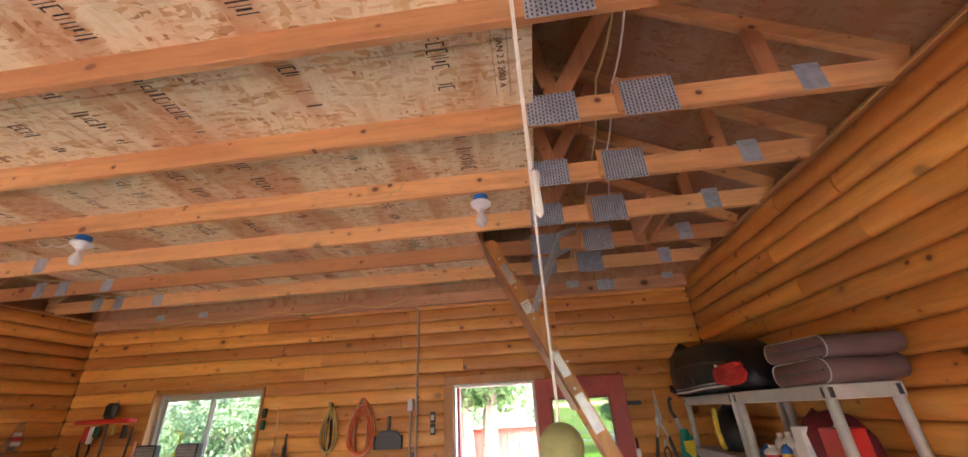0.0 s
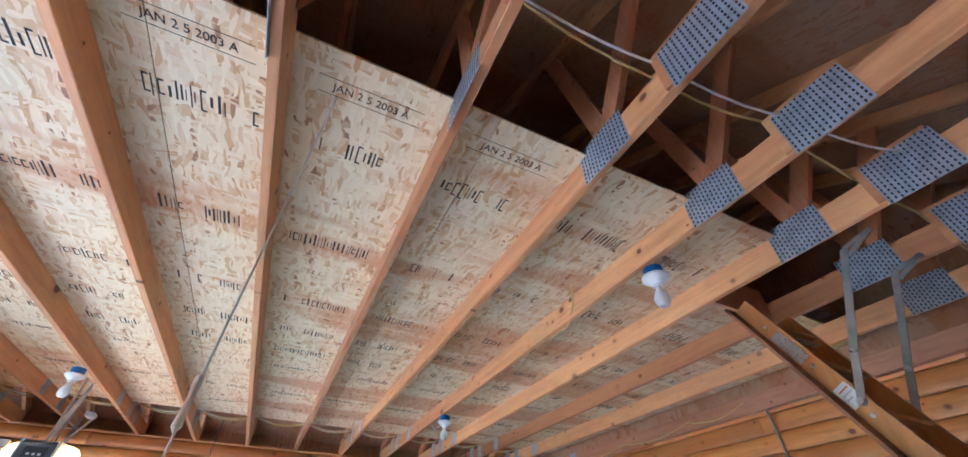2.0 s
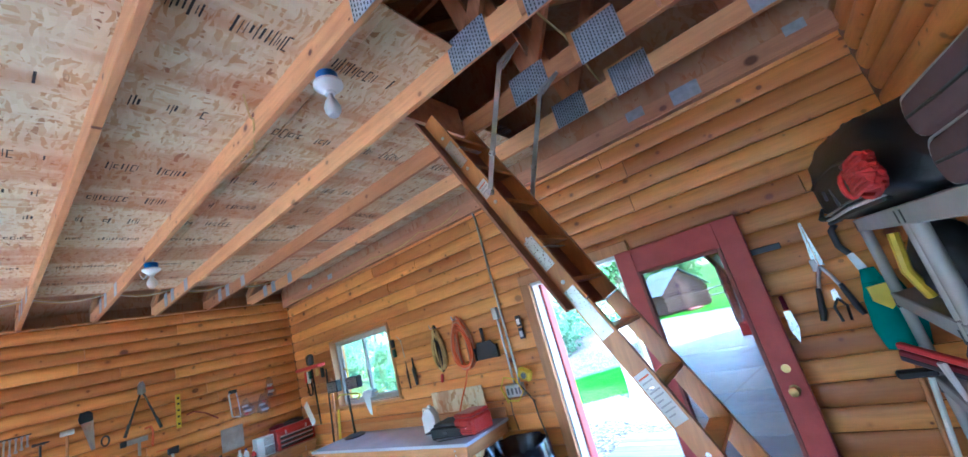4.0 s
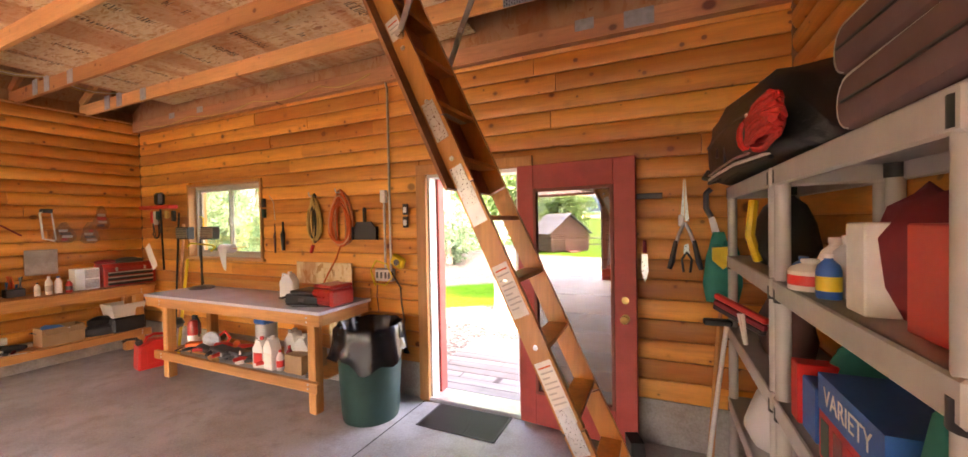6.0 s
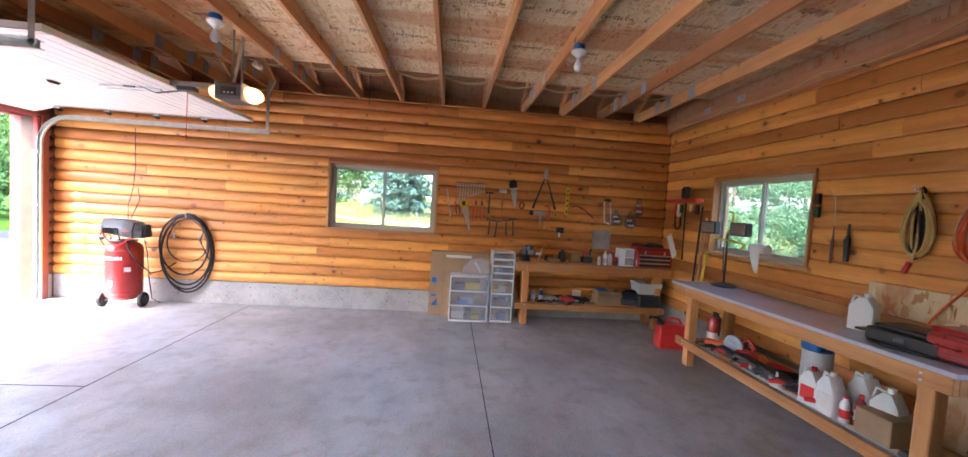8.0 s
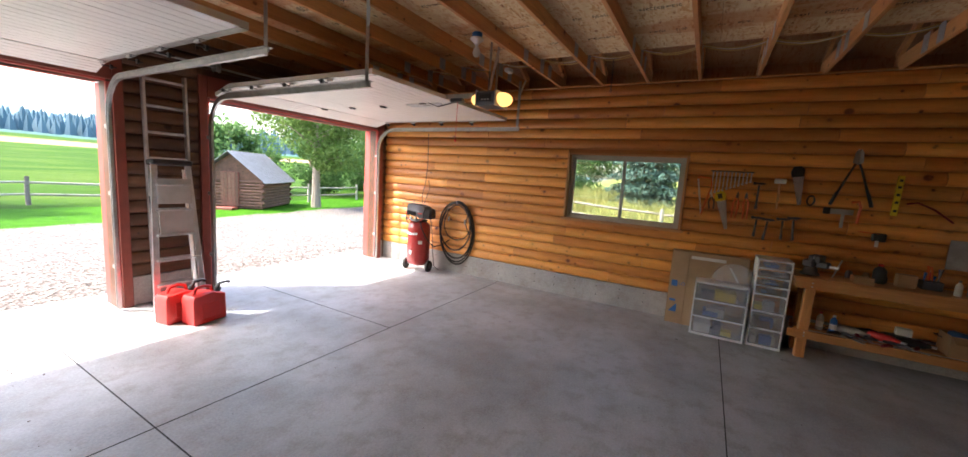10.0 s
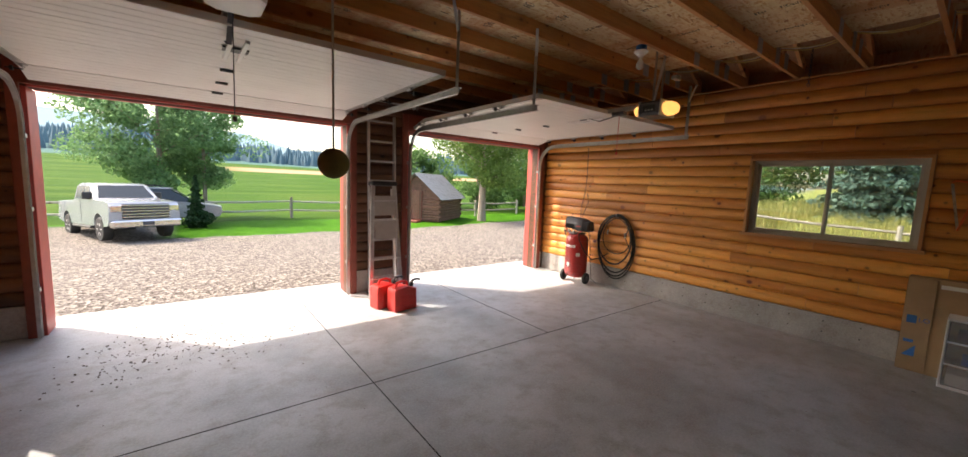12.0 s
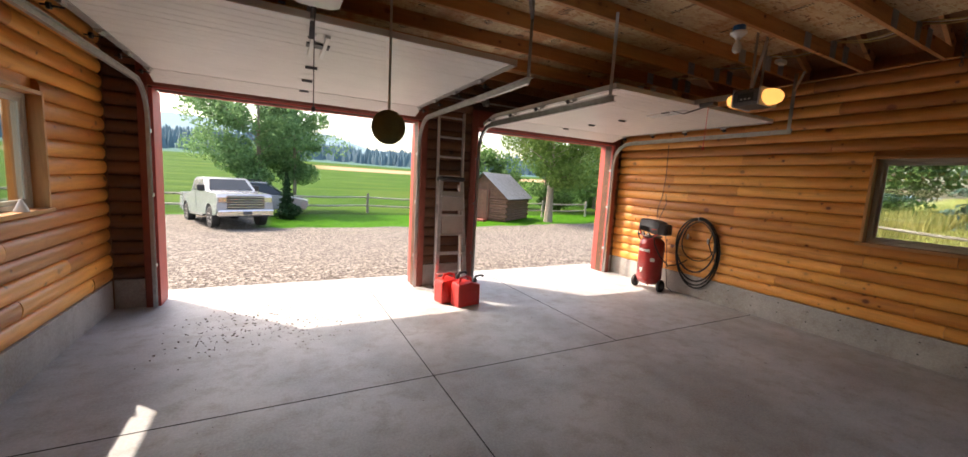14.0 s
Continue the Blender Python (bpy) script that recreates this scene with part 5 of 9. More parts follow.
def opener(name, x, y, z, lit, label, flat):
    o = thing(name, label, "garage door opener", T(x, y, z))
    if not flat:
        b = G()
        pr = [(-0.14, -0.05), (-0.12, -0.075), (0.12, -0.075), (0.14, -0.05), (0.14, 0.05), (0.11, 0.075), (-0.11, 0.075), (-0.14, 0.05)]
        b.ring([[(xx, yy * 1.05, zz) for yy, zz in pr] for xx in (-0.115, -0.11, 0.11, 0.115)])
        Q = pose(0, 0, 0, 0, 0, -90)
        part("housing", b.moved(Q), M_dgrey, o, "dark grey motor housing")
        for s in (-1, 1):
            part("lamp_lens", G().lathe([(0.0, s * 0.235), (0.035, s * 0.228), (0.06, s * 0.205), (0.075, s * 0.165), (0.078, s * 0.117), (0.0, s * 0.117)], (0, 0, 0), 18, "x", 1.55, 0.95).moved(Q), M_warmlens if lit else M_milk, o, "glowing amber lamp lens")
            part("bezel", G().box(s * 0.117 - 0.008, s * 0.117 + 0.008, -0.15, 0.15, -0.082, 0.082, 0.004).moved(Q), M_grey, o, "light grey bezel")
        part("button_panel", G().box(-0.07, 0.07, 0.148, 0.156, -0.045, 0.03, 0.003).moved(Q), M_black, o)
        for k in range(3):
            part("button", G().box(-0.05 + 0.035 * k, -0.03 + 0.035 * k, 0.156, 0.160, -0.03, -0.015, 0.002).moved(Q), M_grey, o)
        for xx in (-0.08, 0.08):
            part("hanger_strap", G().box(xx - 0.018, xx + 0.018, -0.002, 0.002, 0.07, 3.16 - z, 0.0), M_galv, o, "punched steel strap", angle=0)
        part("cross_strap", G().bar((-0.08, 0.0, 3.12 - z), (0.08, 0.01, 0.09), 0.03, 0.004), M_alu, o, angle=0)
        part("wire_box", G().box(-0.24, -0.13, 0.06, 0.12, 0.33, 0.37, 0.006), M_grey, o)
    else:
        b = G()
        b.ring([[(sx * w, sy * d, zz) for sx, sy in ((-1, -0.7), (-0.7, -1), (0.7, -1), (1, -0.7), (1, 0.7), (0.7, 1), (-0.7, 1), (-1, 0.7))] for w, d, zz in ((0.11, 0.12, -0.1), (0.135, 0.15, -0.085), (0.155, 0.17, 0.02), (0.155, 0.17, 0.08))])
        part("housing", b, M_whitep, o, "white plastic housing")
        part("lens_ring", G().ring([[(sx * w, sy * d, zz) for sx, sy in ((-1, -0.7), (-0.7, -1), (0.7, -1), (1, -0.7), (1, 0.7), (0.7, 1), (-0.7, 1), (-1, 0.7))] for w, d, zz in ((0.158, 0.173, -0.01), (0.160, 0.175, 0.0), (0.158, 0.173, 0.01))]), M_dgrey, o)
        for xx in (-0.1, 0.1):
            part("hanger_strap", G().box(xx - 0.018, xx + 0.018, -0.002, 0.002, 0.08, 3.16 - z), M_galv, o, angle=0)
    part("rail", G().box(-0.018, 0.018, -y + 0.05, -0.24, 0.02 if flat else 0.03, 0.06 if flat else 0.08), M_galv, o, "galvanised opener rail", angle=0)
    yr = 2.95 - y
    drop = 0.66 if flat else 0.42
    part("trolley", G().box(-0.04, 0.04, yr - 0.08, yr + 0.08, -0.01, 0.03, 0.005), M_dgrey, o)
    arm = part("door_arm", G().bar((0, yr, 0.0), (0, yr - 0.28, -0.09 + (2.6 - z) + 0.02), 0.03, 0.006).bar((0, yr - 0.28, -0.07 + (2.6 - z)), (0, yr - 0.42, -0.02 + (2.6 - z)), 0.03, 0.006), M_dgrey, o, "black curved door arm")
    part("pull_cord", G().tube([(0, yr, -0.01), (0.005, yr, -drop)], 0.003, 5).lathe([(0, -drop - 0.04), (0.012, -drop - 0.035), (0.012, -drop - 0.01), (0, -drop)], (0.005, yr, 0), 8), M_dgrey if flat else M_redplastic, o, "release cord with a small handle")
    return o


opener("garage_door_opener", 1.92, 3.40, 2.58, True, "dark garage door opener with glowing amber lamps, strapped to a truss", False)
opener("garage_door_opener", 5.72, 3.10, 2.72, False, "white garage door opener hung under a truss", True)
for x, yy in ((1.75, 2.35), (5.65, 2.3)):
    b = thing("operator_bracket", "white operator reinforcement bracket bolted to the raised door", "door bracket", T(x, yy, 2.6))
    for s in (-1, 1):
        part("strut", G().box(s * 0.045 - 0.014, s * 0.045 + 0.014, -0.28, 0.28, -0.022, -0.004, 0.003), M_whitep, b)
    part("plate", G().box(-0.08, 0.08, -0.05, 0.05, -0.012, -0.001, 0.002), M_dgrey, b)


# ---- lamps, cords and wires under the trusses ----
def keyless_lamp(x, y, z, turned=0):
    b = thing("ceiling_lamp", "unlit bulb in a white porcelain holder on a blue box", "lamp", T(x, y, z), "bare ceiling bulbs")
    part("junction_box", G().lathe([(0, 0.13), (0.045, 0.13), (0.05, 0.125), (0.05, 0.078), (0, 0.078)], seg=16), M_blue, b, "blue plastic box")
    part("lamp_holder", G().lathe([(0, 0.078), (0.066, 0.078), (0.068, 0.064), (0.046, 0.045), (0.026, 0.03), (0.024, 0.018), (0, 0.018)], seg=20), M_whitep, b, "white porcelain holder")
    part("bulb", G().lathe([(0.0, -0.10), (0.022, -0.094), (0.036, -0.072), (0.038, -0.05), (0.028, -0.02), (0.015, 0.0), (0.013, 0.02), (0, 0.02)], seg=18), M_milk, b, "clear glass bulb")
    return b


keyless_lamp(5.47, 6.59, 2.998)
keyless_lamp(2.50, 6.57, 2.998)
keyless_lamp(2.36, 3.44, 2.998)
keyless_lamp(5.47, 3.40, 2.998)

cord = thing("tennis_ball_cord", "worn tennis ball hanging on a knotted pale cord from a truss", "parking marker")
bx, by = 5.74, 4.91
part("cord", G().tube([(bx, by, 3.14), (bx + 0.002, by, 2.6), (bx, by, 1.775)], 0.0022, 6), M_rope, cord, "pale cord")
part("knot", G().lathe([(0, 0.02), (0.007, 0.015), (0.008, 0), (0.005, -0.02), (0.008, -0.07), (0, -0.08)], (bx + 0.01, by, 2.17), 8), M_rope, cord, "frayed knot")
part("second_strand", G().tube([(bx + 0.012, by, 3.14), (bx + 0.008, by, 2.8), (bx + 0.004, by, 2.19)], 0.0022, 6), M_rope, cord)
part("ball", G().lathe([(0.030 * math.sin(a), 0.030 * math.cos(a)) for a in (math.pi * k / 12 for k in range(13))], (bx, by, 1.747), 20), M_felt, cord, "grey-yellow felt ball")


def cable(name, pts, mat, label, r=0.005):
    fine = []
    for a, b in zip(pts, pts[1:]):
        for k in range(5):
            t = k / 5
            fine.append(tuple(a[i] * (1 - t) + b[i] * t - (0.06 * math.sin(math.pi * t) if i == 2 else 0) for i in range(3)))
    fine.append(pts[-1])
    return solid(name, G().tube(fine, r, 6), mat, label, "cable")


r_ = random.Random(9)
for k, (mat, lab, dx, r) in enumerate(((M_tan, "yellow building cable run along the west truss ends", 0.0, 0.006), (M_whitecable, "white building cable run along the west truss ends", 0.05, 0.004), (M_tan, "yellow building cable run along the west truss ends", 0.09, 0.006))):
    cable("building_cable", [(0.72 + dx + r_.uniform(-0.04, 0.04), TY[i] + 0.02, 3.31) for i in range(0, 13)], mat, lab, r)
cable("building_cable", [(6.16, TY[12], 3.50), (6.2, TY[9], 3.45), (6.12, TY[7], 3.42), (6.22, TY[5], 3.43), (6.2, TY[4], 3.40), (6.26, TY[3], 3.38), (6.25, TY[1], 3.36), (6.2, LY - 0.1, 3.3)], M_tan, "yellow building cable looping between the truss webs", 0.006)
cable("building_cable", [(6.05, TY[12], 3.45), (6.1, TY[8], 3.40), (6.18, TY[6], 3.44), (6.24, TY[5], 3.38), (6.27, TY[4], 3.33), (6.33, TY[3], 3.32), (6.45, TY[2], 3.3)], M_whitecable, "white building cable looping between the truss webs", 0.005)
cable("building_cable", [(0.3, LY - 0.10, 3.06), (1.4, LY - 0.11, 3.05), (2.6, LY - 0.10, 3.07), (3.6, LY - 0.10, 3.08), (4.25, LY - 0.09, 3.10)], M_tan, "yellow building cable stapled along the ledger beam", 0.006)
cable("building_cable", [(4.4, 6.56, 3.26), (4.62, 6.60, 3.16), (4.9, 6.5, 3.20), (5.0, 6.42, 3.26)], M_tan, "short loose end of yellow cable under the attic floor", 0.005)
cable("building_cable", [(2.05, 6.57, 3.2), (2.2, 6.6, 3.1), (2.44, 6.6, 3.19)], M_whitecable, "white lamp cable dropping from the cable run", 0.004)
ch = thing("hanging_chain", "short rusty chain hanging from a truss end near the pine wall", "chain", T(0.85, 4.42, 3.2))
for k in range(14):
    g = G()
    a = [(0.011 * math.cos(t), 0, 0.018 * math.sin(t)) for t in (math.tau * i / 8 for i in range(9))]
    g.tube(a, 0.003, 5)
    part("link", g.moved(T(0, 0, -0.026 * k, 90 * (k % 2))), M_dgrey, ch)

# stamped marks on the attic floor boards
stamp = thing("board_stamp", "black ink stamps and date marks printed under the attic boards", "printed mark")
r_ = random.Random(33)
zi = CZ1 - 0.0012
rows = [5.42, 4.72, 4.02, 3.55, 3.15, 2.75, 2.0, 1.45]
for xrow in rows:
    for k in range(0, 13):
        y0 = TY[k] - 0.58
        if k == 1 and xrow > 5:
            continue
        g = G()
        y = y0 + r_.uniform(0.05, 0.15)
        n = 0
        while y < y0 + 0.48:
            w = r_.choice((0.005, 0.007, 0.01, 0.014, 0.022))
            hgt = r_.choice((0.05, 0.07, 0.085, 0.10)) * (1.0 if xrow > 3 else 0.55)
            xo = r_.uniform(-0.008, 0.008)
            if w > 0.018:
                for e in (0, 1):
                    g.box(xrow - hgt / 2 + e * (hgt - 0.008), xrow - hgt / 2 + e * (hgt - 0.008) + 0.008, y, y + w, zi, zi + 0.001)
                g.box(xrow - hgt / 2, xrow + hgt / 2, y, y + 0.006, zi, zi + 0.001)
            else:
                g.box(xrow - hgt / 2 + xo, xrow + hgt / 2 + xo, y, y + w * 0.7, zi, zi + 0.001)
            y += w + r_.uniform(0.004, 0.014) + (0.09 if r_.random() < 0.12 else 0)
        part("ink_mark", g, M_ink, stamp, angle=0, kind="stuff")


def text(name, body, size, mat, parent, m, label="", depth=0.0006):
    cu = bpy.data.curves.new(name, "FONT")
    cu.body, cu.size, cu.extrude = body, size, depth
    cu.align_x = "CENTER"
    cu.align_y = "CENTER"
    ob = bpy.data.objects.new(name, cu)
    scene.collection.objects.link(ob)
    dg = bpy.context.evaluated_depsgraph_get()
    me = bpy.data.meshes.new_from_object(ob.evaluated_get(dg))
    bpy.data.objects.remove(ob)
    me.materials.clear()
    me.materials.append(mat)
    o2 = new(name, me)
    o2.parent = parent
    o2.matrix_basis = m
    return tagged(o2, label)


for k in (4, 5, 6, 7):
    y = TY[k] - 0.30
    tm = text("date_stamp", "JAN 2 5 2003 A", 0.045, M_ink, stamp, T(5.70, y, zi - 0.001, 90, 180, 0))
    part("stamp_line", G().box(5.665, 5.667, y - 0.2, y + 0.2, zi - 0.001, zi).box(5.735, 5.737, y - 0.2, y + 0.2, zi - 0.001, zi), M_ink, stamp, angle=0)


# ---- folding attic ladder ----
al = thing("attic_ladder", "folded-down varnished wooden attic ladder with steel arms and labels", "attic ladder")
P0 = Vector((5.44, 0, 3.10))
DIR = Vector((0.42, 0, -0.9075)).normalized()
NRM = Vector((DIR.z, 0, -DIR.x)) * -1  # up and east
YA, YB = TY[2] + 0.12, TY[1] - 0.12


def along(s, y, off=0.0):
    return P0 + DIR * s + NRM * off + Vector((0, y, 0))


# hatch door panel under the first section
g = G()
q = [(0, -0.06), (1.42, -0.06), (1.42, -0.045), (0, -0.045)]
g.ring([[along(s, y, o) for s, o in q] for y in (YA - 0.07, YB + 0.07)])
part("hatch_panel", g, M_hatchply, al, "thin plywood hatch door", angle=0)
for s0, s1, off in ((0.02, 1.42, 0.0), (1.43, 2.45, 0.0), (2.46, 3.36, 0.0)):
    for y, nm in ((YA, "rail"), (YB, "rail")):
        g = G()
        g.ring([[along(s, yy, o) for yy, o in ((y - 0.011, -0.04), (y + 0.011, -0.04), (y + 0.011, 0.045), (y - 0.011, 0.045))] for s in (s0, s1)])
        part("rail", g, M_ladderwood, al, "varnished pine rail", angle=0)
for k in range(12):
    s = 0.20 + k * 0.275
    c = along(s, 0, 0)
    g = G().box(c.x - 0.045, c.x + 0.045, YA + 0.011, YB - 0.011, c.z - 0.01, c.z + 0.01, 0.002)
    part("step", g, M_ladderwood, al, "varnished pine tread")
    for y in (YA - 0.012, YB + 0.012):
        a = along(s, y, 0.0)
        part("rivet", G().lathe([(0, -0.004), (0.010, -0.003), (0.011, 0.004), (0, 0.005)], tuple(a), 10, "y"), M_steel, al)
for s in (0.35, 1.12, 1.43, 2.45):
    for y in (YA, YB):
        sg = -1 if y == YA else 1
        g = G()
        g.ring([[along(ss, yy, o) for yy, o in ((y + sg * 0.012, -0.03), (y + sg * 0.016, -0.03), (y + sg * 0.016, 0.03), (y + sg * 0.012, 0.03))] for ss in (s - 0.09, s + 0.09)])
        part("section_hinge", g, M_steel, al, "steel section hinge", angle=0)
    if s < 1.3:
        a, b = along(s, YA - 0.02, 0.05), along(s, YB + 0.02, 0.05)
        part("cross_strap", G().bar(a, a + (b - a) * 0.45, 0.03, 0.003), M_steel, al, "bright cross strap", angle=0)
for y in (YA - 0.03, YB + 0.03):
    a = Vector((6.03, y, 3.09))
    mid = along(0.42, y, 0.14) + Vector((0.16, 0, 0.12))
    b = along(0.70, y, 0.02)
    part("arm", G().bar(a, (5.83, y, 2.66), 0.006, 0.03).bar((5.83, y, 2.66), b, 0.006, 0.03), M_galv, al, "jointed steel support arm", angle=0)
    part("arm_pivot", G().cyl((5.83, y - 0.012, 2.66), (5.83, y + 0.012, 2.66), 0.014, seg=10), M_steel, al)
    part("arm_pivot", G().cyl(tuple(b + Vector((0, -0.014, 0))), tuple(b + Vector((0, 0.014, 0))), 0.016, seg=10), M_steel, al)
    part("spring_link", G().bar(a, a + Vector((0.13, 0, 0.03)), 0.006, 0.02).bar(a + Vector((0.13, 0, 0.03)), a + Vector((0.0, 0, -0.04)), 0.006, 0.02), M_galv, al, angle=0)
for s0, s1, mt in ((0.60, 0.70, M_paper), (1.78, 2.0, M_paper), (2.18, 2.42, M_paper), (1.42, 1.60, M_alu), (3.0, 3.22, M_alu)):
    g = G()
    yy = YA - 0.0125
    g.ring([[along(s, y, o) for y, o in ((yy, -0.032), (yy - 0.001, -0.032), (yy - 0.001, 0.035), (yy, 0.035))] for s in (s0, s1)])
    lb = part("label", g, mt, al, "printed paper label" if mt is M_paper else "bare steel joint plate", angle=0)
    if mt is M_paper:
        n = int((s1 - s0) / 0.02)
        for k in range(1, n):
            g = G()
            g.ring([[along(s, y, o) for y, o in ((yy - 0.001, -0.024), (yy - 0.0016, -0.024), (yy - 0.0016, 0.028 - 0.02 * (k % 3 == 0)), (yy - 0.001, 0.028 - 0.02 * (k % 3 == 0)))] for s in (s0 + k * 0.02, s0 + k * 0.02 + 0.006)])
            part("print_line", g, M_orange if k == 1 else M_grey, lb, angle=0)


# ---- ladders, cans, compressor and hose by the garage doors ----
el = thing("extension_ladder", "tall aluminium ladder standing against the log pier", "ladder", T(3.62, 0.16, 0, 0, 2))
for s in (-1, 1):
    part("rail", G().box(s * 0.2 - 0.012, s * 0.2 + 0.012, -0.035, 0.035, 0.02, 2.66, 0.004), M_alu, el, "aluminium rail")
    part("foot", G().box(s * 0.2 - 0.025, s * 0.2 + 0.025, -0.05, 0.05, 0.0, 0.03, 0.005), M_black, el)
for k in range(9):
    part("rung", G().cyl((-0.19, 0, 0.25 + 0.29 * k), (0.19, 0, 0.25 + 0.29 * k), 0.016, seg=8), M_alu, el)

sl = thing("step_ladder", "folded aluminium stepladder with a black top cap leaning on the pier", "ladder", T(3.68, 0.46, 0, 0, 5))
for s in (-1, 1):
    part("front_rail", G().bar((s * 0.235, 0, 0.0), (s * 0.16, 0, 1.66), 0.022, 0.06, 0.003).moved(T(0, 0, 0)), M_alu, sl, "aluminium front rail")
    part("rear_rail", G().bar((s * 0.20, -0.10, 0.03), (s * 0.14, -0.06, 1.6), 0.02, 0.035, 0.003), M_alu, sl)
    part("foot", G().box(s * 0.235 - 0.02, s * 0.235 + 0.02, -0.04, 0.04, -0.0, 0.05, 0.005), M_black, sl)
part("top_cap", G().box(-0.19, 0.19, -0.12, 0.06, 1.64, 1.70, 0.012), M_black, sl, "black plastic top cap")
for k in range(5):
    z = 0.3 + 0.28 * k
    w = 0.225 - 0.013 * k * 1.2
    part("step", G().box(-w, w, -0.015, 0.06, z - 0.012, z + 0.012, 0.004), M_alu, sl)
for z in (1.02, 1.36):
    part("tray", G().box(-0.165, 0.165, 0.035, 0.045, z - 0.15, z + 0.13, 0.004), M_grey, sl, "folded grey platform")
part("spreader", G().bar((0.2, -0.02, 0.85), (0.19, -0.09, 1.3), 0.012, 0.02), M_dgrey, sl)


def fuel_can(x, y, rz, label):
    c = thing("fuel_can", label, "fuel can", T(x, y, 0, rz), "red fuel cans")
    pr = [(-0.17, 0.0), (0.17, 0.0), (0.18, 0.02), (0.18, 0.27), (0.16, 0.31), (-0.02, 0.33), (-0.10, 0.30), (-0.17, 0.28), (-0.18, 0.02)]
    rings = [[(u * k, v, z * (1 - (1 - k) * 0.3) + (1 - k) * 0.05) for u, z in pr] for v, k in ((-0.10, 0.88), (-0.085, 1.0), (0.085, 1.0), (0.10, 0.88))]
    part("can_body", G().ring(rings), M_redplastic, c, "red ribbed plastic body")
    part("handle", G().tube([(-0.09, 0, 0.29), (-0.07, 0, 0.36), (0.0, 0, 0.385), (0.09, 0, 0.37), (0.12, 0, 0.30)], 0.017, 8), M_redplastic, c)
    part("cap", G().cyl((-0.13, 0, 0.28), (-0.15, 0, 0.335), 0.034, seg=14), M_black, c, "black screw cap")
    part("spout", G().tube([(-0.145, 0, 0.33), (-0.17, 0, 0.37), (-0.25, 0.0, 0.375), (-0.29, 0, 0.36)], [0.02, 0.018, 0.014, 0.018], 8), M_black, c, "black spout")
    for s in (-1, 1):
        part("side_panel", G().box(-0.10, 0.10, s * 0.098 - 0.006, s * 0.098 + 0.006, 0.06, 0.22, 0.005), M_redplastic, c)
    return c


fuel_can(3.70, 1.02, 12, "red plastic fuel can with a black spout on the slab")
fuel_can(3.85, 0.80, 12, "red plastic fuel can standing behind its twin")

ac = thing("air_compressor", "upright red air compressor with a black pump shroud and black wheels", "air compressor", T(0.33, 1.19, 0, 8))
part("tank", G().lathe([(0, 0.085), (0.06, 0.088), (0.12, 0.10), (0.165, 0.125), (0.192, 0.165), (0.20, 0.21), (0.20, 0.77), (0.192, 0.815), (0.165, 0.855), (0.12, 0.88), (0.06, 0.892), (0, 0.895)], seg=36), M_red, ac, "glossy red tank", angle=60)
for z in (0.205, 0.775):
    part("weld_seam", G().lathe([(0.199, z - 0.006), (0.2035, z), (0.199, z + 0.006)], seg=36), M_red, ac)
for k in range(9):
    g = G().box(0.2005, 0.2035, -0.011, 0.011, 0.655, 0.70 if k % 4 != 1 else 0.69)
    part("decal_mark", g.moved(pose(0, 0, 0, 0, 0, -46 + 8.2 * k)), M_whitep, ac, "white printed mark", angle=0)
part("badge", G().prism([(-0.028, 0.05), (0.028, 0.05), (0.028, 0.0), (0.0, -0.035), (-0.028, 0.0)], 0.2005, 0.2035, "x").moved(T(0, 0, 0.33, -12)), M_whitep, ac, "white shield badge", angle=0)
part("warning_label", G().box(0.2005, 0.203, -0.035, 0.035, 0.50, 0.56).moved(pose(0, 0, 0, 0, 0, 38)), M_paper, ac, angle=0)
for s in (-1, 1):
    w = part("wheel", G().lathe([(0.0, s * 0.20), (0.055, s * 0.20), (0.09, s * 0.205), (0.10, s * 0.215), (0.10, s * 0.245), (0.092, s * 0.255), (0.06, s * 0.252), (0, s * 0.25)], (0.02, 0, 0.10), 28, "y"), M_rubber, ac, "black rubber wheel")
    part("hub", G().lathe([(0, s * 0.251), (0.052, s * 0.254), (0.05, s * 0.262), (0.018, s * 0.264), (0.014, s * 0.272), (0, s * 0.273)], (0.02, 0, 0.10), 18, "y"), M_dgrey, w)
part("axle", G().cyl((0.02, -0.22, 0.10), (0.02, 0.22, 0.10), 0.011, seg=8), M_steel, ac)
for s in (-1, 1):
    part("foot", G().tube([(-0.10, s * 0.10, 0.12), (-0.17, s * 0.13, 0.05), (-0.22, s * 0.14, 0.008)], 0.014, 7), M_black, ac, "bent black leg")
part("saddle", G().box(-0.12, 0.14, -0.10, 0.10, 0.885, 0.91, 0.004), M_black, ac)
sec = ((-0.13, 0.0), (0.13, 0.0), (0.145, 0.015), (0.145, 0.10), (0.135, 0.115), (0.105, 0.185), (0.085, 0.20), (-0.085, 0.20), (-0.115, 0.185), (-0.145, 0.10), (-0.145, 0.015))
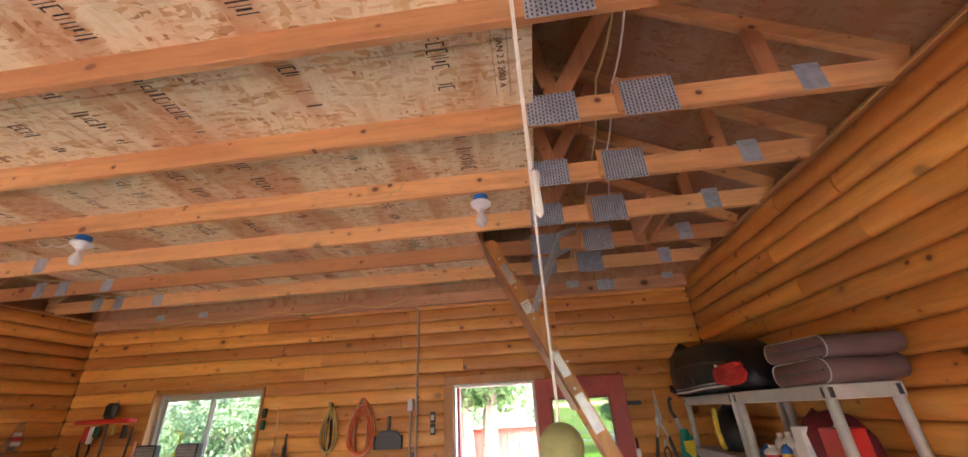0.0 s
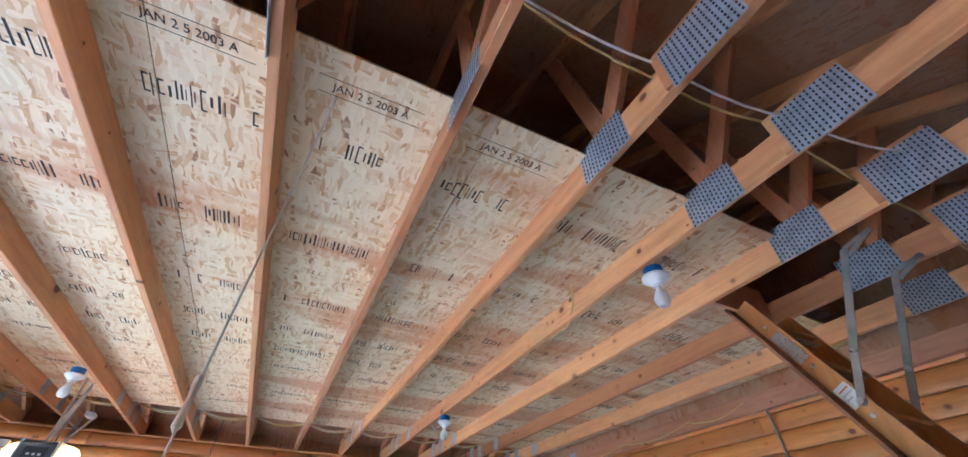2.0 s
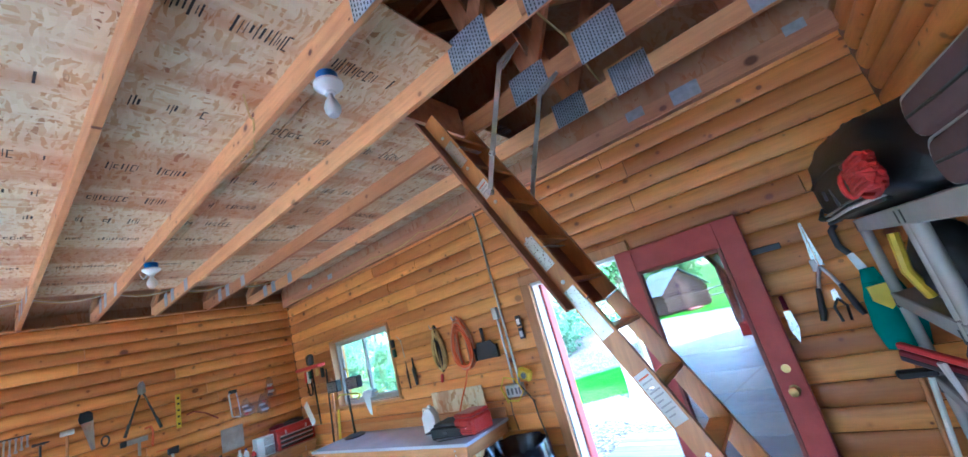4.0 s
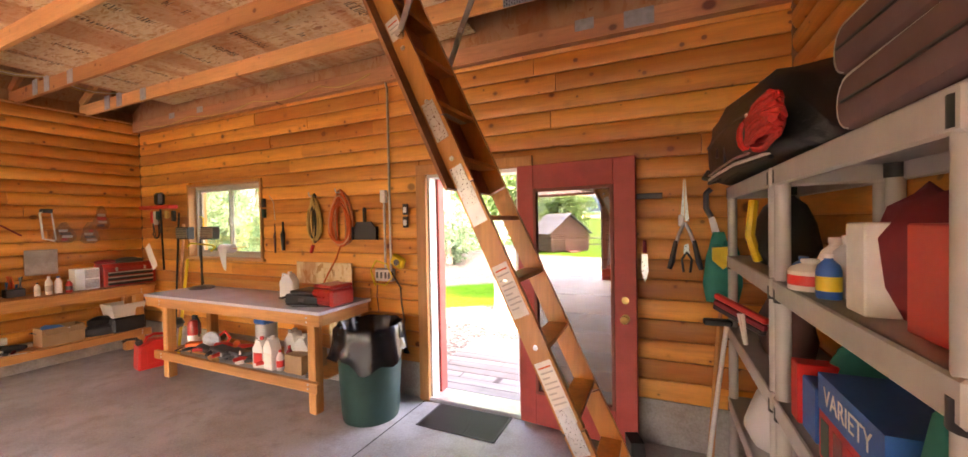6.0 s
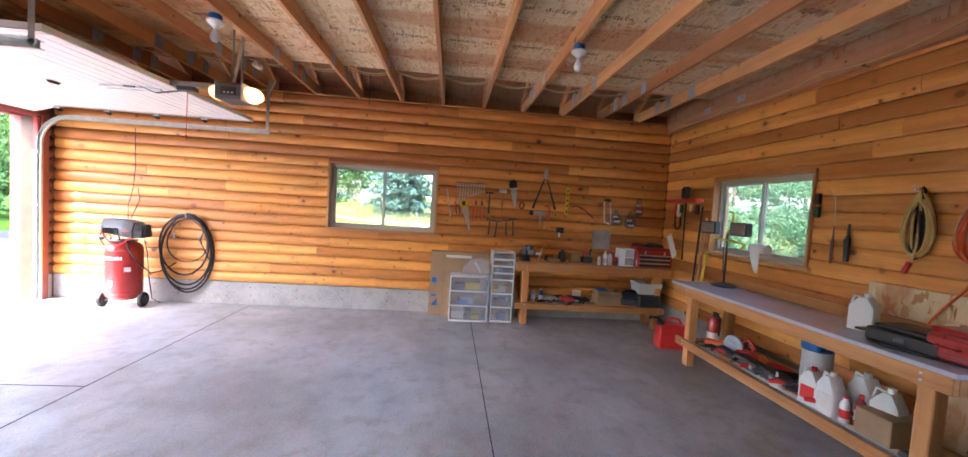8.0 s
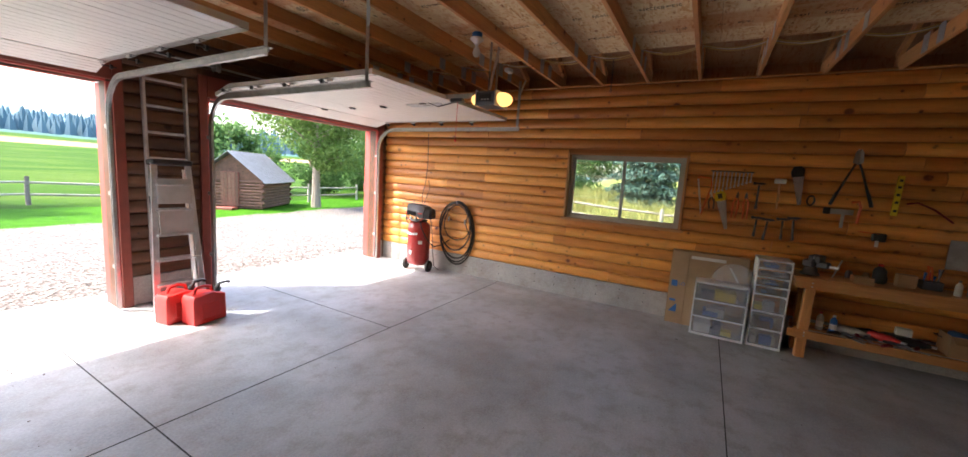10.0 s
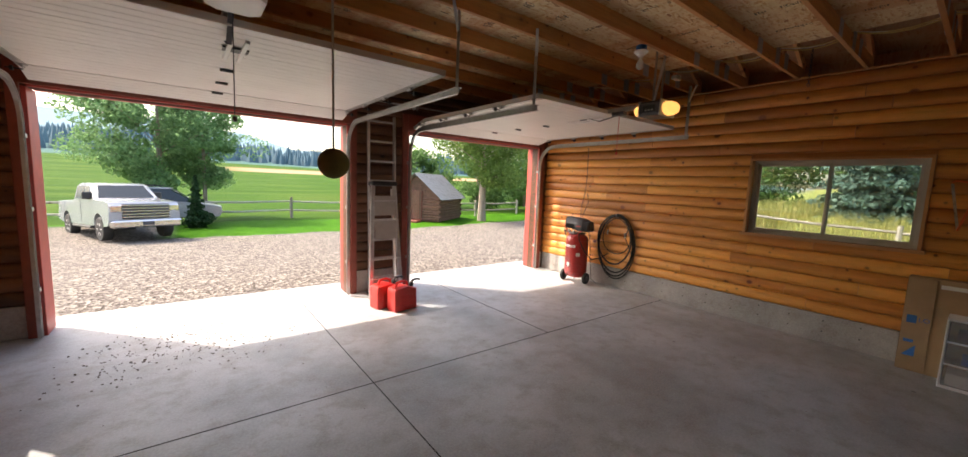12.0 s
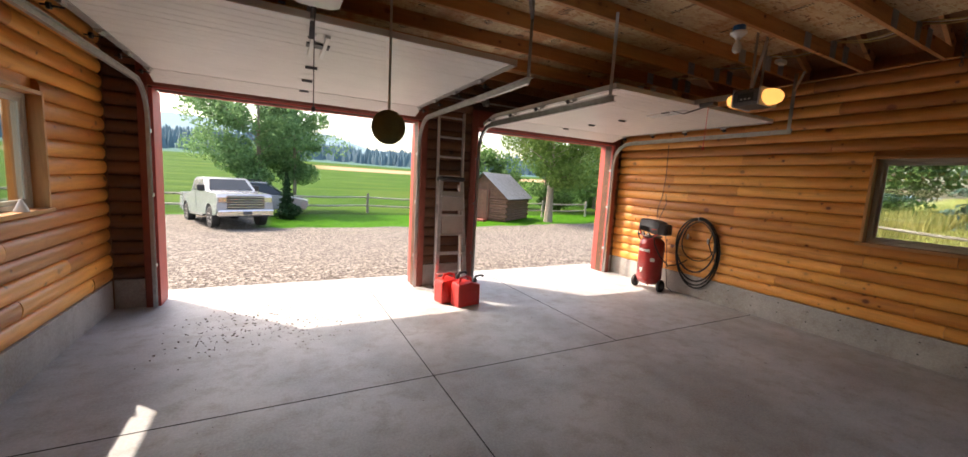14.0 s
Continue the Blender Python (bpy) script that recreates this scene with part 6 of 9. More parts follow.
part("motor_shroud", G().ring([[(y * k + 0.02, x, 0.95 + dz + z * k) for y, z in sec] for x, k, dz in ((-0.19, 0.80, 0.07), (-0.18, 0.92, 0.055), (0.05, 1.05, 0.02), (0.06, 1.10, 0.01), (0.17, 1.05, -0.01), (0.175, 0.95, 0.0), (0.26, 0.80, 0.0), (0.265, 0.5, 0.04))]), M_dgrey, ac, "dark grey moulded pump shroud")
for k in range(7):
    part("vent_slot", G().box(0.155, 0.178, -0.15 + 0.026 * k, -0.138 + 0.026 * k, 1.00, 1.075, 0.002), M_black, ac)
part("shroud_stripe", G().box(0.16, 0.182, 0.07, 0.15, 1.03, 1.045, 0.002), M_redplastic, ac)
part("pump_head", G().box(-0.03, 0.10, 0.225, 0.29, 0.98, 1.13, 0.012), M_black, ac, "black finned pump head")
for k in range(5):
    part("fin", G().box(-0.04, 0.11, 0.222, 0.30, 0.99 + 0.028 * k, 0.999 + 0.028 * k, 0.002), M_black, ac)
part("manifold", G().tube([(0.10, 0.04, 0.91), (0.17, 0.03, 0.915), (0.18, -0.05, 0.92), (0.17, -0.14, 0.93)], 0.016, 8), M_galv, ac, "steel pipe manifold")
for yy, zz in ((-0.06, 0.955), (0.03, 0.95)):
    gq = part("pressure_gauge", G().lathe([(0, 0.185), (0.026, 0.185), (0.029, 0.19), (0.029, 0.205), (0.024, 0.208), (0, 0.208)], (0, yy, zz), 18, "x"), M_black, ac, "black-rimmed gauge")
    part("gauge_face", G().lathe([(0, 0.2085), (0.021, 0.2085), (0.0, 0.2095)], (0, yy, zz), 16, "x"), M_paper, gq)
part("regulator_knob", G().lathe([(0, 0.18), (0.02, 0.182), (0.022, 0.215), (0, 0.22)], (0, -0.13, 0.94), 12, "x"), M_black, ac)
part("air_line", G().tube([(0.12, -0.16, 1.02), (0.20, -0.19, 1.06), (0.23, -0.13, 1.04), (0.235, -0.08, 0.94), (0.22, -0.02, 0.88), (0.225, 0.05, 0.86), (0.21, 0.12, 0.90), (0.16, 0.17, 0.97)], 0.008, 7), M_redplastic, ac, "red hose loop")
part("handle", G().tube([(-0.06, -0.17, 0.80), (-0.04, -0.235, 0.93), (0.02, -0.255, 1.00), (0.09, -0.235, 0.93), (0.08, -0.175, 0.82)], 0.009, 8), M_black, ac)
part("outlet_hose", G().tube([(0.15, 0.10, 0.93), (0.22, 0.17, 0.80), (0.20, 0.27, 0.62), (0.10, 0.36, 0.48), (-0.06, 0.44, 0.50), (-0.22, 0.50, 0.58)], 0.009, 8), M_rubber, ac, "black outlet hose")
part("power_lead", G().tube([(-0.02, 0.20, 0.97), (0.0, 0.26, 0.75), (-0.03, 0.27, 0.40), (-0.05, 0.30, 0.10), (-0.16, 0.34, 0.012)], 0.006, 6), M_black, ac)


def coil(cx, cy, cz, ry, rz, n, axis, r, mat, name, parent, jitter, label="", seed=1, turn=5.0):
    q = random.Random(seed)
    for k in range(n):
        a0 = q.uniform(-jitter, jitter)
        a1 = q.uniform(-jitter, jitter)
        pts = []
        for i in range(23):
            t = math.tau * i / 22
            u, w = (ry + a0) * math.cos(t), (rz + a1) * math.sin(t) + (a1 * 0.5)
            dep = 0.012 + 0.011 * (k % 4) + 0.006 * math.sin(3 * t + k)
            pts.append((dep, cy + u, cz + w) if axis == "x" else (cx + u, cy - dep, cz + w))
        part(name, G().tube(pts, r, 6), mat, parent, label)


hs = thing("air_hose", "black air hose coiled on the log wall beside the compressor", "hose")
def hose_turn(cy, top, ry, drop, r, dep, squash, name, label):
    """One hanging turn: round shoulders at the top, a heavier sag below."""
    pts = []
    for i in range(29):
        t = math.tau * i / 28
        u = math.sin(t) * ry * (1.0 + squash * math.cos(t))
        w = top - drop * (0.5 - 0.5 * math.cos(t)) ** 0.9
        pts.append((dep + 0.008 * math.sin(2 * t + ry * 9), cy + u, w))
    part(name, G().tube(pts, r, 7), M_rubber, hs, label)


for k, (cy, top, ry, drop) in enumerate(((1.80, 1.285, 0.355, 1.13), (1.79, 1.27, 0.345, 1.07), (1.80, 1.26, 0.335, 0.99), (1.78, 1.275, 0.33, 0.86))):
    hose_turn(cy, top, ry, drop, 0.013, 0.03 + 0.016 * k, 0.05 - 0.03 * (k % 3), "hose_loop", "thick black hose loop")
for k, (cy, top, ry, drop) in enumerate(((1.80, 1.22, 0.27, 0.62),)):
    hose_turn(cy, top, ry, drop, 0.008, 0.05 + 0.02 * k, -0.1, "inner_loop", "thin black hose loop")
part("loose_end", G().tube([(0.06, 2.02, 1.05), (0.08, 2.0, 0.9), (0.07, 2.08, 0.72), (0.05, 2.13, 0.62)], 0.008, 7), M_rubber, hs)
part("loose_end", G().tube([(0.06, 1.57, 0.98), (0.07, 1.62, 1.12), (0.06, 1.72, 1.2)], 0.008, 7), M_rubber, hs)
part("coupler", G().cyl((0.05, 1.62, 0.92), (0.05, 1.63, 1.0), 0.013, seg=8), M_steel, hs, "steel coupler")
part("coupler", G().cyl((0.085, 1.99, 0.90), (0.085, 1.985, 0.98), 0.015, seg=8), M_steel, hs, "steel coupler")
part("hook", G().tube([(0.0, 1.80, 1.24), (0.09, 1.80, 1.24), (0.10, 1.80, 1.29)], 0.008, 6), M_steel, hs)
dc = solid("drop_line", G().tube([(0.035, 1.07, 2.45), (0.03, 1.08, 1.9), (0.04, 1.06, 1.6), (0.07, 1.02, 1.35), (0.1, 1.05, 1.15)], 0.006, 6), M_brown, "thin brown cord hanging above the compressor", "cord")
solid("drop_line", G().tube([(0.035, 1.12, 1.62), (0.05, 1.16, 1.45), (0.05, 1.10, 1.30), (0.09, 1.08, 1.18)], 0.006, 6), M_brown, "brown cord tied in a bunch above the compressor", "cord")

# east window things
sg = thing("stained_glass_panel", "framed glass panel with a yellow flower leaning in the window", "decorative glass panel", T(LX + 0.035, 2.45, 1.262, -90, -8) )
part("frame", G().box(-0.13, -0.115, -0.008, 0.008, 0, 0.46, 0.003).box(0.115, 0.13, -0.008, 0.008, 0, 0.46, 0.003).box(-0.115, 0.115, -0.008, 0.008, 0, 0.015, 0.003).box(-0.115, 0.115, -0.008, 0.008, 0.445, 0.46, 0.003), M_brown, sg, "dark wooden frame")
part("pane", G().box(-0.115, 0.115, -0.001, 0.001, 0.015, 0.445), M_glass, sg, angle=0)
for k, (u, z, a) in enumerate(((0.0, 0.32, 0), (-0.04, 0.30, 40), (0.04, 0.31, -40), (0.0, 0.25, 180), (-0.03, 0.27, 120), (0.035, 0.27, 240))):
    g = G().prism([(0, 0), (0.022, 0.03), (0.018, 0.07), (0, 0.10), (-0.018, 0.07), (-0.022, 0.03)], -0.004, 0.004).moved(T(u, 0, z) @ pose(0, 0, 0, 0, -a, 0))
    part("petal", g, M_yellow, sg, "yellow glass petal", angle=0)
for u, a in ((-0.03, 35), (0.04, -30)):
    part("leaf", G().prism([(0, 0), (0.02, 0.06), (0.0, 0.16), (-0.02, 0.06)], -0.004, 0.004).moved(T(u, 0, 0.05) @ pose(0, 0, 0, 0, a, 0)), M_green, sg, "green glass leaf", angle=0)
part("stem", G().box(-0.004, 0.004, -0.004, 0.004, 0.02, 0.27), M_green, sg, angle=0)
solid("paper_cone", G().lathe([(0.04, 0), (0.042, 0.004), (0.006, 0.09), (0, 0.092)], (LX + 0.0, 1.62, 1.256), 14), M_whitep, "small white cone on the window sill", "ornament")


# ---- workbenches ----
def bench(name, label, m, L, D, H, legs, mats, top_mat, shelf_z):
    """Local x along the front, local y to the wall."""
    b = thing(name, label, "workbench", m)
    MX, MZ, MY = mats
    part("worktop", G().box(0, L, 0.0, D, H - 0.03, H, 0.004), top_mat, b)
    part("apron", G().box(0.02, L - 0.02, 0.012, 0.05, H - 0.13, H - 0.031, 0.004), MX, b, "fir apron board")
    for x in (0.02, L - 0.058):
        part("end_apron", G().box(x, x + 0.038, 0.052, D - 0.02, H - 0.13, H - 0.031, 0.004), MY, b)
    for x in legs:
        for y in (0.055, D - 0.14):
            part("leg", G().box(x, x + 0.09, y, y + 0.09, 0.0, H - 0.031, 0.006), MZ, b, "fir post leg")
    part("shelf", G().box(legs[0] - 0.02, legs[-1] + 0.11, 0.16, D - 0.15, shelf_z, shelf_z + 0.018, 0.002), MX, b, "plywood lower shelf")
    part("shelf_rail", G().box(legs[0] - 0.10, legs[-1] + 0.15, 0.014, 0.052, shelf_z - 0.07, shelf_z + 0.02, 0.004), MX, b, "fir shelf rail")
    part("back_rail", G().box(legs[0] - 0.02, legs[-1] + 0.11, D - 0.048, D - 0.012, shelf_z - 0.07, shelf_z + 0.02, 0.004), MX, b)
    for x in legs:
        for z in (shelf_z - 0.035, shelf_z + 0.0, H - 0.06, H - 0.10):
            part("bolt", G().lathe([(0, 0.004), (0.008, 0.006), (0.009, 0.013), (0, 0.014)], (x + 0.045, 0, z), 8, "y"), M_steel, b)
    return b


B1X, B1Y = 0.50, 6.50
bench("workbench", "fir workbench with a lower shelf under the hanging tools", T(B1X, B1Y, 0, 90), 2.34, 0.47, 0.91, (0.12, 2.12), (M_benchy, M_benchz, M_benchx), M_benchy, 0.30)
bench("workbench", "long fir workbench with a grey laminate top below the window", T(1.50, 8.23, 0), 2.66, 0.65, 0.92, (0.24, 2.45), (M_benchx, M_benchz, M_benchy), M_laminate, 0.28)
solid("backsplash", G().box(1.50, 4.16, 8.865, 8.885, 0.921, 1.02, 0.004), M_benchx, "pine backsplash board behind the long workbench", "board")
solid("osb_offcut", G().box(3.14, 3.92, 8.875, 8.888, 1.03, 1.26, 0.003).moved(Matrix.Identity(4)), M_osb, "strand board offcut leaning behind the long workbench", "board")
solid("osb_offcut", G().box(3.72, 4.12, 8.76, 8.775, 0.30, 0.86, 0.003), M_osb, "strand board panel at the end of the long workbench", "board")

# drawers and cardboard
def drawer_tower(name, label, m, W, D, tiers):
    t = thing(name, label, "plastic drawers", m)
    H = sum(tiers) + 0.03
    part("frame", G().box(0, 0.016, 0, D, 0, H, 0.004).box(W - 0.016, W, 0, D, 0, H, 0.004).box(0.016, W - 0.016, 0, D, H - 0.02, H, 0.004).box(0.016, W - 0.016, 0.0, D, 0, 0.018, 0.004), M_whitep, t, "white plastic frame")
    z = 0.02
    r = random.Random(int(W * 1000))
    for h in tiers[::-1]:
        part("divider", G().box(0.016, W - 0.016, -0.004, 0.012, z - 0.006, z + 0.010, 0.002), M_whitep, t)
        d = part("drawer", G().box(0.02, W - 0.02, -0.012, 0.0, z + 0.012, z + h - 0.012, 0.004).box(0.02, 0.024, 0.0, D - 0.02, z + 0.012, z + h - 0.03).box(W - 0.024, W - 0.02, 0.0, D - 0.02, z + 0.012, z + h - 0.03).box(0.024, W - 0.024, 0.0, D - 0.02, z + 0.012, z + 0.016), M_frost, t, "cloudy clear drawer")
        part("handle", G().box(W / 2 - min(0.08, W * 0.22), W / 2 + min(0.08, W * 0.22), -0.026, -0.012, z + h - 0.04, z + h - 0.024, 0.004), M_frost, d)
        for k in range(r.randint(2, 4)):
            x0 = r.uniform(0.03, W * 0.55)
            w = r.uniform(0.05, W * 0.4)
            part("stored_item", G().box(x0, min(x0 + w, W - 0.03), r.uniform(0.012, 0.04), r.uniform(0.10, D - 0.05), z + 0.017, z + 0.017 + r.uniform(0.3, 0.75) * (h - 0.05), 0.006), r.choice((M_dgrey, M_blue, M_paper, M_dgrey, M_yellow, M_grey)), d)
        z += h
    return t


drawer_tower("drawer_tower", "wide three-drawer clear plastic tower with white frame beside the bench", T(0.44, 5.58, 0, 90), 0.56, 0.37, (0.21, 0.21, 0.21))
drawer_tower("drawer_tower", "tall seven-drawer clear plastic tower full of small goods", T(0.41, 6.17, 0, 90), 0.33, 0.34, (0.10, 0.10, 0.10, 0.10, 0.20, 0.20, 0.20))
cb = thing("cardboard_box", "flattened cardboard carton leaning on the curb behind the drawers", "cardboard box", T(0.06, 5.28, 0, 90, 0, 0))
part("panel", G().box(0, 0.84, -0.12, 0.0, 0.0, 0.97, 0.006).box(0.0, 0.20, -0.14, -0.12, 0.02, 0.96, 0.004), M_card, cb, "worn brown card")
part("tape", G().box(0.22, 0.60, -0.1215, -0.12, 0.88, 0.92), M_paper, cb, angle=0)
for z0, z1 in ((0.50, 0.58), (0.30, 0.33)):
    part("printed_bar", G().box(0.03, 0.10, -0.1412, -0.14, z0, z1), M_blue, cb, angle=0)
part("printed_wedge", G().prism([(0.03, 0.16), (0.12, 0.16), (0.12, 0.28)], -0.1412, -0.14), M_blue, cb, angle=0)
text("printed_word", "LO", 0.06, M_blue, cb, T(0.15, -0.1412, 0.54, 0, 90), "blue printed letters")
solid("clear_fan_sheet", G().prism([(0, 0)] + [(0.24 * math.cos(a), 0.24 * math.sin(a)) for a in (math.pi * k / 12 for k in range(13))], 0.33, 0.335, "x").moved(T(0, 5.98, 0.672)), M_frost, "rounded clear plastic sheet resting on the drawers", "plastic sheet", angle=0)
solid("white_straightedge", G().bar((0.325, 5.92, 0.86), (0.325, 6.02, 0.69), 0.01, 0.02, 0.002), M_whitep, "white plastic strip standing on the drawers", "plastic strip")


# ---- small goods ----
def bottle(name, x, y, z, h, r, body_m, cap_m, label, cat="bottle", handle=False, band=None):
    b = thing(name, label, cat, T(x, y, z))
    part("body", G().lathe([(0, 0), (r * 0.93, 0), (r, h * 0.04), (r, h * 0.62), (r * 0.85, h * 0.74), (r * 0.38, h * 0.86), (r * 0.36, h * 0.92), (0, h * 0.92)], seg=16), body_m, b)
    part("cap", G().lathe([(0, h * 0.9), (r * 0.44, h * 0.9), (r * 0.42, h), (0, h)], seg=12), cap_m, b)
    if band:
        part("label", G().lathe([(r * 1.0, h * 0.18), (r * 1.015, h * 0.18), (r * 1.015, h * 0.5), (r * 1.0, h * 0.5)], seg=16), band, b)
    if handle:
        part("handle", G().tube([(r * 0.3, 0, h * 0.84), (r * 0.95, 0, h * 0.82), (r * 1.05, 0, h * 0.62), (r * 0.9, 0, h * 0.5)], r * 0.13, 7), body_m, b)
    return b


def jug(name, x, y, z, h, w, mat, cap_m, label, rz=0, band=None):
    j = thing(name, label, "jug", T(x, y, z, rz))
    pr = [(-w / 2, 0), (w / 2, 0), (w / 2, h * 0.62), (w * 0.2, h * 0.9), (-w * 0.1, h * 0.9), (-w / 2, h * 0.66)]
    part("body", G().ring([[(u * k, v, q) for u, q in pr] for v, k in ((-w * 0.36, 0.9), (-w * 0.3, 1), (w * 0.3, 1), (w * 0.36, 0.9))]), mat, j)
    part("cap", G().lathe([(0, h * 0.88), (w * 0.14, h * 0.88), (w * 0.14, h), (0, h)], (w * 0.06, 0, 0), 12), cap_m, j)
    part("handle", G().tube([(-w * 0.05, 0, h * 0.88), (-w * 0.42, 0, h * 0.92), (-w * 0.5, 0, h * 0.7)], w * 0.07, 7), mat, j)
    if band:
        part("label", G().box(-w * 0.36, w * 0.4, -w * 0.37, -w * 0.362, h * 0.15, h * 0.5), band, j, angle=0)
    return j


def carton(name, x, y, z, w, d, h, mat, label, rz=0, open_=False, strip=None, cat="box"):
    c = thing(name, label, cat, T(x, y, z, rz))
    g = G()
    t = 0.005
    if open_:
        g.box(0, w, 0, t, 0, h).box(0, w, d - t, d, 0, h).box(0, t, t, d - t, 0, h).box(w - t, w, t, d - t, 0, h).box(t, w - t, t, d - t, 0, t)
    else:
        g.box(0, w, 0, d, 0, h, 0.004)
    part("carton", g, mat, c)
    if open_:
        part("flap", G().bar((w / 2, -0.0, h - 0.01), (w / 2, -d * 0.3, h - 0.06), w * 0.95, 0.004), mat, c, angle=0)
    if strip:
        part("label", G().box(w * 0.12, w * 0.85, -0.0012, 0, h * 0.3, h * 0.75), strip, c, angle=0)
    return c


zt = 0.911
# vise
v = thing("bench_vise", "heavy dark grey vise with a steel bar on the bench end", "vise", T(0.30, 6.66, zt, 60))
part("base", G().lathe([(0, 0), (0.085, 0), (0.09, 0.015), (0.07, 0.035), (0.055, 0.09), (0, 0.09)], seg=16), M_dgrey, v)
part("jaw", G().box(-0.07, 0.03, -0.055, 0.055, 0.09, 0.17, 0.015).box(-0.01, 0.035, -0.08, 0.08, 0.15, 0.225, 0.008), M_dgrey, v, "dark fixed jaw")
part("moving_jaw", G().box(0.05, 0.16, -0.045, 0.045, 0.095, 0.165, 0.012).box(0.05, 0.095, -0.08, 0.08, 0.15, 0.225, 0.008), M_dgrey, v)
part("jaw_plate", G().box(0.036, 0.042, -0.078, 0.078, 0.185, 0.228, 0.002), M_steel, v)
part("screw", G().cyl((0.15, 0, 0.12), (0.24, 0, 0.12), 0.018, seg=10), M_steel, v)
part("handle_bar", G().cyl((0.225, 0.09, 0.20), (0.225, -0.09, 0.03), 0.008, seg=8), M_steel, v)
carton("parts_tray", 0.40, 7.00, zt, 0.16, 0.12, 0.06, M_card, "low cardboard parts tray on the bench", 90, True, cat="tray")
bottle("glass_jar", 0.22, 7.24, zt, 0.20, 0.055, M_dgrey, M_redplastic, "dark jar with a red lid on the bench", "jar")
carton("small_box", 0.30, 7.36, zt, 0.14, 0.10, 0.13, M_card, "small brown carton on the bench", 90)
tc = thing("tool_caddy", "caddy crowded with screwdrivers and small hand tools", "tool caddy", T(0.24, 7.56, zt, 90))
part("tub", G().box(0, 0.15, 0, 0.12, 0, 0.09, 0.008), M_dgrey, tc)
r_ = random.Random(3)
for k in range(9):
    x, y = 0.015 + 0.015 * k, r_.uniform(0.02, 0.1)
    a, b_ = r_.uniform(-0.04, 0.04), r_.uniform(0.13, 0.24)
    part("tool_handle", G().tube([(x, y, 0.085), (x + a * 0.6, y, b_ - 0.03), (x + a, y, b_)], [0.005, 0.010, 0.012], 7), r_.choice((M_yellow, M_redplastic, M_black, M_orange, M_blue, M_benchz)), tc)
bottle("spray_bottle", 0.36, 7.76, zt, 0.15, 0.026, M_whitep, M_black, "small white bottle on the bench", band=M_paper)
bottle("spray_can", 0.34, 7.86, zt, 0.21, 0.032, M_paper, M_white, "pale spray can on the bench", "can", band=M_grey)
bottle("spray_can", 0.33, 7.94, zt, 0.20, 0.033, M_whitep, M_blue, "white spray can with a blue cap", "can")
bottle("glue_bottle", 0.36, 8.02, zt, 0.15, 0.03, M_redplastic, M_white, "red and white glue bottle on the bench", band=M_dgrey)
oc = thing("organiser_cabinet", "white small-parts cabinet with two clear doors", "parts cabinet", T(0.34, 8.08, zt, 90))
part("case", G().box(0, 0.23, 0, 0.16, 0, 0.26, 0.006), M_whitep, oc)
for z in (0.02, 0.14):
    part("drawer", G().box(0.09, 0.22, -0.008, 0.0, z, z + 0.105, 0.003), M_frost, oc, "clear drawer")
tb = thing("tool_chest", "red steel tool chest with three bright drawer trims", "tool chest", T(0.36, 8.34, zt, 90))
part("body", G().box(0, 0.56, 0, 0.26, 0, 0.22, 0.008), M_red, tb)
part("lid", G().ring([[(x, y, z) for y, z in ((0.0, 0.222), (0.26, 0.222), (0.26, 0.25), (0.22, 0.29), (0.04, 0.29), (0.0, 0.25))] for x in (0, 0.56)]), M_red, tb)
for k in range(3):
    d = part("drawer", G().box(0.04, 0.52, -0.012, 0.0, 0.018 + 0.06 * k, 0.068 + 0.06 * k, 0.003), M_black, tb, "black drawer front")
    part("drawer_trim", G().box(0.04, 0.52, -0.02, -0.012, 0.052 + 0.06 * k, 0.068 + 0.06 * k, 0.003), M_steel, d, "bright trim")
for x in (0.13, 0.43):
    part("latch", G().box(x - 0.012, x + 0.012, -0.01, 0.0, 0.195, 0.245, 0.002), M_steel, tb)
solid("red_pouch", G().lathe([(0, 0), (0.07, 0.005), (0.08, 0.03), (0.05, 0.05), (0, 0.055)], (0.2, 8.42, zt + 0.292), 12, sx=1, sy=1.4), M_maroon, "small red pouch on the tool chest", "pouch")
solid("black_tool_pile", G().lathe([(0, 0), (0.09, 0.005), (0.085, 0.04), (0.04, 0.065), (0, 0.07)], (0.22, 8.66, zt + 0.292), 10, sx=1, sy=1.8), M_black, "black cloth tool roll on the tool chest", "tool roll")
# lower shelf, first bench
zs = 0.319
bottle("spray_can", 0.30, 6.82, zs, 0.2, 0.033, M_grey, M_redplastic, "grey spray can on the lower shelf", "can", band=M_paper)
bottle("spray_can", 0.32, 6.93, zs, 0.19, 0.033, M_blue, M_white, "blue spray can on the lower shelf", "can", band=M_paper)


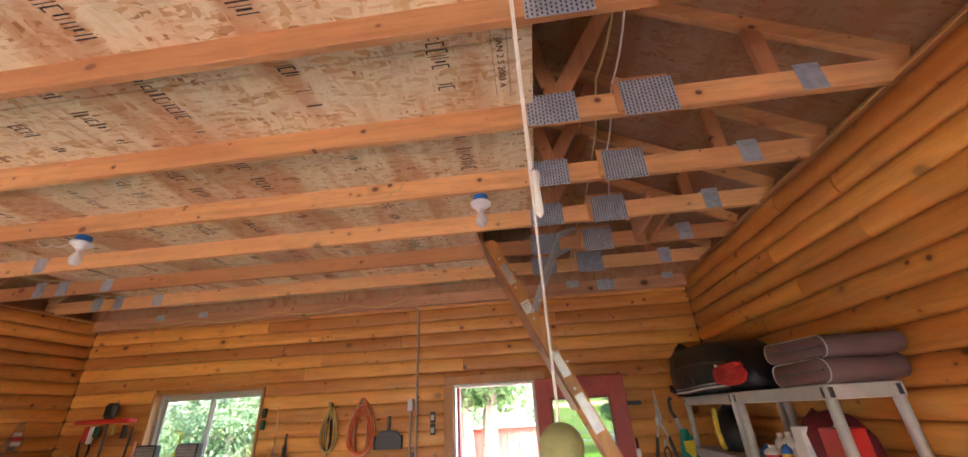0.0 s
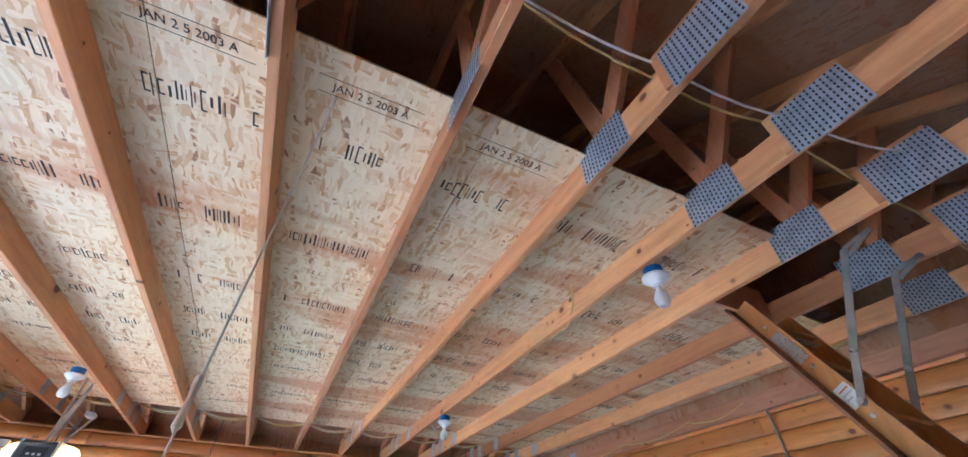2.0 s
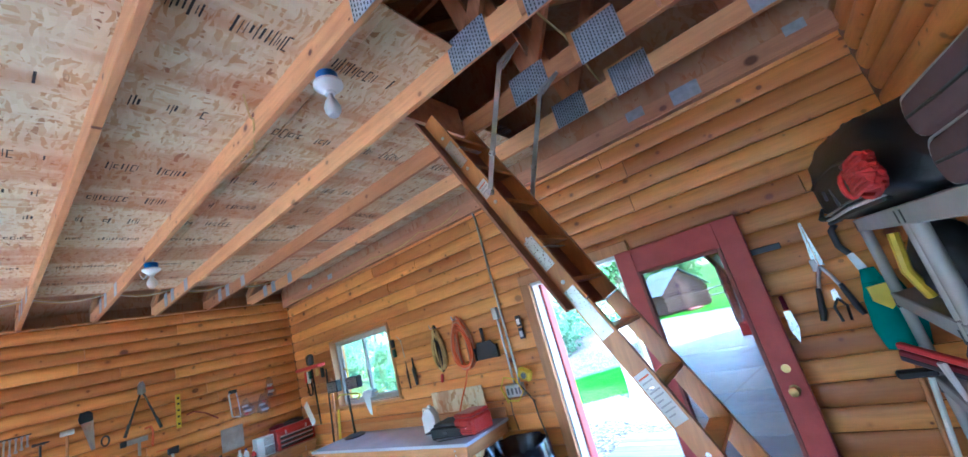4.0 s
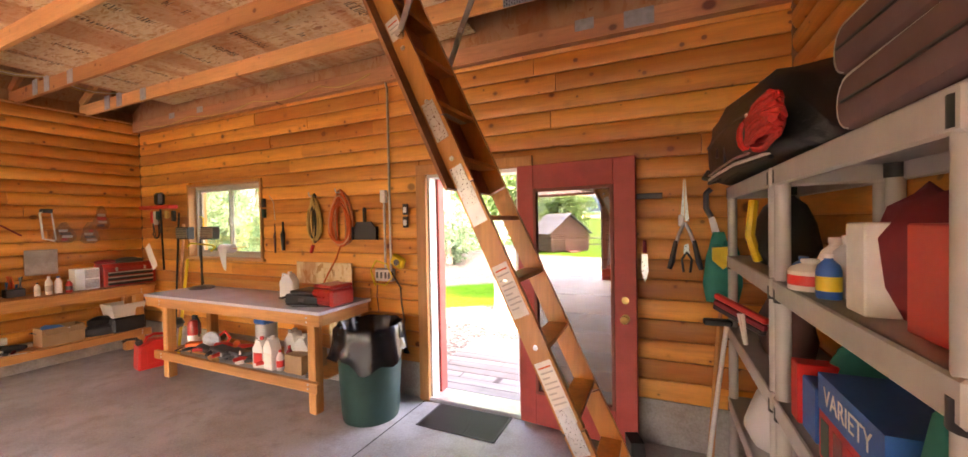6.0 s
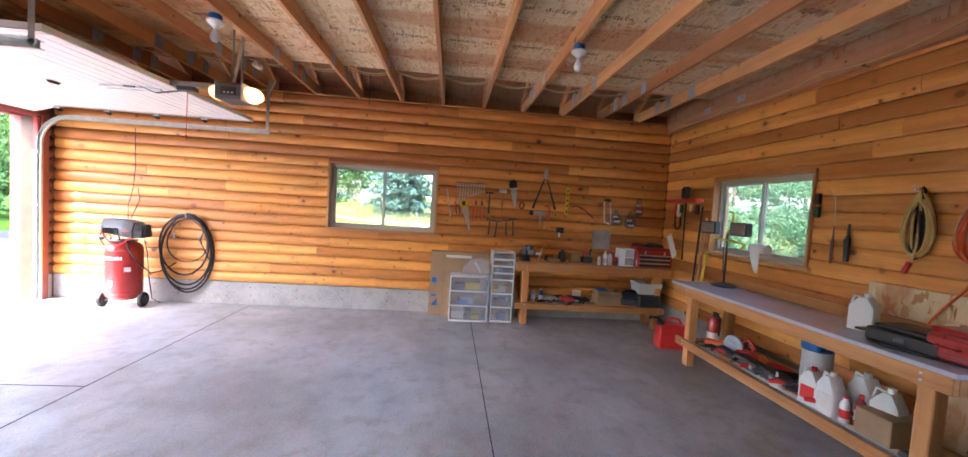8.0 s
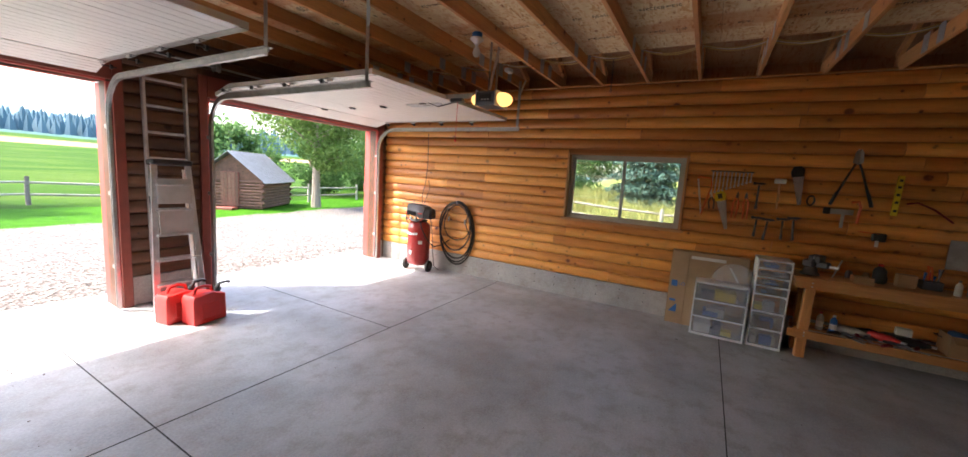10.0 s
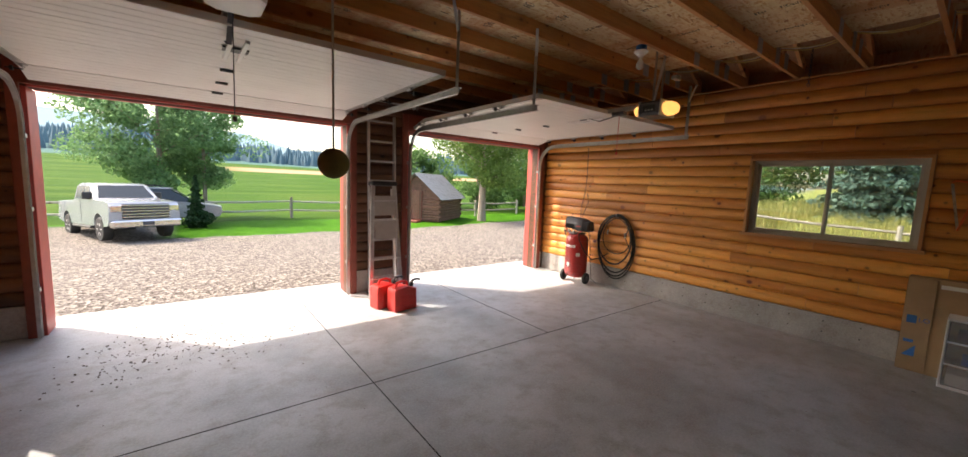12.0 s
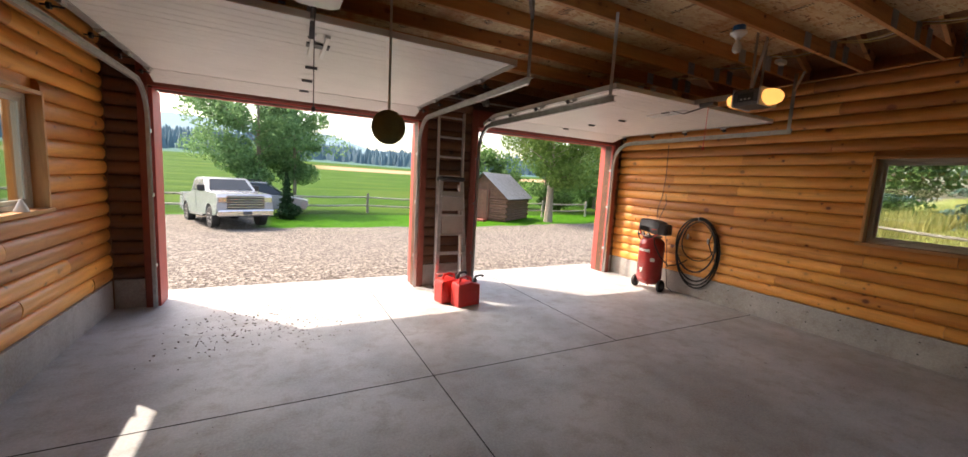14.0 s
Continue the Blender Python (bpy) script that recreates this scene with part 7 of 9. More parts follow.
def power_tool(name, x, y, z, rz, body_m, label):
    t = thing(name, label, "power tool", T(x, y, z, rz))
    part("motor", G().lathe([(0, -0.13), (0.03, -0.13), (0.042, -0.10), (0.042, 0.04), (0.03, 0.08), (0.018, 0.12), (0, 0.12)], (0, 0, 0.045), 14, "x"), body_m, t)
    part("grip", G().ring([[(-0.11 + dx, y_, z_) for dx, z_ in ((0, 0.03), (0.05, 0.03), (0.03, 0.0), (-0.03, 0.0))] for y_ in (-0.02, 0.10)]), M_black, t)
    part("chuck", G().cyl((0.12, 0, 0.045), (0.16, 0, 0.045), 0.014, seg=10), M_steel, t)
    part("flex", G().tube([(-0.13, 0.08, 0.02), (-0.2, 0.05, 0.01), (-0.22, -0.05, 0.008), (-0.1, -0.1, 0.008)], 0.006, 6), M_black, t)
    return t


for k, (x, y, rz, m_, lab) in enumerate(((0.28, 7.08, 70, M_grey, "grey angle grinder on the lower shelf"), (0.22, 7.22, 120, M_black, "black drill on the lower shelf"), (0.33, 7.34, 60, M_redplastic, "red and grey jigsaw on the lower shelf"), (0.20, 7.46, 100, M_dgrey, "dark sander on the lower shelf"), (0.31, 7.56, 80, M_black, "black cordless tool on the lower shelf"))):
    power_tool("power_tool", x, y, zs, rz, m_, lab)
carton("small_box", 0.30, 7.42, zs + 0.10, 0.12, 0.08, 0.07, M_paper, "little white carton lying on the tools", 80)
carton("cardboard_carton", 0.38, 7.78, zs, 0.36, 0.24, 0.20, M_card, "open brown carton of bits on the lower shelf", 90, True)
power_tool("power_tool", 0.26, 7.92, zs + 0.13, 30, M_blue, "blue tool in the open carton")
bd = thing("black_tool_bag", "soft black zipped tool bag on the lower shelf", "tool bag", T(0.26, 8.36, zs))
part("bag_body", G().lathe([(0, 0), (0.14, 0.0), (0.16, 0.04), (0.15, 0.09), (0.10, 0.13), (0, 0.14)], seg=14, sx=0.9, sy=1.35), M_dgrey, bd)
part("bag_top", G().lathe([(0, 0.13), (0.12, 0.135), (0.12, 0.19), (0.07, 0.22), (0, 0.225)], seg=14, sx=0.8, sy=1.3), M_black, bd)
st = thing("storage_tub", "white plastic tub stacked on a black case", "storage tub", T(0.30, 8.55, zs))
part("case", G().box(-0.16, 0.16, -0.17, 0.17, 0, 0.19, 0.02), M_black, st, "black case")
part("tub", G().ring([[(sx * w, sy * d, z) for sx, sy in ((-1, -1), (1, -1), (1, 1), (-1, 1))] for w, d, z in ((0.13, 0.15, 0.192), (0.155, 0.18, 0.36), (0.148, 0.172, 0.36), (0.12, 0.14, 0.21))]), M_milk, st, "milky white tub")

r_ = random.Random(44)
for k in range(9):
    y = 6.98 + 0.075 * k
    m_, lab = ((M_black, "black screwdriver case among the tools on the lower shelf"), (M_dgrey, "dark grey hand plane on the lower shelf"), (M_maroon, "dusty dark red clamp on the lower shelf"))[k % 3]
    hand = thing("hand_tool", lab, "hand tool", T(r_.uniform(0.36, 0.50), y, zs, r_.uniform(0, 180)), "hand tools on the lower shelf")
    part("handle", G().tube([(-0.12, 0, 0.022), (-0.05, 0, 0.028), (0.0, 0.005, 0.02)], [0.014, 0.018, 0.012], 8), m_, hand)
    part("blade", G().box(0.0, 0.13, -0.016, 0.016, 0.010, 0.018, 0.003), M_galv, hand)
for k in range(16):
    x = 2.15 + 0.085 * k
    m_, lab = ((M_black, "black wrench case among the tools under the long bench"), (M_dgrey, "dark grey hand tool under the long bench"), (M_redplastic, "red-handled tool under the long bench"), (M_maroon, "dark red clamp under the long bench"))[k % 4]
    hand = thing("hand_tool", lab, "hand tool", T(x, 8.36 + 0.09 * (k % 2), zs, r_.uniform(20, 120)), "hand tools under the long bench")
    part("handle", G().tube([(-0.10, 0, 0.026), (-0.04, 0, 0.034), (0.02, 0.005, 0.024)], [0.017, 0.022, 0.014], 8), m_, hand)
    part("blade", G().box(0.01, 0.11, -0.02, 0.02, 0.010, 0.030, 0.004), M_dgrey, hand)

# on the long bench
zb = 0.921
lm = thing("work_light", "twin-head work light on a black stand with yellow handles", "work light", T(1.75, 8.70, zb))
part("base", G().lathe([(0, 0), (0.13, 0), (0.135, 0.012), (0.10, 0.03), (0.03, 0.04), (0, 0.04)], seg=20), M_black, lm)
part("pole", G().cyl((0, 0, 0.03), (0, 0, 0.62), 0.012, seg=8), M_black, lm)
part("crossbar", G().tube([(-0.27, 0, 0.50), (-0.2, 0, 0.54), (0.2, 0, 0.52), (0.27, 0, 0.50), (0.27, -0.05, 0.45)], 0.011, 8), M_yellow, lm, "yellow tubular frame")
part("top_handle", G().tube([(0.02, 0, 0.60), (0.06, 0, 0.74), (0.06, 0, 0.84), (0.0, 0, 0.86)], 0.010, 8), M_yellow, lm)
for x, z in ((-0.29, 0.665), (0.20, 0.665)):
    h = part("lamp_head", G().box(x - 0.125, x + 0.125, -0.05, 0.03, z - 0.075, z + 0.075, 0.010), M_black, lm, "black lamp head")
    part("lamp_glass", G().box(x - 0.11, x + 0.11, -0.054, -0.050, z - 0.06, z + 0.06), M_galv, h, angle=0)
    for k in range(4):
        part("guard_wire", G().cyl((x - 0.115, -0.062, z - 0.045 + 0.03 * k), (x + 0.115, -0.062, z - 0.045 + 0.03 * k), 0.002, seg=5), M_black, h)
part("flex", G().tube([(-0.05, 0.02, 0.6), (-0.12, 0.05, 0.4), (-0.16, 0.1, 0.15), (-0.1, 0.08, 0.02)], 0.005, 6), M_black, lm)
pt = thing("paper_towel_roll", "white paper towel roll with a hanging sheet on the wall", "paper towel", T(2.18, 8.74, 1.40))
part("roll", G().lathe([(0.02, -0.10), (0.05, -0.10), (0.05, 0.10), (0.02, 0.10)], seg=20, axis="x"), M_whitep, pt)
part("hanging_sheet", G().ring([[(x0, y, z), (x1, y, z), (x1, y + 0.002, z), (x0, y + 0.002, z)] for x0, x1, y, z in ((-0.08, 0.06, -0.051, 0.0), (-0.06, 0.06, -0.055, -0.08), (-0.02, 0.05, -0.05, -0.2), (0.01, 0.04, -0.045, -0.25))]), M_whitep, pt, "torn hanging sheet", angle=0)
part("holder", G().tube([(-0.12, 0.16, 0.02), (-0.12, 0.0, 0.0), (0.12, 0.0, 0.0), (0.12, 0.16, 0.02)], 0.007, 6), M_brass, pt)
jug("water_jug", 3.36, 8.60, zb, 0.27, 0.15, M_milk, M_whitep, "cloudy empty gallon jug on the laminate bench", 20)
pb = thing("charger_case", "open black tool case lying on the laminate bench", "tool case", T(3.74, 8.55, zb, 4))
part("case_base", G().box(-0.20, 0.20, -0.15, 0.14, 0, 0.09, 0.012), M_black, pb)
part("case_lid", G().box(-0.17, 0.17, -0.12, 0.12, 0.09, 0.12, 0.01), M_black, pb)
part("lid_rim", G().box(-0.24, -0.19, -0.18, -0.02, 0.05, 0.065, 0.004), M_black, pb)
part("clasp", G().box(-0.03, 0.03, -0.157, -0.148, 0.03, 0.06, 0.003), M_dgrey, pb)
rb = thing("red_case", "glossy red metal case on the end of the long bench", "case", T(4.0, 8.55, zb, -5))
part("case_body", G().box(-0.13, 0.14, -0.14, 0.13, 0, 0.15, 0.02), M_red, rb)
part("case_lid", G().box(-0.125, 0.135, -0.135, 0.125, 0.152, 0.19, 0.018), M_red, rb)
part("handle", G().tube([(-0.05, -0.145, 0.09), (-0.05, -0.165, 0.085), (0.06, -0.165, 0.085), (0.06, -0.145, 0.09)], 0.006, 6), M_red, rb)
part("louvre", G().box(-0.10, 0.11, -0.143, -0.14, 0.03, 0.035).box(-0.10, 0.11, -0.143, -0.14, 0.045, 0.05), M_maroon, rb, angle=0)
solid("bench_cable", G().tube([(3.95, 8.45, zb + 0.006), (3.6, 8.36, zb + 0.006), (3.75, 8.30, zb + 0.006), (4.1, 8.42, zb + 0.006)], 0.005, 6), M_black, "thin black cable lying on the laminate bench", "cable")

# lower shelf, second bench
zs = 0.299
fe = thing("fire_extinguisher", "red fire extinguisher with a black head under the bench", "fire extinguisher", T(1.93, 8.50, zs))
part("cylinder", G().lathe([(0, 0), (0.06, 0.0), (0.065, 0.01), (0.065, 0.26), (0.045, 0.30), (0.02, 0.31), (0, 0.31)], seg=18), M_red, fe)
part("head", G().box(-0.02, 0.05, -0.015, 0.015, 0.31, 0.36, 0.005), M_black, fe)
part("hose", G().tube([(0.04, 0, 0.34), (0.09, 0, 0.30), (0.085, 0, 0.12)], 0.01, 7), M_black, fe)
part("label", G().lathe([(0.0652, 0.06), (0.066, 0.06), (0.066, 0.14), (0.0652, 0.14)], seg=18), M_paper, fe)
for k, (x, y, rz, m_, lab) in enumerate(((2.08, 8.46, 30, M_orange, "orange drill lying under the bench"), (2.12, 8.58, 80, M_orange, "orange saw handle under the bench"), (2.40, 8.55, 10, M_redplastic, "red grinder under the bench"), (2.55, 8.58, -30, M_orange, "orange power tool under the bench"), (2.72, 8.60, 20, M_redplastic, "dusty red router under the bench"), (2.86, 8.56, 60, M_black, "black tool under the bench"), (2.30, 8.40, -10, M_black, "black cordless driver under the bench"))):
    power_tool("power_tool", x, y, zs, rz, m_, lab)
sw = thing("circular_saw", "circular saw with a bright round blade guard", "circular saw", T(2.24, 8.50, zs, 20))
part("blade_guard", G().lathe([(0, -0.01), (0.095, -0.012), (0.1, 0.0), (0.095, 0.02), (0, 0.03)], (0, 0, 0.10), 22, "y"), M_plate, sw)
part("motor", G().lathe([(0, 0.03), (0.04, 0.03), (0.045, 0.12), (0.03, 0.15), (0, 0.15)], (0.03, 0, 0.11), 14, "y"), M_black, sw)
part("base_plate", G().box(-0.13, 0.13, -0.04, 0.10, 0.0, 0.006, 0.002), M_steel, sw)
part("handle", G().tube([(0.05, 0.05, 0.14), (0.12, 0.05, 0.19), (0.18, 0.05, 0.12), (0.12, 0.05, 0.04)], 0.014, 8), M_redplastic, sw)
for x, w, lab in ((2.60, 0.34, "grey ribbed tool case under the bench"), (2.84, 0.3, "grey tool case with latches under the bench")):
    c = thing("tool_case", lab, "tool case", T(x, 8.42, zs, -8))
    part("shell", G().box(-w / 2, w / 2, -0.08, 0.06, 0, 0.09, 0.014), M_dgrey, c)
    for s in (-1, 1):
        part("latch", G().box(s * w * 0.28 - 0.02, s * w * 0.28 + 0.02, -0.086, -0.079, 0.03, 0.07, 0.003), M_grey, c)
solid("funnel", G().lathe([(0.045, 0), (0.048, 0.003), (0.014, 0.06), (0.008, 0.12), (0.005, 0.12), (0.011, 0.058), (0.042, 0.004)], (2.96, 8.34, zs), 16), M_whitep, "white plastic funnel standing under the bench", "funnel")
wc = thing("work_water_cooler", "tall white cylinder with a dark blue lid under the bench", "dispenser", T(3.14, 8.50, zs))
part("drum", G().lathe([(0, 0), (0.09, 0), (0.10, 0.02), (0.10, 0.38), (0, 0.38)], seg=22), M_grey, wc)
part("lid", G().box(-0.085, 0.085, -0.085, 0.07, 0.38, 0.46, 0.015), M_blue, wc, "dark blue lid")
jug("oil_jug", 3.25, 8.36, zs, 0.29, 0.13, M_whitep, M_redplastic, "white oil jug with a red cap and red label", 10, M_redplastic)
jug("oil_jug", 3.39, 8.37, zs, 0.31, 0.14, M_whitep, M_whitep, "white oil jug under the bench", -5, M_paper)
jug("coolant_jug", 3.46, 8.56, zs, 0.34, 0.16, M_milk, M_grey, "milky coolant jug under the bench", 0)
jug("coolant_jug", 3.66, 8.50, zs, 0.32, 0.16, M_milk, M_whitep, "milky jug with a white cap under the bench", 15)
bottle("spray_can", 3.51, 8.36, zs, 0.19, 0.033, M_whitep, M_redplastic, "white and red spray can under the bench", "can", band=M_redplastic)
bottle("spray_can", 3.56, 8.42, zs, 0.22, 0.033, M_maroon, M_redplastic, "red spray can under the bench", "can", band=M_paper)
carton("cardboard_carton", 3.60, 8.33, zs, 0.22, 0.3, 0.17, M_card, "brown carton under the end of the bench", 0)
solid("bolt_pile", G().lathe([(0, 0.0), (0.05, 0.0), (0.04, 0.03), (0, 0.04)], (3.90, 8.36, 0.299), 10), M_dgrey, "dark odds and ends at the shelf end", "oddments")

# refuse bin with its liner
tr = thing("waste_bin", "dark green round waste bin with a crumpled black liner", "waste bin", T(4.46, 8.50, 0))
part("tub", G().lathe([(0, 0), (0.235, 0.0), (0.24, 0.02), (0.28, 0.74), (0.285, 0.755), (0.268, 0.755), (0.23, 0.03), (0, 0.03)], seg=30), M_binpl, tr, "dark green ribbed tub")
rr = random.Random(8)
rings = []
nseg = 44
ph = [rr.uniform(0, 6.28) for _ in range(5)]
for i, (r0, z0, amp) in enumerate(((0.170, 0.40, 0.01), (0.23, 0.60, 0.012), (0.272, 0.745, 0.012), (0.292, 0.80, 0.014), (0.305, 0.78, 0.016), (0.308, 0.68, 0.020), (0.322, 0.60, 0.026), (0.335, 0.53, 0.03), (0.335, 0.51, 0.035))):
    ring = []
    for k in range(nseg):
        a = math.tau * k / nseg
        wv = math.sin(9 * a + ph[0] + i * 0.25) * 0.5 + math.sin(17 * a + ph[1] + i * 0.4) * 0.4 + rr.uniform(-0.35, 0.35)
        low = 0.05 * math.sin(3 * a + 1) + 0.03 * math.sin(7 * a) if i >= 6 else 0
        ring.append(((r0 * 0.95 + amp * wv) * math.cos(a), (r0 * 0.95 + amp * wv) * math.sin(a), z0 + low + rr.uniform(-0.008, 0.008)))
    rings.append(ring)
part("liner", G().ring(rings, caps=False), M_bag, tr, "crumpled glossy black liner", angle=65)
part("liner_floor", G().lathe([(0, 0.39), (0.172, 0.40), (0.0, 0.41)], seg=20), M_bag, tr)

mt = thing("door_mat", "dark ribbed rubber mat before the man door", "door mat", T(4.93, 8.48, 0.0, 0.0))
part("mat_base", G().box(0, 0.70, 0, 0.40, 0.001, 0.010, 0.003), M_dgrey, mt)
for k in range(24):
    part("rib", G().box(0.02, 0.68, 0.014 + 0.0158 * k, 0.020 + 0.0158 * k, 0.010, 0.0135), M_black, mt, angle=0)

# things standing in the corner by the benches
solid("broom_handle", G().cyl((1.10, 8.72, 0.02), (1.02, 8.86, 1.85), 0.012, seg=8), M_black, "black pole leaning in the bench corner", "pole")
solid("level_pole", G().bar((1.28, 8.66, 0.0), (1.18, 8.86, 1.25), 0.03, 0.02, 0.003), M_yellow, "yellow pole leaning beside the bench", "pole")
solid("wood_batten", G().bar((1.22, 8.70, 0.0), (1.10, 8.87, 1.7), 0.025, 0.03, 0.003), M_beam, "reddish batten leaning beside the window", "batten")
fuel_can(1.22, 8.45, 80, "red plastic fuel can standing between the benches")
solid("grey_tarp_bundle", G().lathe([(0, 0), (0.06, 0.01), (0.09, 0.06), (0.06, 0.12), (0, 0.14)], (1.35, 8.62, 0.42), 10), M_dgrey, "dark folded cloth hung behind the fuel can", "cloth")
sq = thing("push_broom", "push broom hung head-up with a red back and black bristles", "broom", T(0.76, 8.86, 1.90))
part("head", G().box(-0.36, 0.34, -0.16, -0.04, 0, 0.05, 0.015), M_redplastic, sq, "red broom back")
part("bristle_block", G().box(-0.07, 0.08, -0.13, -0.05, 0.05, 0.22, 0.03), M_black, sq)
part("handle", G().cyl((0.02, -0.09, 0.0), (-0.02, -0.05, -0.80), 0.011, seg=8), M_black, sq)
for x, m_, h in ((-0.33, M_redplastic, 0.16), (-0.26, M_paper, 0.18), (-0.2, M_green, 0.12), (0.0, M_brass, 0.10), (0.16, M_black, 0.14)):
    solid("hanging_bracket", G().box(0.78 + x - 0.025, 0.78 + x + 0.03, 8.82, 8.86, 1.88 - h, 1.88, 0.008), m_, "small item hung in a row under the broom", "hanging item", "things hung under the broom")
cc = thing("belt_loop", "dark rubber belts looped on a nail in the corner", "rubber belt")
coil(0.42, LY - 0.01, 1.66, 0.07, 0.15, 2, "y", 0.006, M_rubber, "belt", cc, 0.01, "", 12)
solid("white_envelope", G().bar((0.42, 8.78, 1.42), (0.60, 8.78, 1.12), 0.004, 0.13, 0.001), M_paper, "white paper sleeve hung in the corner", "paper")


# ---- tools on the west wall ----
def wallm(y, z, a=0.0, x=0.012):
    """Local x runs along the wall to the north, z up, and -y into the room."""
    return T(x, y, z, 90) @ pose(0, 0, 0, 0, a, 0)


def nail(parent, u=0.0, z=0.0):
    part("nail", G().cyl((u, 0.03, z), (u, -0.025, z), 0.003, seg=6), M_steel, parent)


def hammer(y, z, head_m, handle_m, L, label, a=0):
    t = thing("hammer", label, "hammer", wallm(y, z, a))
    part("handle", G().tube([(0, -0.03, -0.02), (0, -0.03, -L * 0.6), (0, -0.03, -L)], [0.010, 0.011, 0.016], 8), handle_m, t)
    part("head", G().ring([[(x, -0.03 + yy * k, zz * k) for yy, zz in ((-0.014, -0.014), (0.014, -0.014), (0.014, 0.014), (-0.014, 0.014))] for x, k in ((-0.06, 1.1), (-0.04, 1.2), (-0.03, 0.8), (0.03, 1.0), (0.07, 0.35))]), head_m, t)
    nail(t, -0.02, -0.02), nail(t, 0.02, -0.02)
    return t


hammer(6.13, 1.47, M_dgrey, M_black, 0.23, "black-handled claw hammer on the log wall", 3)
hammer(6.24, 1.46, M_dgrey, M_black, 0.25, "claw hammer with a rubber grip on the log wall", 5)
hammer(6.38, 1.48, M_dgrey, M_black, 0.24, "ball hammer with a dark handle on the log wall", -2)
hammer(6.48, 1.50, M_dgrey, M_black, 0.26, "black claw hammer at the end of the row", -4)
hammer(6.10, 1.88, M_black, M_black, 0.31, "rubber mallet with a black head on the log wall")
m2 = thing("mallet", "pale mallet with a wooden handle on the log wall", "mallet", wallm(6.30, 1.92))
part("head", G().lathe([(0, -0.055), (0.028, -0.055), (0.03, -0.04), (0.03, 0.04), (0.028, 0.055), (0, 0.055)], (0, -0.03, 0), 14, "x"), M_paper, m2)
part("handle", G().cyl((0, -0.03, -0.02), (0, -0.03, -0.33), 0.012, seg=8), M_benchz, m2)
wr = thing("wrench_rack", "rack of steel combination wrenches hung by size", "wrench rack", wallm(5.60, 2.0))
part("rack_bar", G().box(-0.02, 0.44, -0.03, -0.015, 0.0, 0.015, 0.003), M_dgrey, wr)
for k in range(11):
    L = 0.27 - 0.017 * k
    w = part("wrench", G().bar((0.01 + 0.04 * k, -0.035, -0.02), (0.01 + 0.04 * k, -0.035, -L), 0.006, 0.014, 0.002).lathe([(0.006, -0.039), (0.013, -0.039), (0.013, -0.031), (0.006, -0.031)], (0.01 + 0.04 * k, 0, -0.01), 12, "y").lathe([(0.005, -0.040), (0.016, -0.040), (0.016, -0.030), (0.005, -0.030)], (0.01 + 0.04 * k, 0, -L - 0.005), 7, "y"), M_steel, wr, "steel wrench")
bs = thing("bow_saw", "orange bow saw frame hung on the log wall", "saw", wallm(5.47, 1.93))
part("frame", G().tube([(-0.02, -0.03, -0.02), (0.0, -0.03, 0.0), (0.13, -0.03, -0.02), (0.14, -0.03, -0.12), (0.06, -0.03, -0.48)], 0.010, 7), M_orange, bs)
part("blade", G().bar((-0.02, -0.03, -0.03), (0.06, -0.03, -0.47), 0.002, 0.02), M_steel, bs)


def handsaw(y, z, a, grip_m, label, L=0.42):
    t = thing("hand_saw", label, "saw", wallm(y, z, a))
    part("blade", G().prism([(-0.055, -0.04), (0.055, -0.05), (0.02, -L), (-0.012, -L)], -0.026, -0.023), M_steel, t, "bright steel blade")
    part("grip", G().ring([[(x, yy, zz) for x, zz in ((-0.06, -0.06), (0.05, -0.06), (0.06, 0.02), (0.03, 0.06), (-0.04, 0.06), (-0.065, 0.0))] for yy in (-0.036, -0.012)]), grip_m, t)
    part("grip_hole", G().box(-0.03, 0.02, -0.0375, -0.036, -0.03, 0.03, 0.0), M_black, t, angle=0)
    return t


handsaw(5.72, 1.70, -14, M_yellow, "hand saw with a yellow grip on the log wall")
handsaw(6.45, 2.04, -8, M_black, "hand saw with a black grip on the log wall", 0.38)
for y, a in ((5.90, 3), (5.99, -3)):
    t = thing("pliers", "orange-handled pliers hung on a nail", "pliers", wallm(y, 1.74, a), "hung pliers")
    for s in (-1, 1):
        part("grip", G().tube([(s * 0.008, -0.025, -0.04), (s * 0.028, -0.025, -0.12), (s * 0.02, -0.025, -0.30)], [0.006, 0.012, 0.010], 7), M_orange, t)
    part("jaw", G().prism([(-0.018, -0.05), (0.018, -0.05), (0.012, 0.0), (0.0, 0.03), (-0.012, 0.0)], -0.032, -0.018), M_dgrey, t)
sn = thing("tin_snips", "black tin snips hung beside the wrenches", "snips", wallm(5.62, 1.70, -6))
for s in (-1, 1):
    part("grip", G().tube([(s * 0.006, -0.03, -0.02), (s * 0.03, -0.03, -0.08), (s * 0.022, -0.03, -0.17)], 0.008, 6), M_black, sn)
part("jaw", G().prism([(-0.015, -0.02), (0.015, -0.02), (0.0, 0.09)], -0.034, -0.026), M_steel, sn)
tp = thing("tape_coil", "small black coil with a white clip on the log wall", "cable coil")
coil(0, 6.61, 1.72, 0.035, 0.055, 2, "x", 0.007, M_black, "loop", tp, 0.004, "", 31)
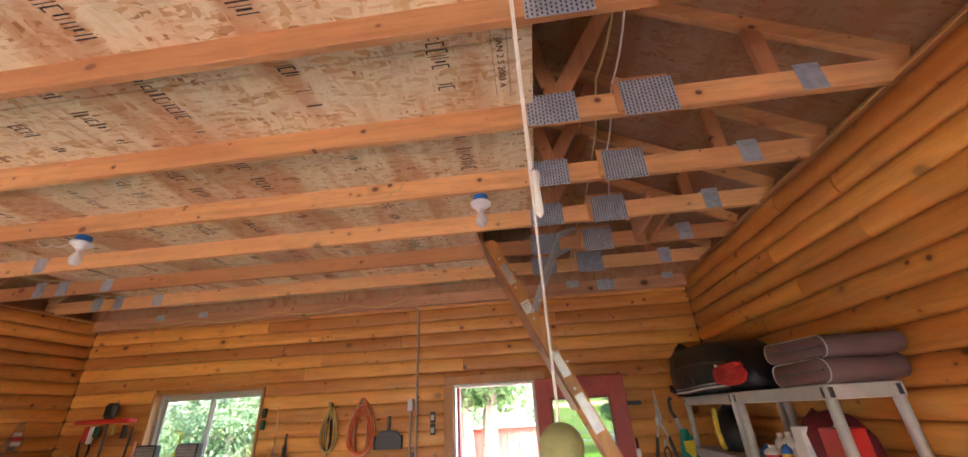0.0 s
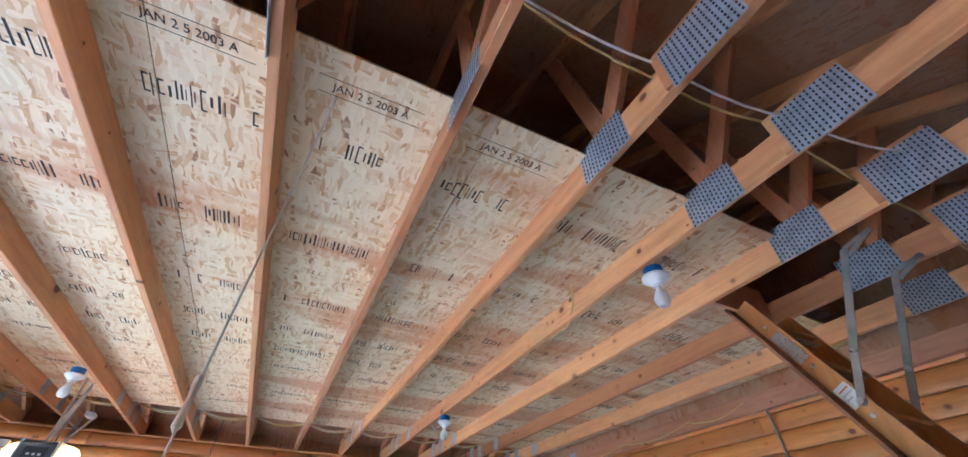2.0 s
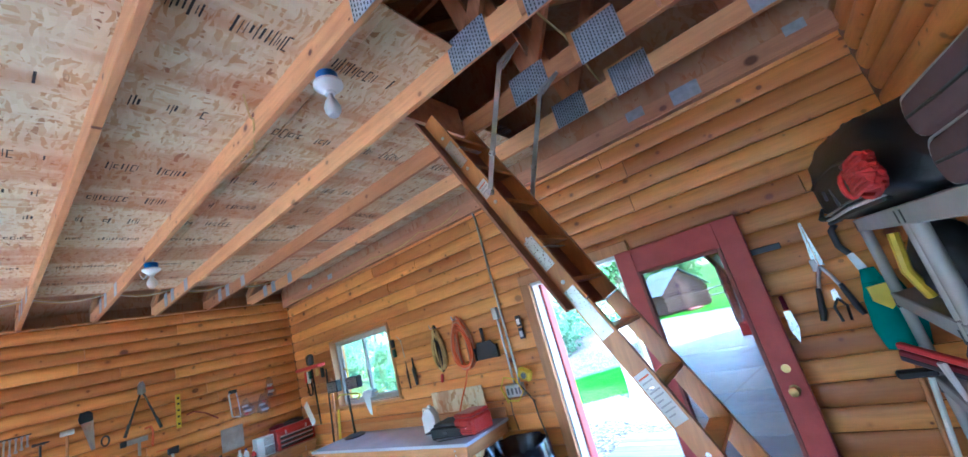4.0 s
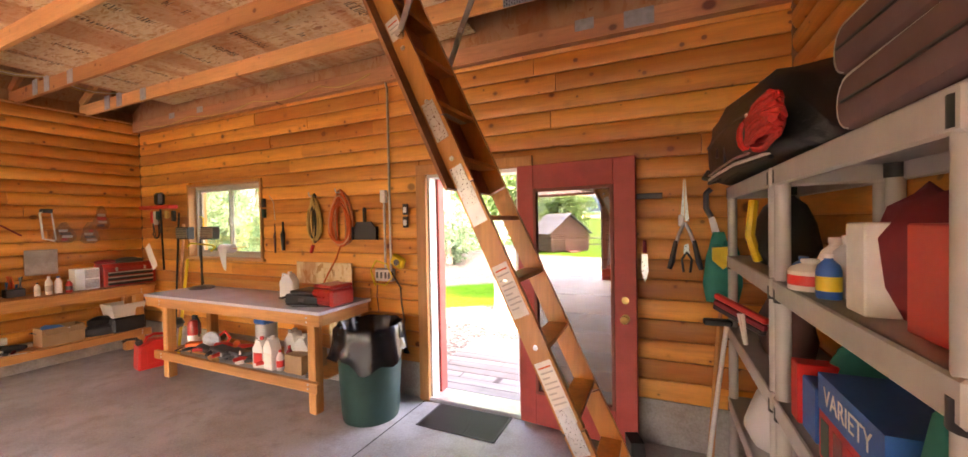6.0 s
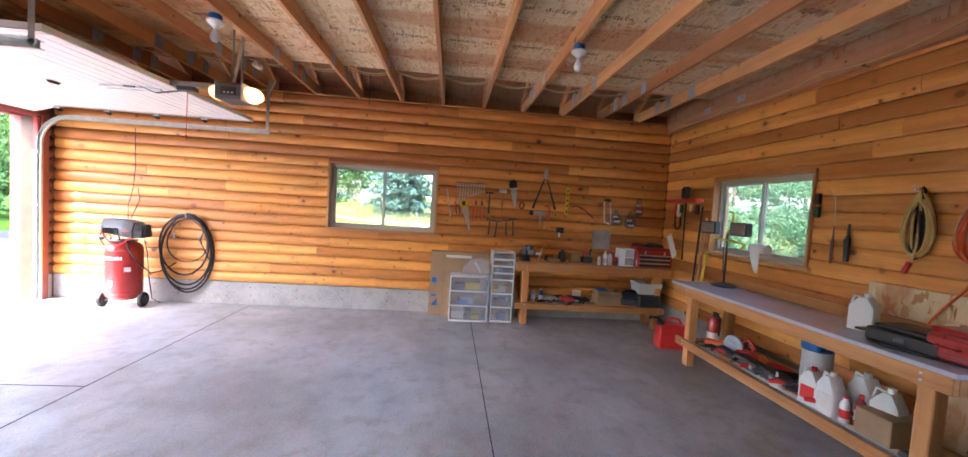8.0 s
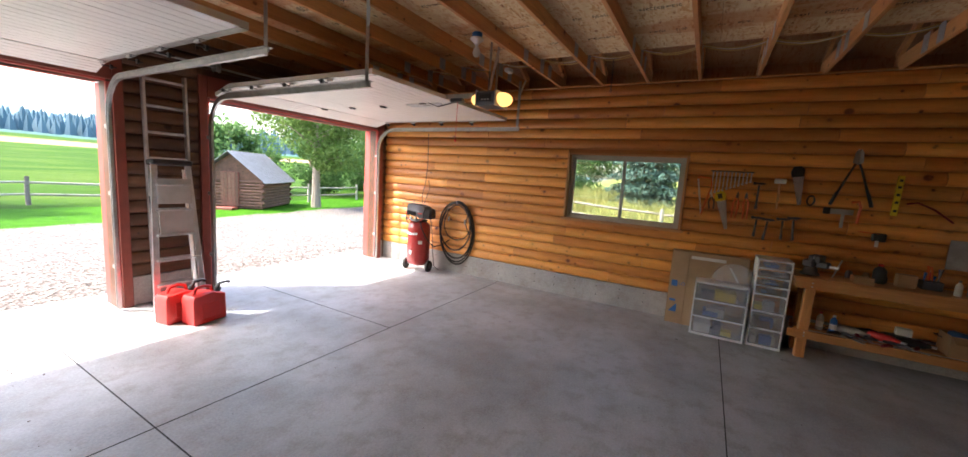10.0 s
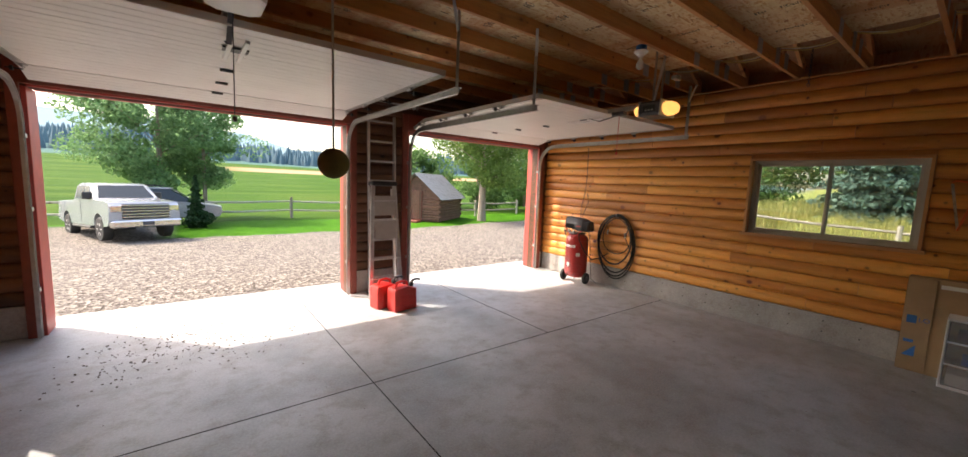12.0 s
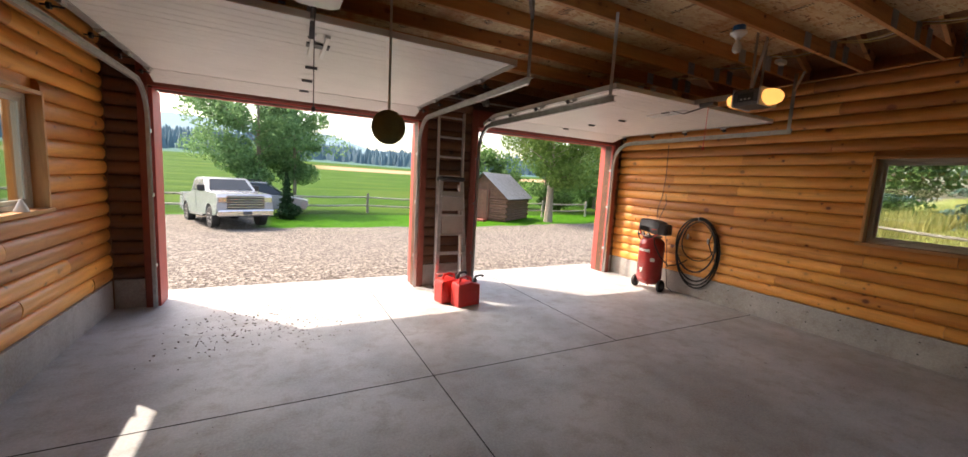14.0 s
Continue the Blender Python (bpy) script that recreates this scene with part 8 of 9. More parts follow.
bc = thing("bolt_cutter", "black-handled bolt cutters hung open on the log wall", "bolt cutters", wallm(6.95, 2.26))
for s in (-1, 1):
    part("handle", G().tube([(s * 0.012, -0.03, -0.10), (s * 0.05, -0.03, -0.2), (s * 0.17, -0.03, -0.56)], [0.010, 0.011, 0.014], 8), M_black, bc)
    part("grip", G().tube([(s * 0.13, -0.03, -0.43), (s * 0.175, -0.03, -0.57)], 0.017, 8), M_black, bc)
    part("jaw", G().prism([(s * 0.002, -0.12), (s * 0.04, -0.10), (s * 0.035, 0.0), (s * 0.01, 0.05), (s * 0.002, 0.02)], -0.04, -0.02), M_galv, bc)
sp = thing("spirit_level", "short yellow spirit level hung upright on the log wall", "spirit level", wallm(7.305, 1.62, 1))
part("body", G().box(-0.026, 0.026, -0.04, -0.016, 0, 0.42, 0.003), M_yellow, sp, "yellow level body")
for z in (0.05, 0.14, 0.22, 0.30, 0.37):
    part("vial_window", G().box(-0.014, 0.014, -0.042, -0.04, z - 0.013, z + 0.013), M_black, sp, angle=0)
cq = thing("framing_square", "grey square with an orange handle on the log wall", "square", wallm(6.83, 1.62))
part("tongue", G().box(-0.06, 0.16, -0.026, -0.023, -0.03, 0.03).box(0.06, 0.09, -0.026, -0.023, -0.18, -0.03), M_galv, cq, angle=0)
part("grip", G().tube([(0.13, -0.03, 0.11), (0.19, -0.03, 0.12), (0.21, -0.03, 0.06), (0.20, -0.03, -0.12)], 0.014, 7), M_orange, cq)
part("clamp_head", G().box(-0.10, -0.04, -0.045, -0.01, -0.035, 0.035, 0.008), M_black, cq)
st2 = thing("staple_gun", "black staple gun hung on the log wall", "staple gun", wallm(7.22, 1.36))
part("body", G().box(-0.05, 0.07, -0.045, -0.01, -0.03, 0.06, 0.012), M_black, st2)
part("lever", G().bar((-0.16, -0.03, 0.06), (0.04, -0.03, 0.05), 0.014, 0.012), M_orange, st2)
part("tag", G().box(-0.02, 0.01, -0.05, -0.046, -0.09, -0.02), M_paper, st2, angle=0)
cr = thing("pry_bar", "dark red curved pry bar hung slantwise", "pry bar", wallm(7.42, 1.76))
part("bar", G().tube([(-0.03, -0.03, -0.01), (0.05, -0.03, 0.01), (0.18, -0.03, -0.05), (0.33, -0.03, -0.17)], 0.009, 7), M_maroon, cr)
hk = thing("hacksaw", "white-framed hacksaw hung on the log wall", "hacksaw", wallm(7.90, 1.88))
part("frame", G().tube([(0.02, -0.03, 0.0), (0.0, -0.03, -0.03), (0.02, -0.03, -0.33), (0.12, -0.03, -0.36)], 0.011, 7), M_whitep, hk)
part("blade", G().bar((0.10, -0.03, -0.02), (0.13, -0.03, -0.35), 0.002, 0.014), M_steel, hk)
part("grip", G().box(0.0, 0.11, -0.04, -0.01, -0.02, 0.03, 0.008), M_black, hk)
for k, (y, z, w, h, m_, lab) in enumerate(((8.10, 1.50, 0.22, 0.24, M_milk, "clear bag of red and white fittings on a nail"), (8.34, 1.48, 0.20, 0.26, M_milk, "clear bag of white fittings hung on the wall"), (8.46, 1.66, 0.16, 0.30, M_frost, "clear bag of dark parts hung on the wall"))):
    t = thing("parts_bag", lab, "hanging bag", wallm(y, z))
    q = random.Random(k)
    fold = []
    for zz, sc, d in ((0.0, 0.55, 0.02), (h * 0.12, 0.95, 0.05), (h * 0.35, 1.0, 0.055), (h * 0.55, 0.8, 0.04), (h * 0.8, 0.5, 0.03), (h, 0.18, 0.012)):
        fold.append([(0.5 * w * sc * math.cos(a) + q.uniform(-0.014, 0.014), -0.035 - d * math.sin(a) * 0.6 + q.uniform(-0.006, 0.006), zz + q.uniform(-0.012, 0.012)) for a in (math.tau * n / 12 for n in range(12))])
    part("bag", G().ring(fold), M_film, t, "crumpled clear bag", angle=12)
    for j in range(4):
        part("fitting", G().box(q.uniform(-0.3, 0.0) * w, q.uniform(0.1, 0.35) * w, -0.045, -0.025, h * (0.08 + 0.15 * j), h * (0.20 + 0.15 * j), 0.005), (M_redplastic, M_whitep, M_dgrey, M_paper)[(j + k) % 4], t)
pk = thing("clamp_card", "dark clip strip hung behind the bench goods", "hanging tools", wallm(7.90, 1.12))
part("card", G().box(-0.14, 0.14, -0.03, -0.02, 0.0, 0.30, 0.004), M_grey_wood, pk)
for k in range(4):
    solid("shelf_oddment", G().lathe([(0, 0), (0.03, 0), (0.032, 0.05), (0.02, 0.08), (0, 0.085)], (0.14, 7.02 + 0.14 * k, zt), 10), (M_dgrey, M_card, M_black, M_galv)[k], "small dusty pot at the back of the bench", "pot")


# ---- plastic shelving along the east wall ----
def shelf_unit(x0, x1, y0, y1, label):
    s = thing("storage_shelf", label, "shelving")
    for x in (x0 + 0.028, x1 - 0.028):
        for y in (y0 + 0.028, y1 - 0.028):
            p = part("post", G().cyl((x, y, 0), (x, y, 1.84), 0.026, seg=12), M_grey, s, "round grey plastic post")
            for z in (0.46, 0.91, 1.36, 1.81):
                part("collar", G().cyl((x, y, z - 0.03), (x, y, z + 0.02), 0.031, seg=12), M_black, p, "black collar")
    for z in (0.10, 0.47, 0.92, 1.37, 1.80):
        part("shelf", G().box(x0 + 0.002, x1 - 0.002, y0 + 0.002, y1 - 0.002, z + 0.03, z + 0.045, 0.004).box(x0, x0 + 0.02, y0, y1, z - 0.03, z + 0.045, 0.006).box(x1 - 0.02, x1, y0, y1, z - 0.03, z + 0.045, 0.006).box(x0 + 0.02, x1 - 0.02, y0, y0 + 0.02, z - 0.03, z + 0.045, 0.006).box(x0 + 0.02, x1 - 0.02, y1 - 0.02, y1, z - 0.03, z + 0.045, 0.006), M_grey, s, "ribbed grey plastic shelf")


shelf_unit(7.16, 7.53, 7.68, 8.74, "grey plastic shelving crowded with garden goods")
shelf_unit(7.16, 7.53, 6.62, 7.65, "grey plastic shelving crowded with boxes and jars")
Z = (0.146, 0.516, 0.966, 1.416, 1.846)

# top load
bag = thing("sports_bag", "slack black zipped bag with pale piping on top of the shelving", "bag", T(7.29, 8.03, Z[4], 4))
q = random.Random(5)
rings = []
prof = ((-0.68, 0.12, 0.12), (-0.62, 0.18, 0.26), (-0.45, 0.21, 0.36), (-0.15, 0.22, 0.41), (0.15, 0.22, 0.42), (0.40, 0.22, 0.41), (0.56, 0.20, 0.42), (0.63, 0.14, 0.45), (0.67, 0.04, 0.48))
for y, w, h in prof:
    ring = []
    for i in range(20):
        a = math.tau * i / 20
        ca, sa = math.cos(a), math.sin(a)
        u = math.copysign(abs(ca) ** 0.6, ca) * w
        v = (0.5 + 0.5 * math.copysign(abs(sa) ** 0.7, sa)) * h
        ring.append((u + q.uniform(-0.014, 0.014), y + q.uniform(-0.012, 0.012), max(0.004, v + q.uniform(-0.014, 0.014)) + (0.02 if y > 0.65 else 0)))
    rings.append(ring)
part("body", G().ring(rings), M_nylon, bag, "black nylon body", angle=70)
part("zip_flap", G().tube([(-0.205, -0.5, 0.20), (-0.222, -0.2, 0.235), (-0.225, 0.2, 0.24), (-0.215, 0.5, 0.22)], 0.009, 6), M_dgrey, bag, "zip cover along the side")
part("pocket", G().ring([[(-0.20 - d, y0 + yy * e, z0 + zz * e) for yy, zz in ((0, 0), (0.30, 0), (0.30, 0.13), (0, 0.13))] for d, e, y0, z0 in ((0.0, 1.0, 0.06, 0.06), (0.025, 0.94, 0.07, 0.065))]), M_nylon, bag)
part("buckle", G().box(-0.238, -0.222, 0.18, 0.20, 0.12, 0.17, 0.003), M_dgrey, bag)
part("carry_strap", G().tube([(-0.14, -0.35, 0.33), (-0.12, -0.15, 0.385), (-0.08, 0.1, 0.40), (-0.12, 0.32, 0.35)], 0.013, 6), M_black, bag)
for dz, m_, r in ((0.0, M_whitep, 0.008), (0.025, M_steel, 0.006), (-0.018, M_black, 0.010)):
    part("piping", G().tube([(-0.17, -0.42, 0.05 + dz), (-0.225, -0.12, 0.045 + dz), (-0.235, 0.2, 0.03 + dz), (-0.22, 0.46, 0.03 + dz), (-0.15, 0.60, 0.05 + dz)], r, 6), m_, bag, "looped piping")
rp = thing("red_rope_coil", "hank of bright red rope hung on the black bag", "rope", T(7.10, 7.40, Z[4] + 0.115))
for k in range(16):
    v0 = -0.048 + 0.096 * (k % 8) / 7
    lift = 0.012 * (k // 8)
    pts = []
    for i in range(19):
        t = math.tau * i / 18
        u = (0.20 - 0.5 * abs(v0)) * math.cos(t)
        w = v0 + 0.012 * math.sin(t) + 0.010 * math.sin(2.0 * t + k)
        pts.append((-0.012 - lift - 0.018 * math.sin(t) + 0.004 * math.sin(5 * t + k), u, w))
    part("strand", G().tube(pts, 0.0085, 6), M_rope_red, rp)
part("wrap", G().tube([(-0.035 + 0.02 * math.cos(t), 0.15 + 0.004 * t, 0.05 * math.sin(t)) for t in (0.6 * i for i in range(22))], 0.008, 6), M_rope_red, rp)
part("tail", G().tube([(-0.03, 0.13, 0.05), (-0.03, 0.18, 0.075), (-0.02, 0.21, 0.07)], 0.008, 6), M_whitep, rp, "pale rope end")


solid("curved_strap", G().tube([(7.12, 8.60, Z[4] + 0.04), (7.05, 8.68, Z[4] + 0.10), (7.02, 8.55, Z[4] + 0.05), (7.08, 8.4, Z[4] + 0.02)], 0.014, 8), M_dgrey, "dark curved strap end beside the bag", "strap")
solid("metal_runner", G().tube([(7.14, 8.72, Z[4] + 0.06), (7.13, 8.5, Z[4] + 0.02), (7.13, 8.1, Z[4] + 0.03), (7.16, 7.9, Z[4] + 0.09)], 0.011, 8), M_black, "bent dark metal rod on the shelving", "rod")
for k, (y0, y1, z, h, lean) in enumerate(((6.50, 7.02, 0.0, 0.12, 0.0), (6.46, 7.04, 0.122, 0.11, 2.0))):
    hm = thing("folded_cushion", "brown folded seat pad with pale piping stacked on the shelving", "cushion", T(7.34, (y0 + y1) / 2, Z[4] + z, 0, lean, 0), "folded pads")
    w, n = (y1 - y0) / 2, 8
    sec = [(w - h / 2 + h / 2 * math.cos(a), h / 2 + h / 2 * math.sin(a)) for a in (-math.pi / 2 + math.pi * i / n for i in range(n + 1))]
    sec += [(-w + h / 2 + h / 2 * math.cos(a), h / 2 + h / 2 * math.sin(a)) for a in (math.pi / 2 + math.pi * i / n for i in range(n + 1))]
    part("pad", G().ring([[(x, y * e, h / 2 + (v - h / 2) * e + 0.006 * math.sin(9 * y + x * 20)) for y, v in sec] for x, e in ((-0.20, 0.86), (-0.185, 0.97), (-0.06, 1.0), (0.08, 1.0), (0.17, 0.97), (0.18, 0.86))]), M_brown, hm, "brown padded cloth", angle=60)
    part("piping", G().tube([(-0.19, y * 0.96, h / 2 + (v - h / 2) * 0.96) for y, v in sec], 0.0035, 6), M_grey, hm, "pale piping")
    # A black tube stands in for the shade in the pad's fold.
    part("fold_line", G().tube([(-0.203, w - h * 0.55, h * 0.50), (-0.203, 0, h * 0.47), (-0.203, -w + h * 0.3, h * 0.5)], 0.004, 6), M_black, hm, "black strip drawn for the shaded fold")


def soft(name, x, y, z, sx, sy, sz, mat, label, cat, seed=1):
    qq = random.Random(seed)
    rings = []
    for h, k in ((0, 0.8), (0.25, 1.0), (0.6, 0.95), (0.85, 0.7), (1.0, 0.3)):
        rings.append([(sx * k * math.cos(a) * (1 + qq.uniform(-0.12, 0.12)), sy * k * math.sin(a) * (1 + qq.uniform(-0.12, 0.12)), sz * h * (1 + qq.uniform(-0.06, 0.06)) + (0 if h else 0)) for a in (math.tau * i / 14 for i in range(14))])
    rings[0] = [(a, b, 0) for a, b, c in rings[0]]
    return solid(name, G().ring(rings), mat, label, cat, m=T(x, y, z), angle=50)


# fourth shelf
soft("maroon_blanket", 7.36, 7.02, Z[3] + 0.0, 0.13, 0.26, 0.30, M_maroon, "folded maroon blanket on the shelf", "blanket", 2)
for k, (y, m_, c_, h, r) in enumerate(((7.40, M_whitep, M_whitep, 0.17, 0.042), (7.30, M_whitep, M_whitep, 0.18, 0.042), (7.19, M_whitep, M_black, 0.17, 0.036), (7.10, M_paper, M_brass, 0.20, 0.045))):
    bottle("lidded_jar", 7.27, y, Z[3], h, r, m_, c_, "white lidded jar on the crowded shelf", "jar", band=M_paper)
bottle("blue_jar", 7.22, 7.51, Z[3], 0.10, 0.035, M_blue, M_blue, "small blue jar on the crowded shelf", "jar")
bottle("lidded_tub", 7.21, 7.41, Z[3], 0.10, 0.06, M_paper, M_whitep, "white tub with a red mark on the shelf", "tub", band=M_redplastic)
bottle("spray_can", 7.21, 7.26, Z[3], 0.13, 0.03, M_blue, M_white, "blue and yellow can on the shelf", "can", band=M_yellow)
carton("tall_carton", 7.20, 7.02, Z[3], 0.09, 0.10, 0.22, M_paper, "tall pale carton on the shelf")
carton("red_box", 7.22, 6.72, Z[3], 0.12, 0.18, 0.22, M_redplastic, "bright red box on the shelf")
bottle("silver_flask", 7.30, 6.84, Z[3], 0.28, 0.05, M_steel, M_blue, "tall bright silver flask on the shelf", "flask")
soft("yellow_black_bag", 7.34, 8.23, Z[3], 0.13, 0.17, 0.33, M_black, "black bag hanging with yellow strap", "bag", 3)
solid("yellow_strap", G().tube([(7.20, 8.17, Z[3] + 0.32), (7.18, 8.15, Z[3] + 0.15), (7.22, 8.19, Z[3] + 0.02)], 0.022, 8), M_yellow, "yellow strap hanging on the black bag", "strap")
# third shelf
vb = carton("drink_carton", 7.18, 6.88, Z[2], 0.20, 0.36, 0.24, M_redplastic, "red and blue drinks carton on the shelf")
part("top_panel", G().box(-0.001, 0.201, -0.001, 0.361, 0.14, 0.241), M_blue, vb, "blue upper panel", angle=0)
text("printed_word", "VARIETY", 0.07, M_paper, vb, pose(-0.003, 0.18, 0.19, 90, 0, -90), "white printed word")
for k, m_ in enumerate((M_orange, M_redplastic, M_frost, M_green)):
    part("printed_bottle", G().box(-0.0022, -0.001, 0.03 + 0.085 * k, 0.085 + 0.085 * k, 0.015, 0.12, 0.0), m_, vb, angle=0)
carton("blue_box", 7.19, 7.30, Z[2], 0.18, 0.12, 0.17, M_blue, "blue printed carton on the shelf")
carton("red_box", 7.18, 7.43, Z[2], 0.16, 0.07, 0.20, M_redplastic, "narrow red carton on the shelf")
soft("teal_bag", 7.36, 7.47, Z[2], 0.10, 0.09, 0.28, M_teal, "crumpled teal plastic bag on the shelf", "bag", 6)
soft("dark_bag", 7.38, 6.76, Z[2], 0.12, 0.10, 0.34, M_black, "dark bag at the back of the shelf", "bag", 7)
soft("teal_bag", 7.24, 6.75, Z[2] + 0.0, 0.06, 0.08, 0.38, M_teal, "teal cloth bag hanging at the shelf end", "bag", 9)
soft("dark_box", 7.34, 8.21, Z[2], 0.12, 0.18, 0.30, M_brown, "brown leather case on the corner shelving", "case", 8)
solid("white_bracket", G().tube([(7.15, 8.11, Z[2] + 0.06), (7.13, 8.15, Z[2] + 0.20), (7.13, 8.05, Z[2] + 0.22), (7.14, 8.03, Z[2] + 0.08)], 0.009, 7), M_whitep, "bent white wire bracket on the shelf edge", "bracket")
# second and lowest shelves
soft("red_cloth", 7.30, 7.02, Z[1], 0.14, 0.28, 0.26, M_redplastic, "heap of red cloth on the shelf", "cloth", 11)
soft("white_cloth", 7.28, 7.40, Z[1], 0.12, 0.13, 0.20, M_white, "crumpled white rags on the shelf", "cloth", 12)
soft("white_bag", 7.30, 8.20, Z[1], 0.13, 0.18, 0.28, M_milk, "crumpled clear plastic bag on the corner shelving", "bag", 13)
bottle("purple_bottle", 7.24, 8.17, Z[0], 0.2, 0.05, M_blue, M_yellow, "blue bottle with a yellow cap on the low shelf")
bottle("purple_bottle", 7.26, 8.35, Z[0], 0.22, 0.05, M_dgrey, M_black, "dark bottle on the low shelf")
bk = thing("white_bucket", "white plastic bucket with a wire handle on the low shelf", "bucket", T(7.34, 7.37, Z[0]))
part("pail", G().lathe([(0, 0), (0.12, 0), (0.14, 0.26), (0.148, 0.27), (0.13, 0.27), (0.11, 0.01)], seg=24), M_whitep, bk)
part("bail", G().tube([(0.0, 0.145, 0.24), (-0.15, 0.1, 0.17), (-0.19, 0, 0.14), (-0.15, -0.1, 0.17), (0, -0.145, 0.24)], 0.003, 6), M_steel, bk)
carton("green_box", 7.2, 6.70, Z[0], 0.26, 0.4, 0.22, M_green, "dark green crate on the low shelf")
for k, (z, m_) in enumerate(((Z[2] + 0.13, M_black), (Z[2] + 0.16, M_maroon), (Z[2] + 0.20, M_redplastic))):
    solid("long_tool", G().bar((7.05, 8.37 - 0.03 * k, z + 0.06), (7.22, 8.07 - 0.03 * k, z), 0.03, 0.03, 0.006), m_, "long handled tool poking out of the shelf", "garden tool")

# ---- north wall, by the door ----
yw = LY - 0.012
shr = thing("hedge_shears", "hedge shears with long black grips hung blades up", "shears", T(6.93, yw, 1.60))
for s in (-1, 1):
    part("blade", G().prism([(s * 0.002, 0.04), (s * 0.028, 0.03), (s * 0.006, 0.32), (s * 0.002, 0.33)], -0.03 - 0.004 * (s + 1), -0.026 - 0.004 * (s + 1)), M_steel, shr, "bright steel blade", angle=0)
    part("arm", G().tube([(0, -0.028, 0.03), (s * 0.035, -0.03, -0.05), (s * 0.055, -0.03, -0.12)], 0.011, 8), M_alu, shr)
    part("grip", G().tube([(s * 0.055, -0.03, -0.10), (s * 0.085, -0.03, -0.25), (s * 0.10, -0.03, -0.30)], [0.014, 0.019, 0.015], 8), M_black, shr)
part("pivot", G().box(-0.04, -0.005, -0.034, -0.02, 0.0, 0.08, 0.006), M_whitep, shr)
prn = thing("pruners", "small pruners hung under the shears", "pruners", T(6.94, yw - 0.03, 1.42))
for s in (-1, 1):
    part("grip", G().tube([(0, -0.01, 0.0), (s * 0.03, -0.01, -0.05), (s * 0.02, -0.01, -0.14)], 0.008, 7), M_black, prn)
part("jaw", G().prism([(-0.02, -0.01), (0.02, -0.01), (0.01, 0.06), (-0.015, 0.05)], -0.014, -0.006), M_steel, prn)
tw = thing("garden_trowel", "narrow steel trowel with a dark handle on the log wall", "trowel", T(6.67, yw, 1.50))
part("handle", G().tube([(0, -0.025, 0.0), (0, -0.025, -0.09)], [0.012, 0.015], 8), M_maroon, tw)
part("blade", G().prism([(-0.02, -0.10), (0.02, -0.10), (0.026, -0.22), (0.0, -0.31), (-0.024, -0.22)], -0.03, -0.024), M_steel, tw)
hk2 = thing("wall_hook", "grey flat hook bracket beside the open door", "hook", T(6.70, yw, 1.81))
part("arm", G().box(-0.10, 0.09, -0.03, -0.01, -0.012, 0.03, 0.004), M_dgrey, hk2)
sk = thing("pruning_saw", "curved pruning saw with a grey grip on the log wall", "saw", T(7.07, yw, 1.82))
part("grip", G().tube([(0.02, -0.03, 0.03), (-0.01, -0.03, 0.0), (-0.01, -0.03, -0.10), (0.02, -0.03, -0.16)], 0.018, 8), M_dgrey, sk)
part("blade", G().prism([(0.0, -0.15), (0.04, -0.16), (0.08, -0.30), (0.07, -0.36), (0.03, -0.30)], -0.034, -0.03), M_alu, sk)
gv = thing("work_gloves", "teal and yellow work gloves hung in a bunch", "gloves", T(7.13, LY - 0.10, 1.10))
q = random.Random(4)
for k, (x, h, w) in enumerate(((0.0, 0.46, 0.09), (0.05, 0.40, 0.08), (-0.03, 0.38, 0.07))):
    rings = []
    for z, s in ((0, 0.6), (0.12, 1.0), (0.3, 0.8), (h, 0.4)):
        rings.append([(x + w * s * math.cos(a) + q.uniform(-0.01, 0.01), 0.04 * s * math.sin(a) - 0.015 * k + q.uniform(-0.006, 0.006), z) for a in (math.tau * i / 12 for i in range(12))])
    part("glove", G().ring(rings), M_teal, gv, "teal knitted glove")
part("cuff_badge", G().prism([(-0.05, 0.36), (0.07, 0.37), (0.06, 0.27), (0.01, 0.22), (-0.05, 0.28)], -0.075, -0.045), M_yellow, gv, "yellow badge")
solid("push_broom", G().box(7.02, 7.18, 8.66, 8.72, 0.97, 1.01, 0.01), M_black, "black broom head leaning by the shelving", "broom")
solid("broomstick", G().cyl((7.11, 8.70, 0.98), (7.03, 8.60, 0.01), 0.013, seg=8), M_benchz, "worn wooden broom handle by the shelving", "handle")
lt = thing("folding_stick", "white pole with a blue foot leaning by the shelving", "pole")
part("shaft", G().cyl((7.13, 8.55, 1.0), (7.0, 8.42, 0.09), 0.013, seg=8), M_whitep, lt)
part("foot", G().cyl((7.0, 8.42, 0.10), (6.987, 8.407, 0.0), 0.017, seg=8), M_blue, lt)
solid("orange_pole", G().cyl((7.05, 8.62, 0.01), (7.14, 8.80, 1.2), 0.011, seg=8), M_beam, "reddish pole leaning by the shelving", "pole")
bt = thing("black_boot", "black rubber boot beside the open door", "boot", T(6.62, 8.60, 0, 200))
part("sole", G().box(-0.05, 0.05, -0.13, 0.13, 0, 0.025, 0.008), M_rubber, bt)
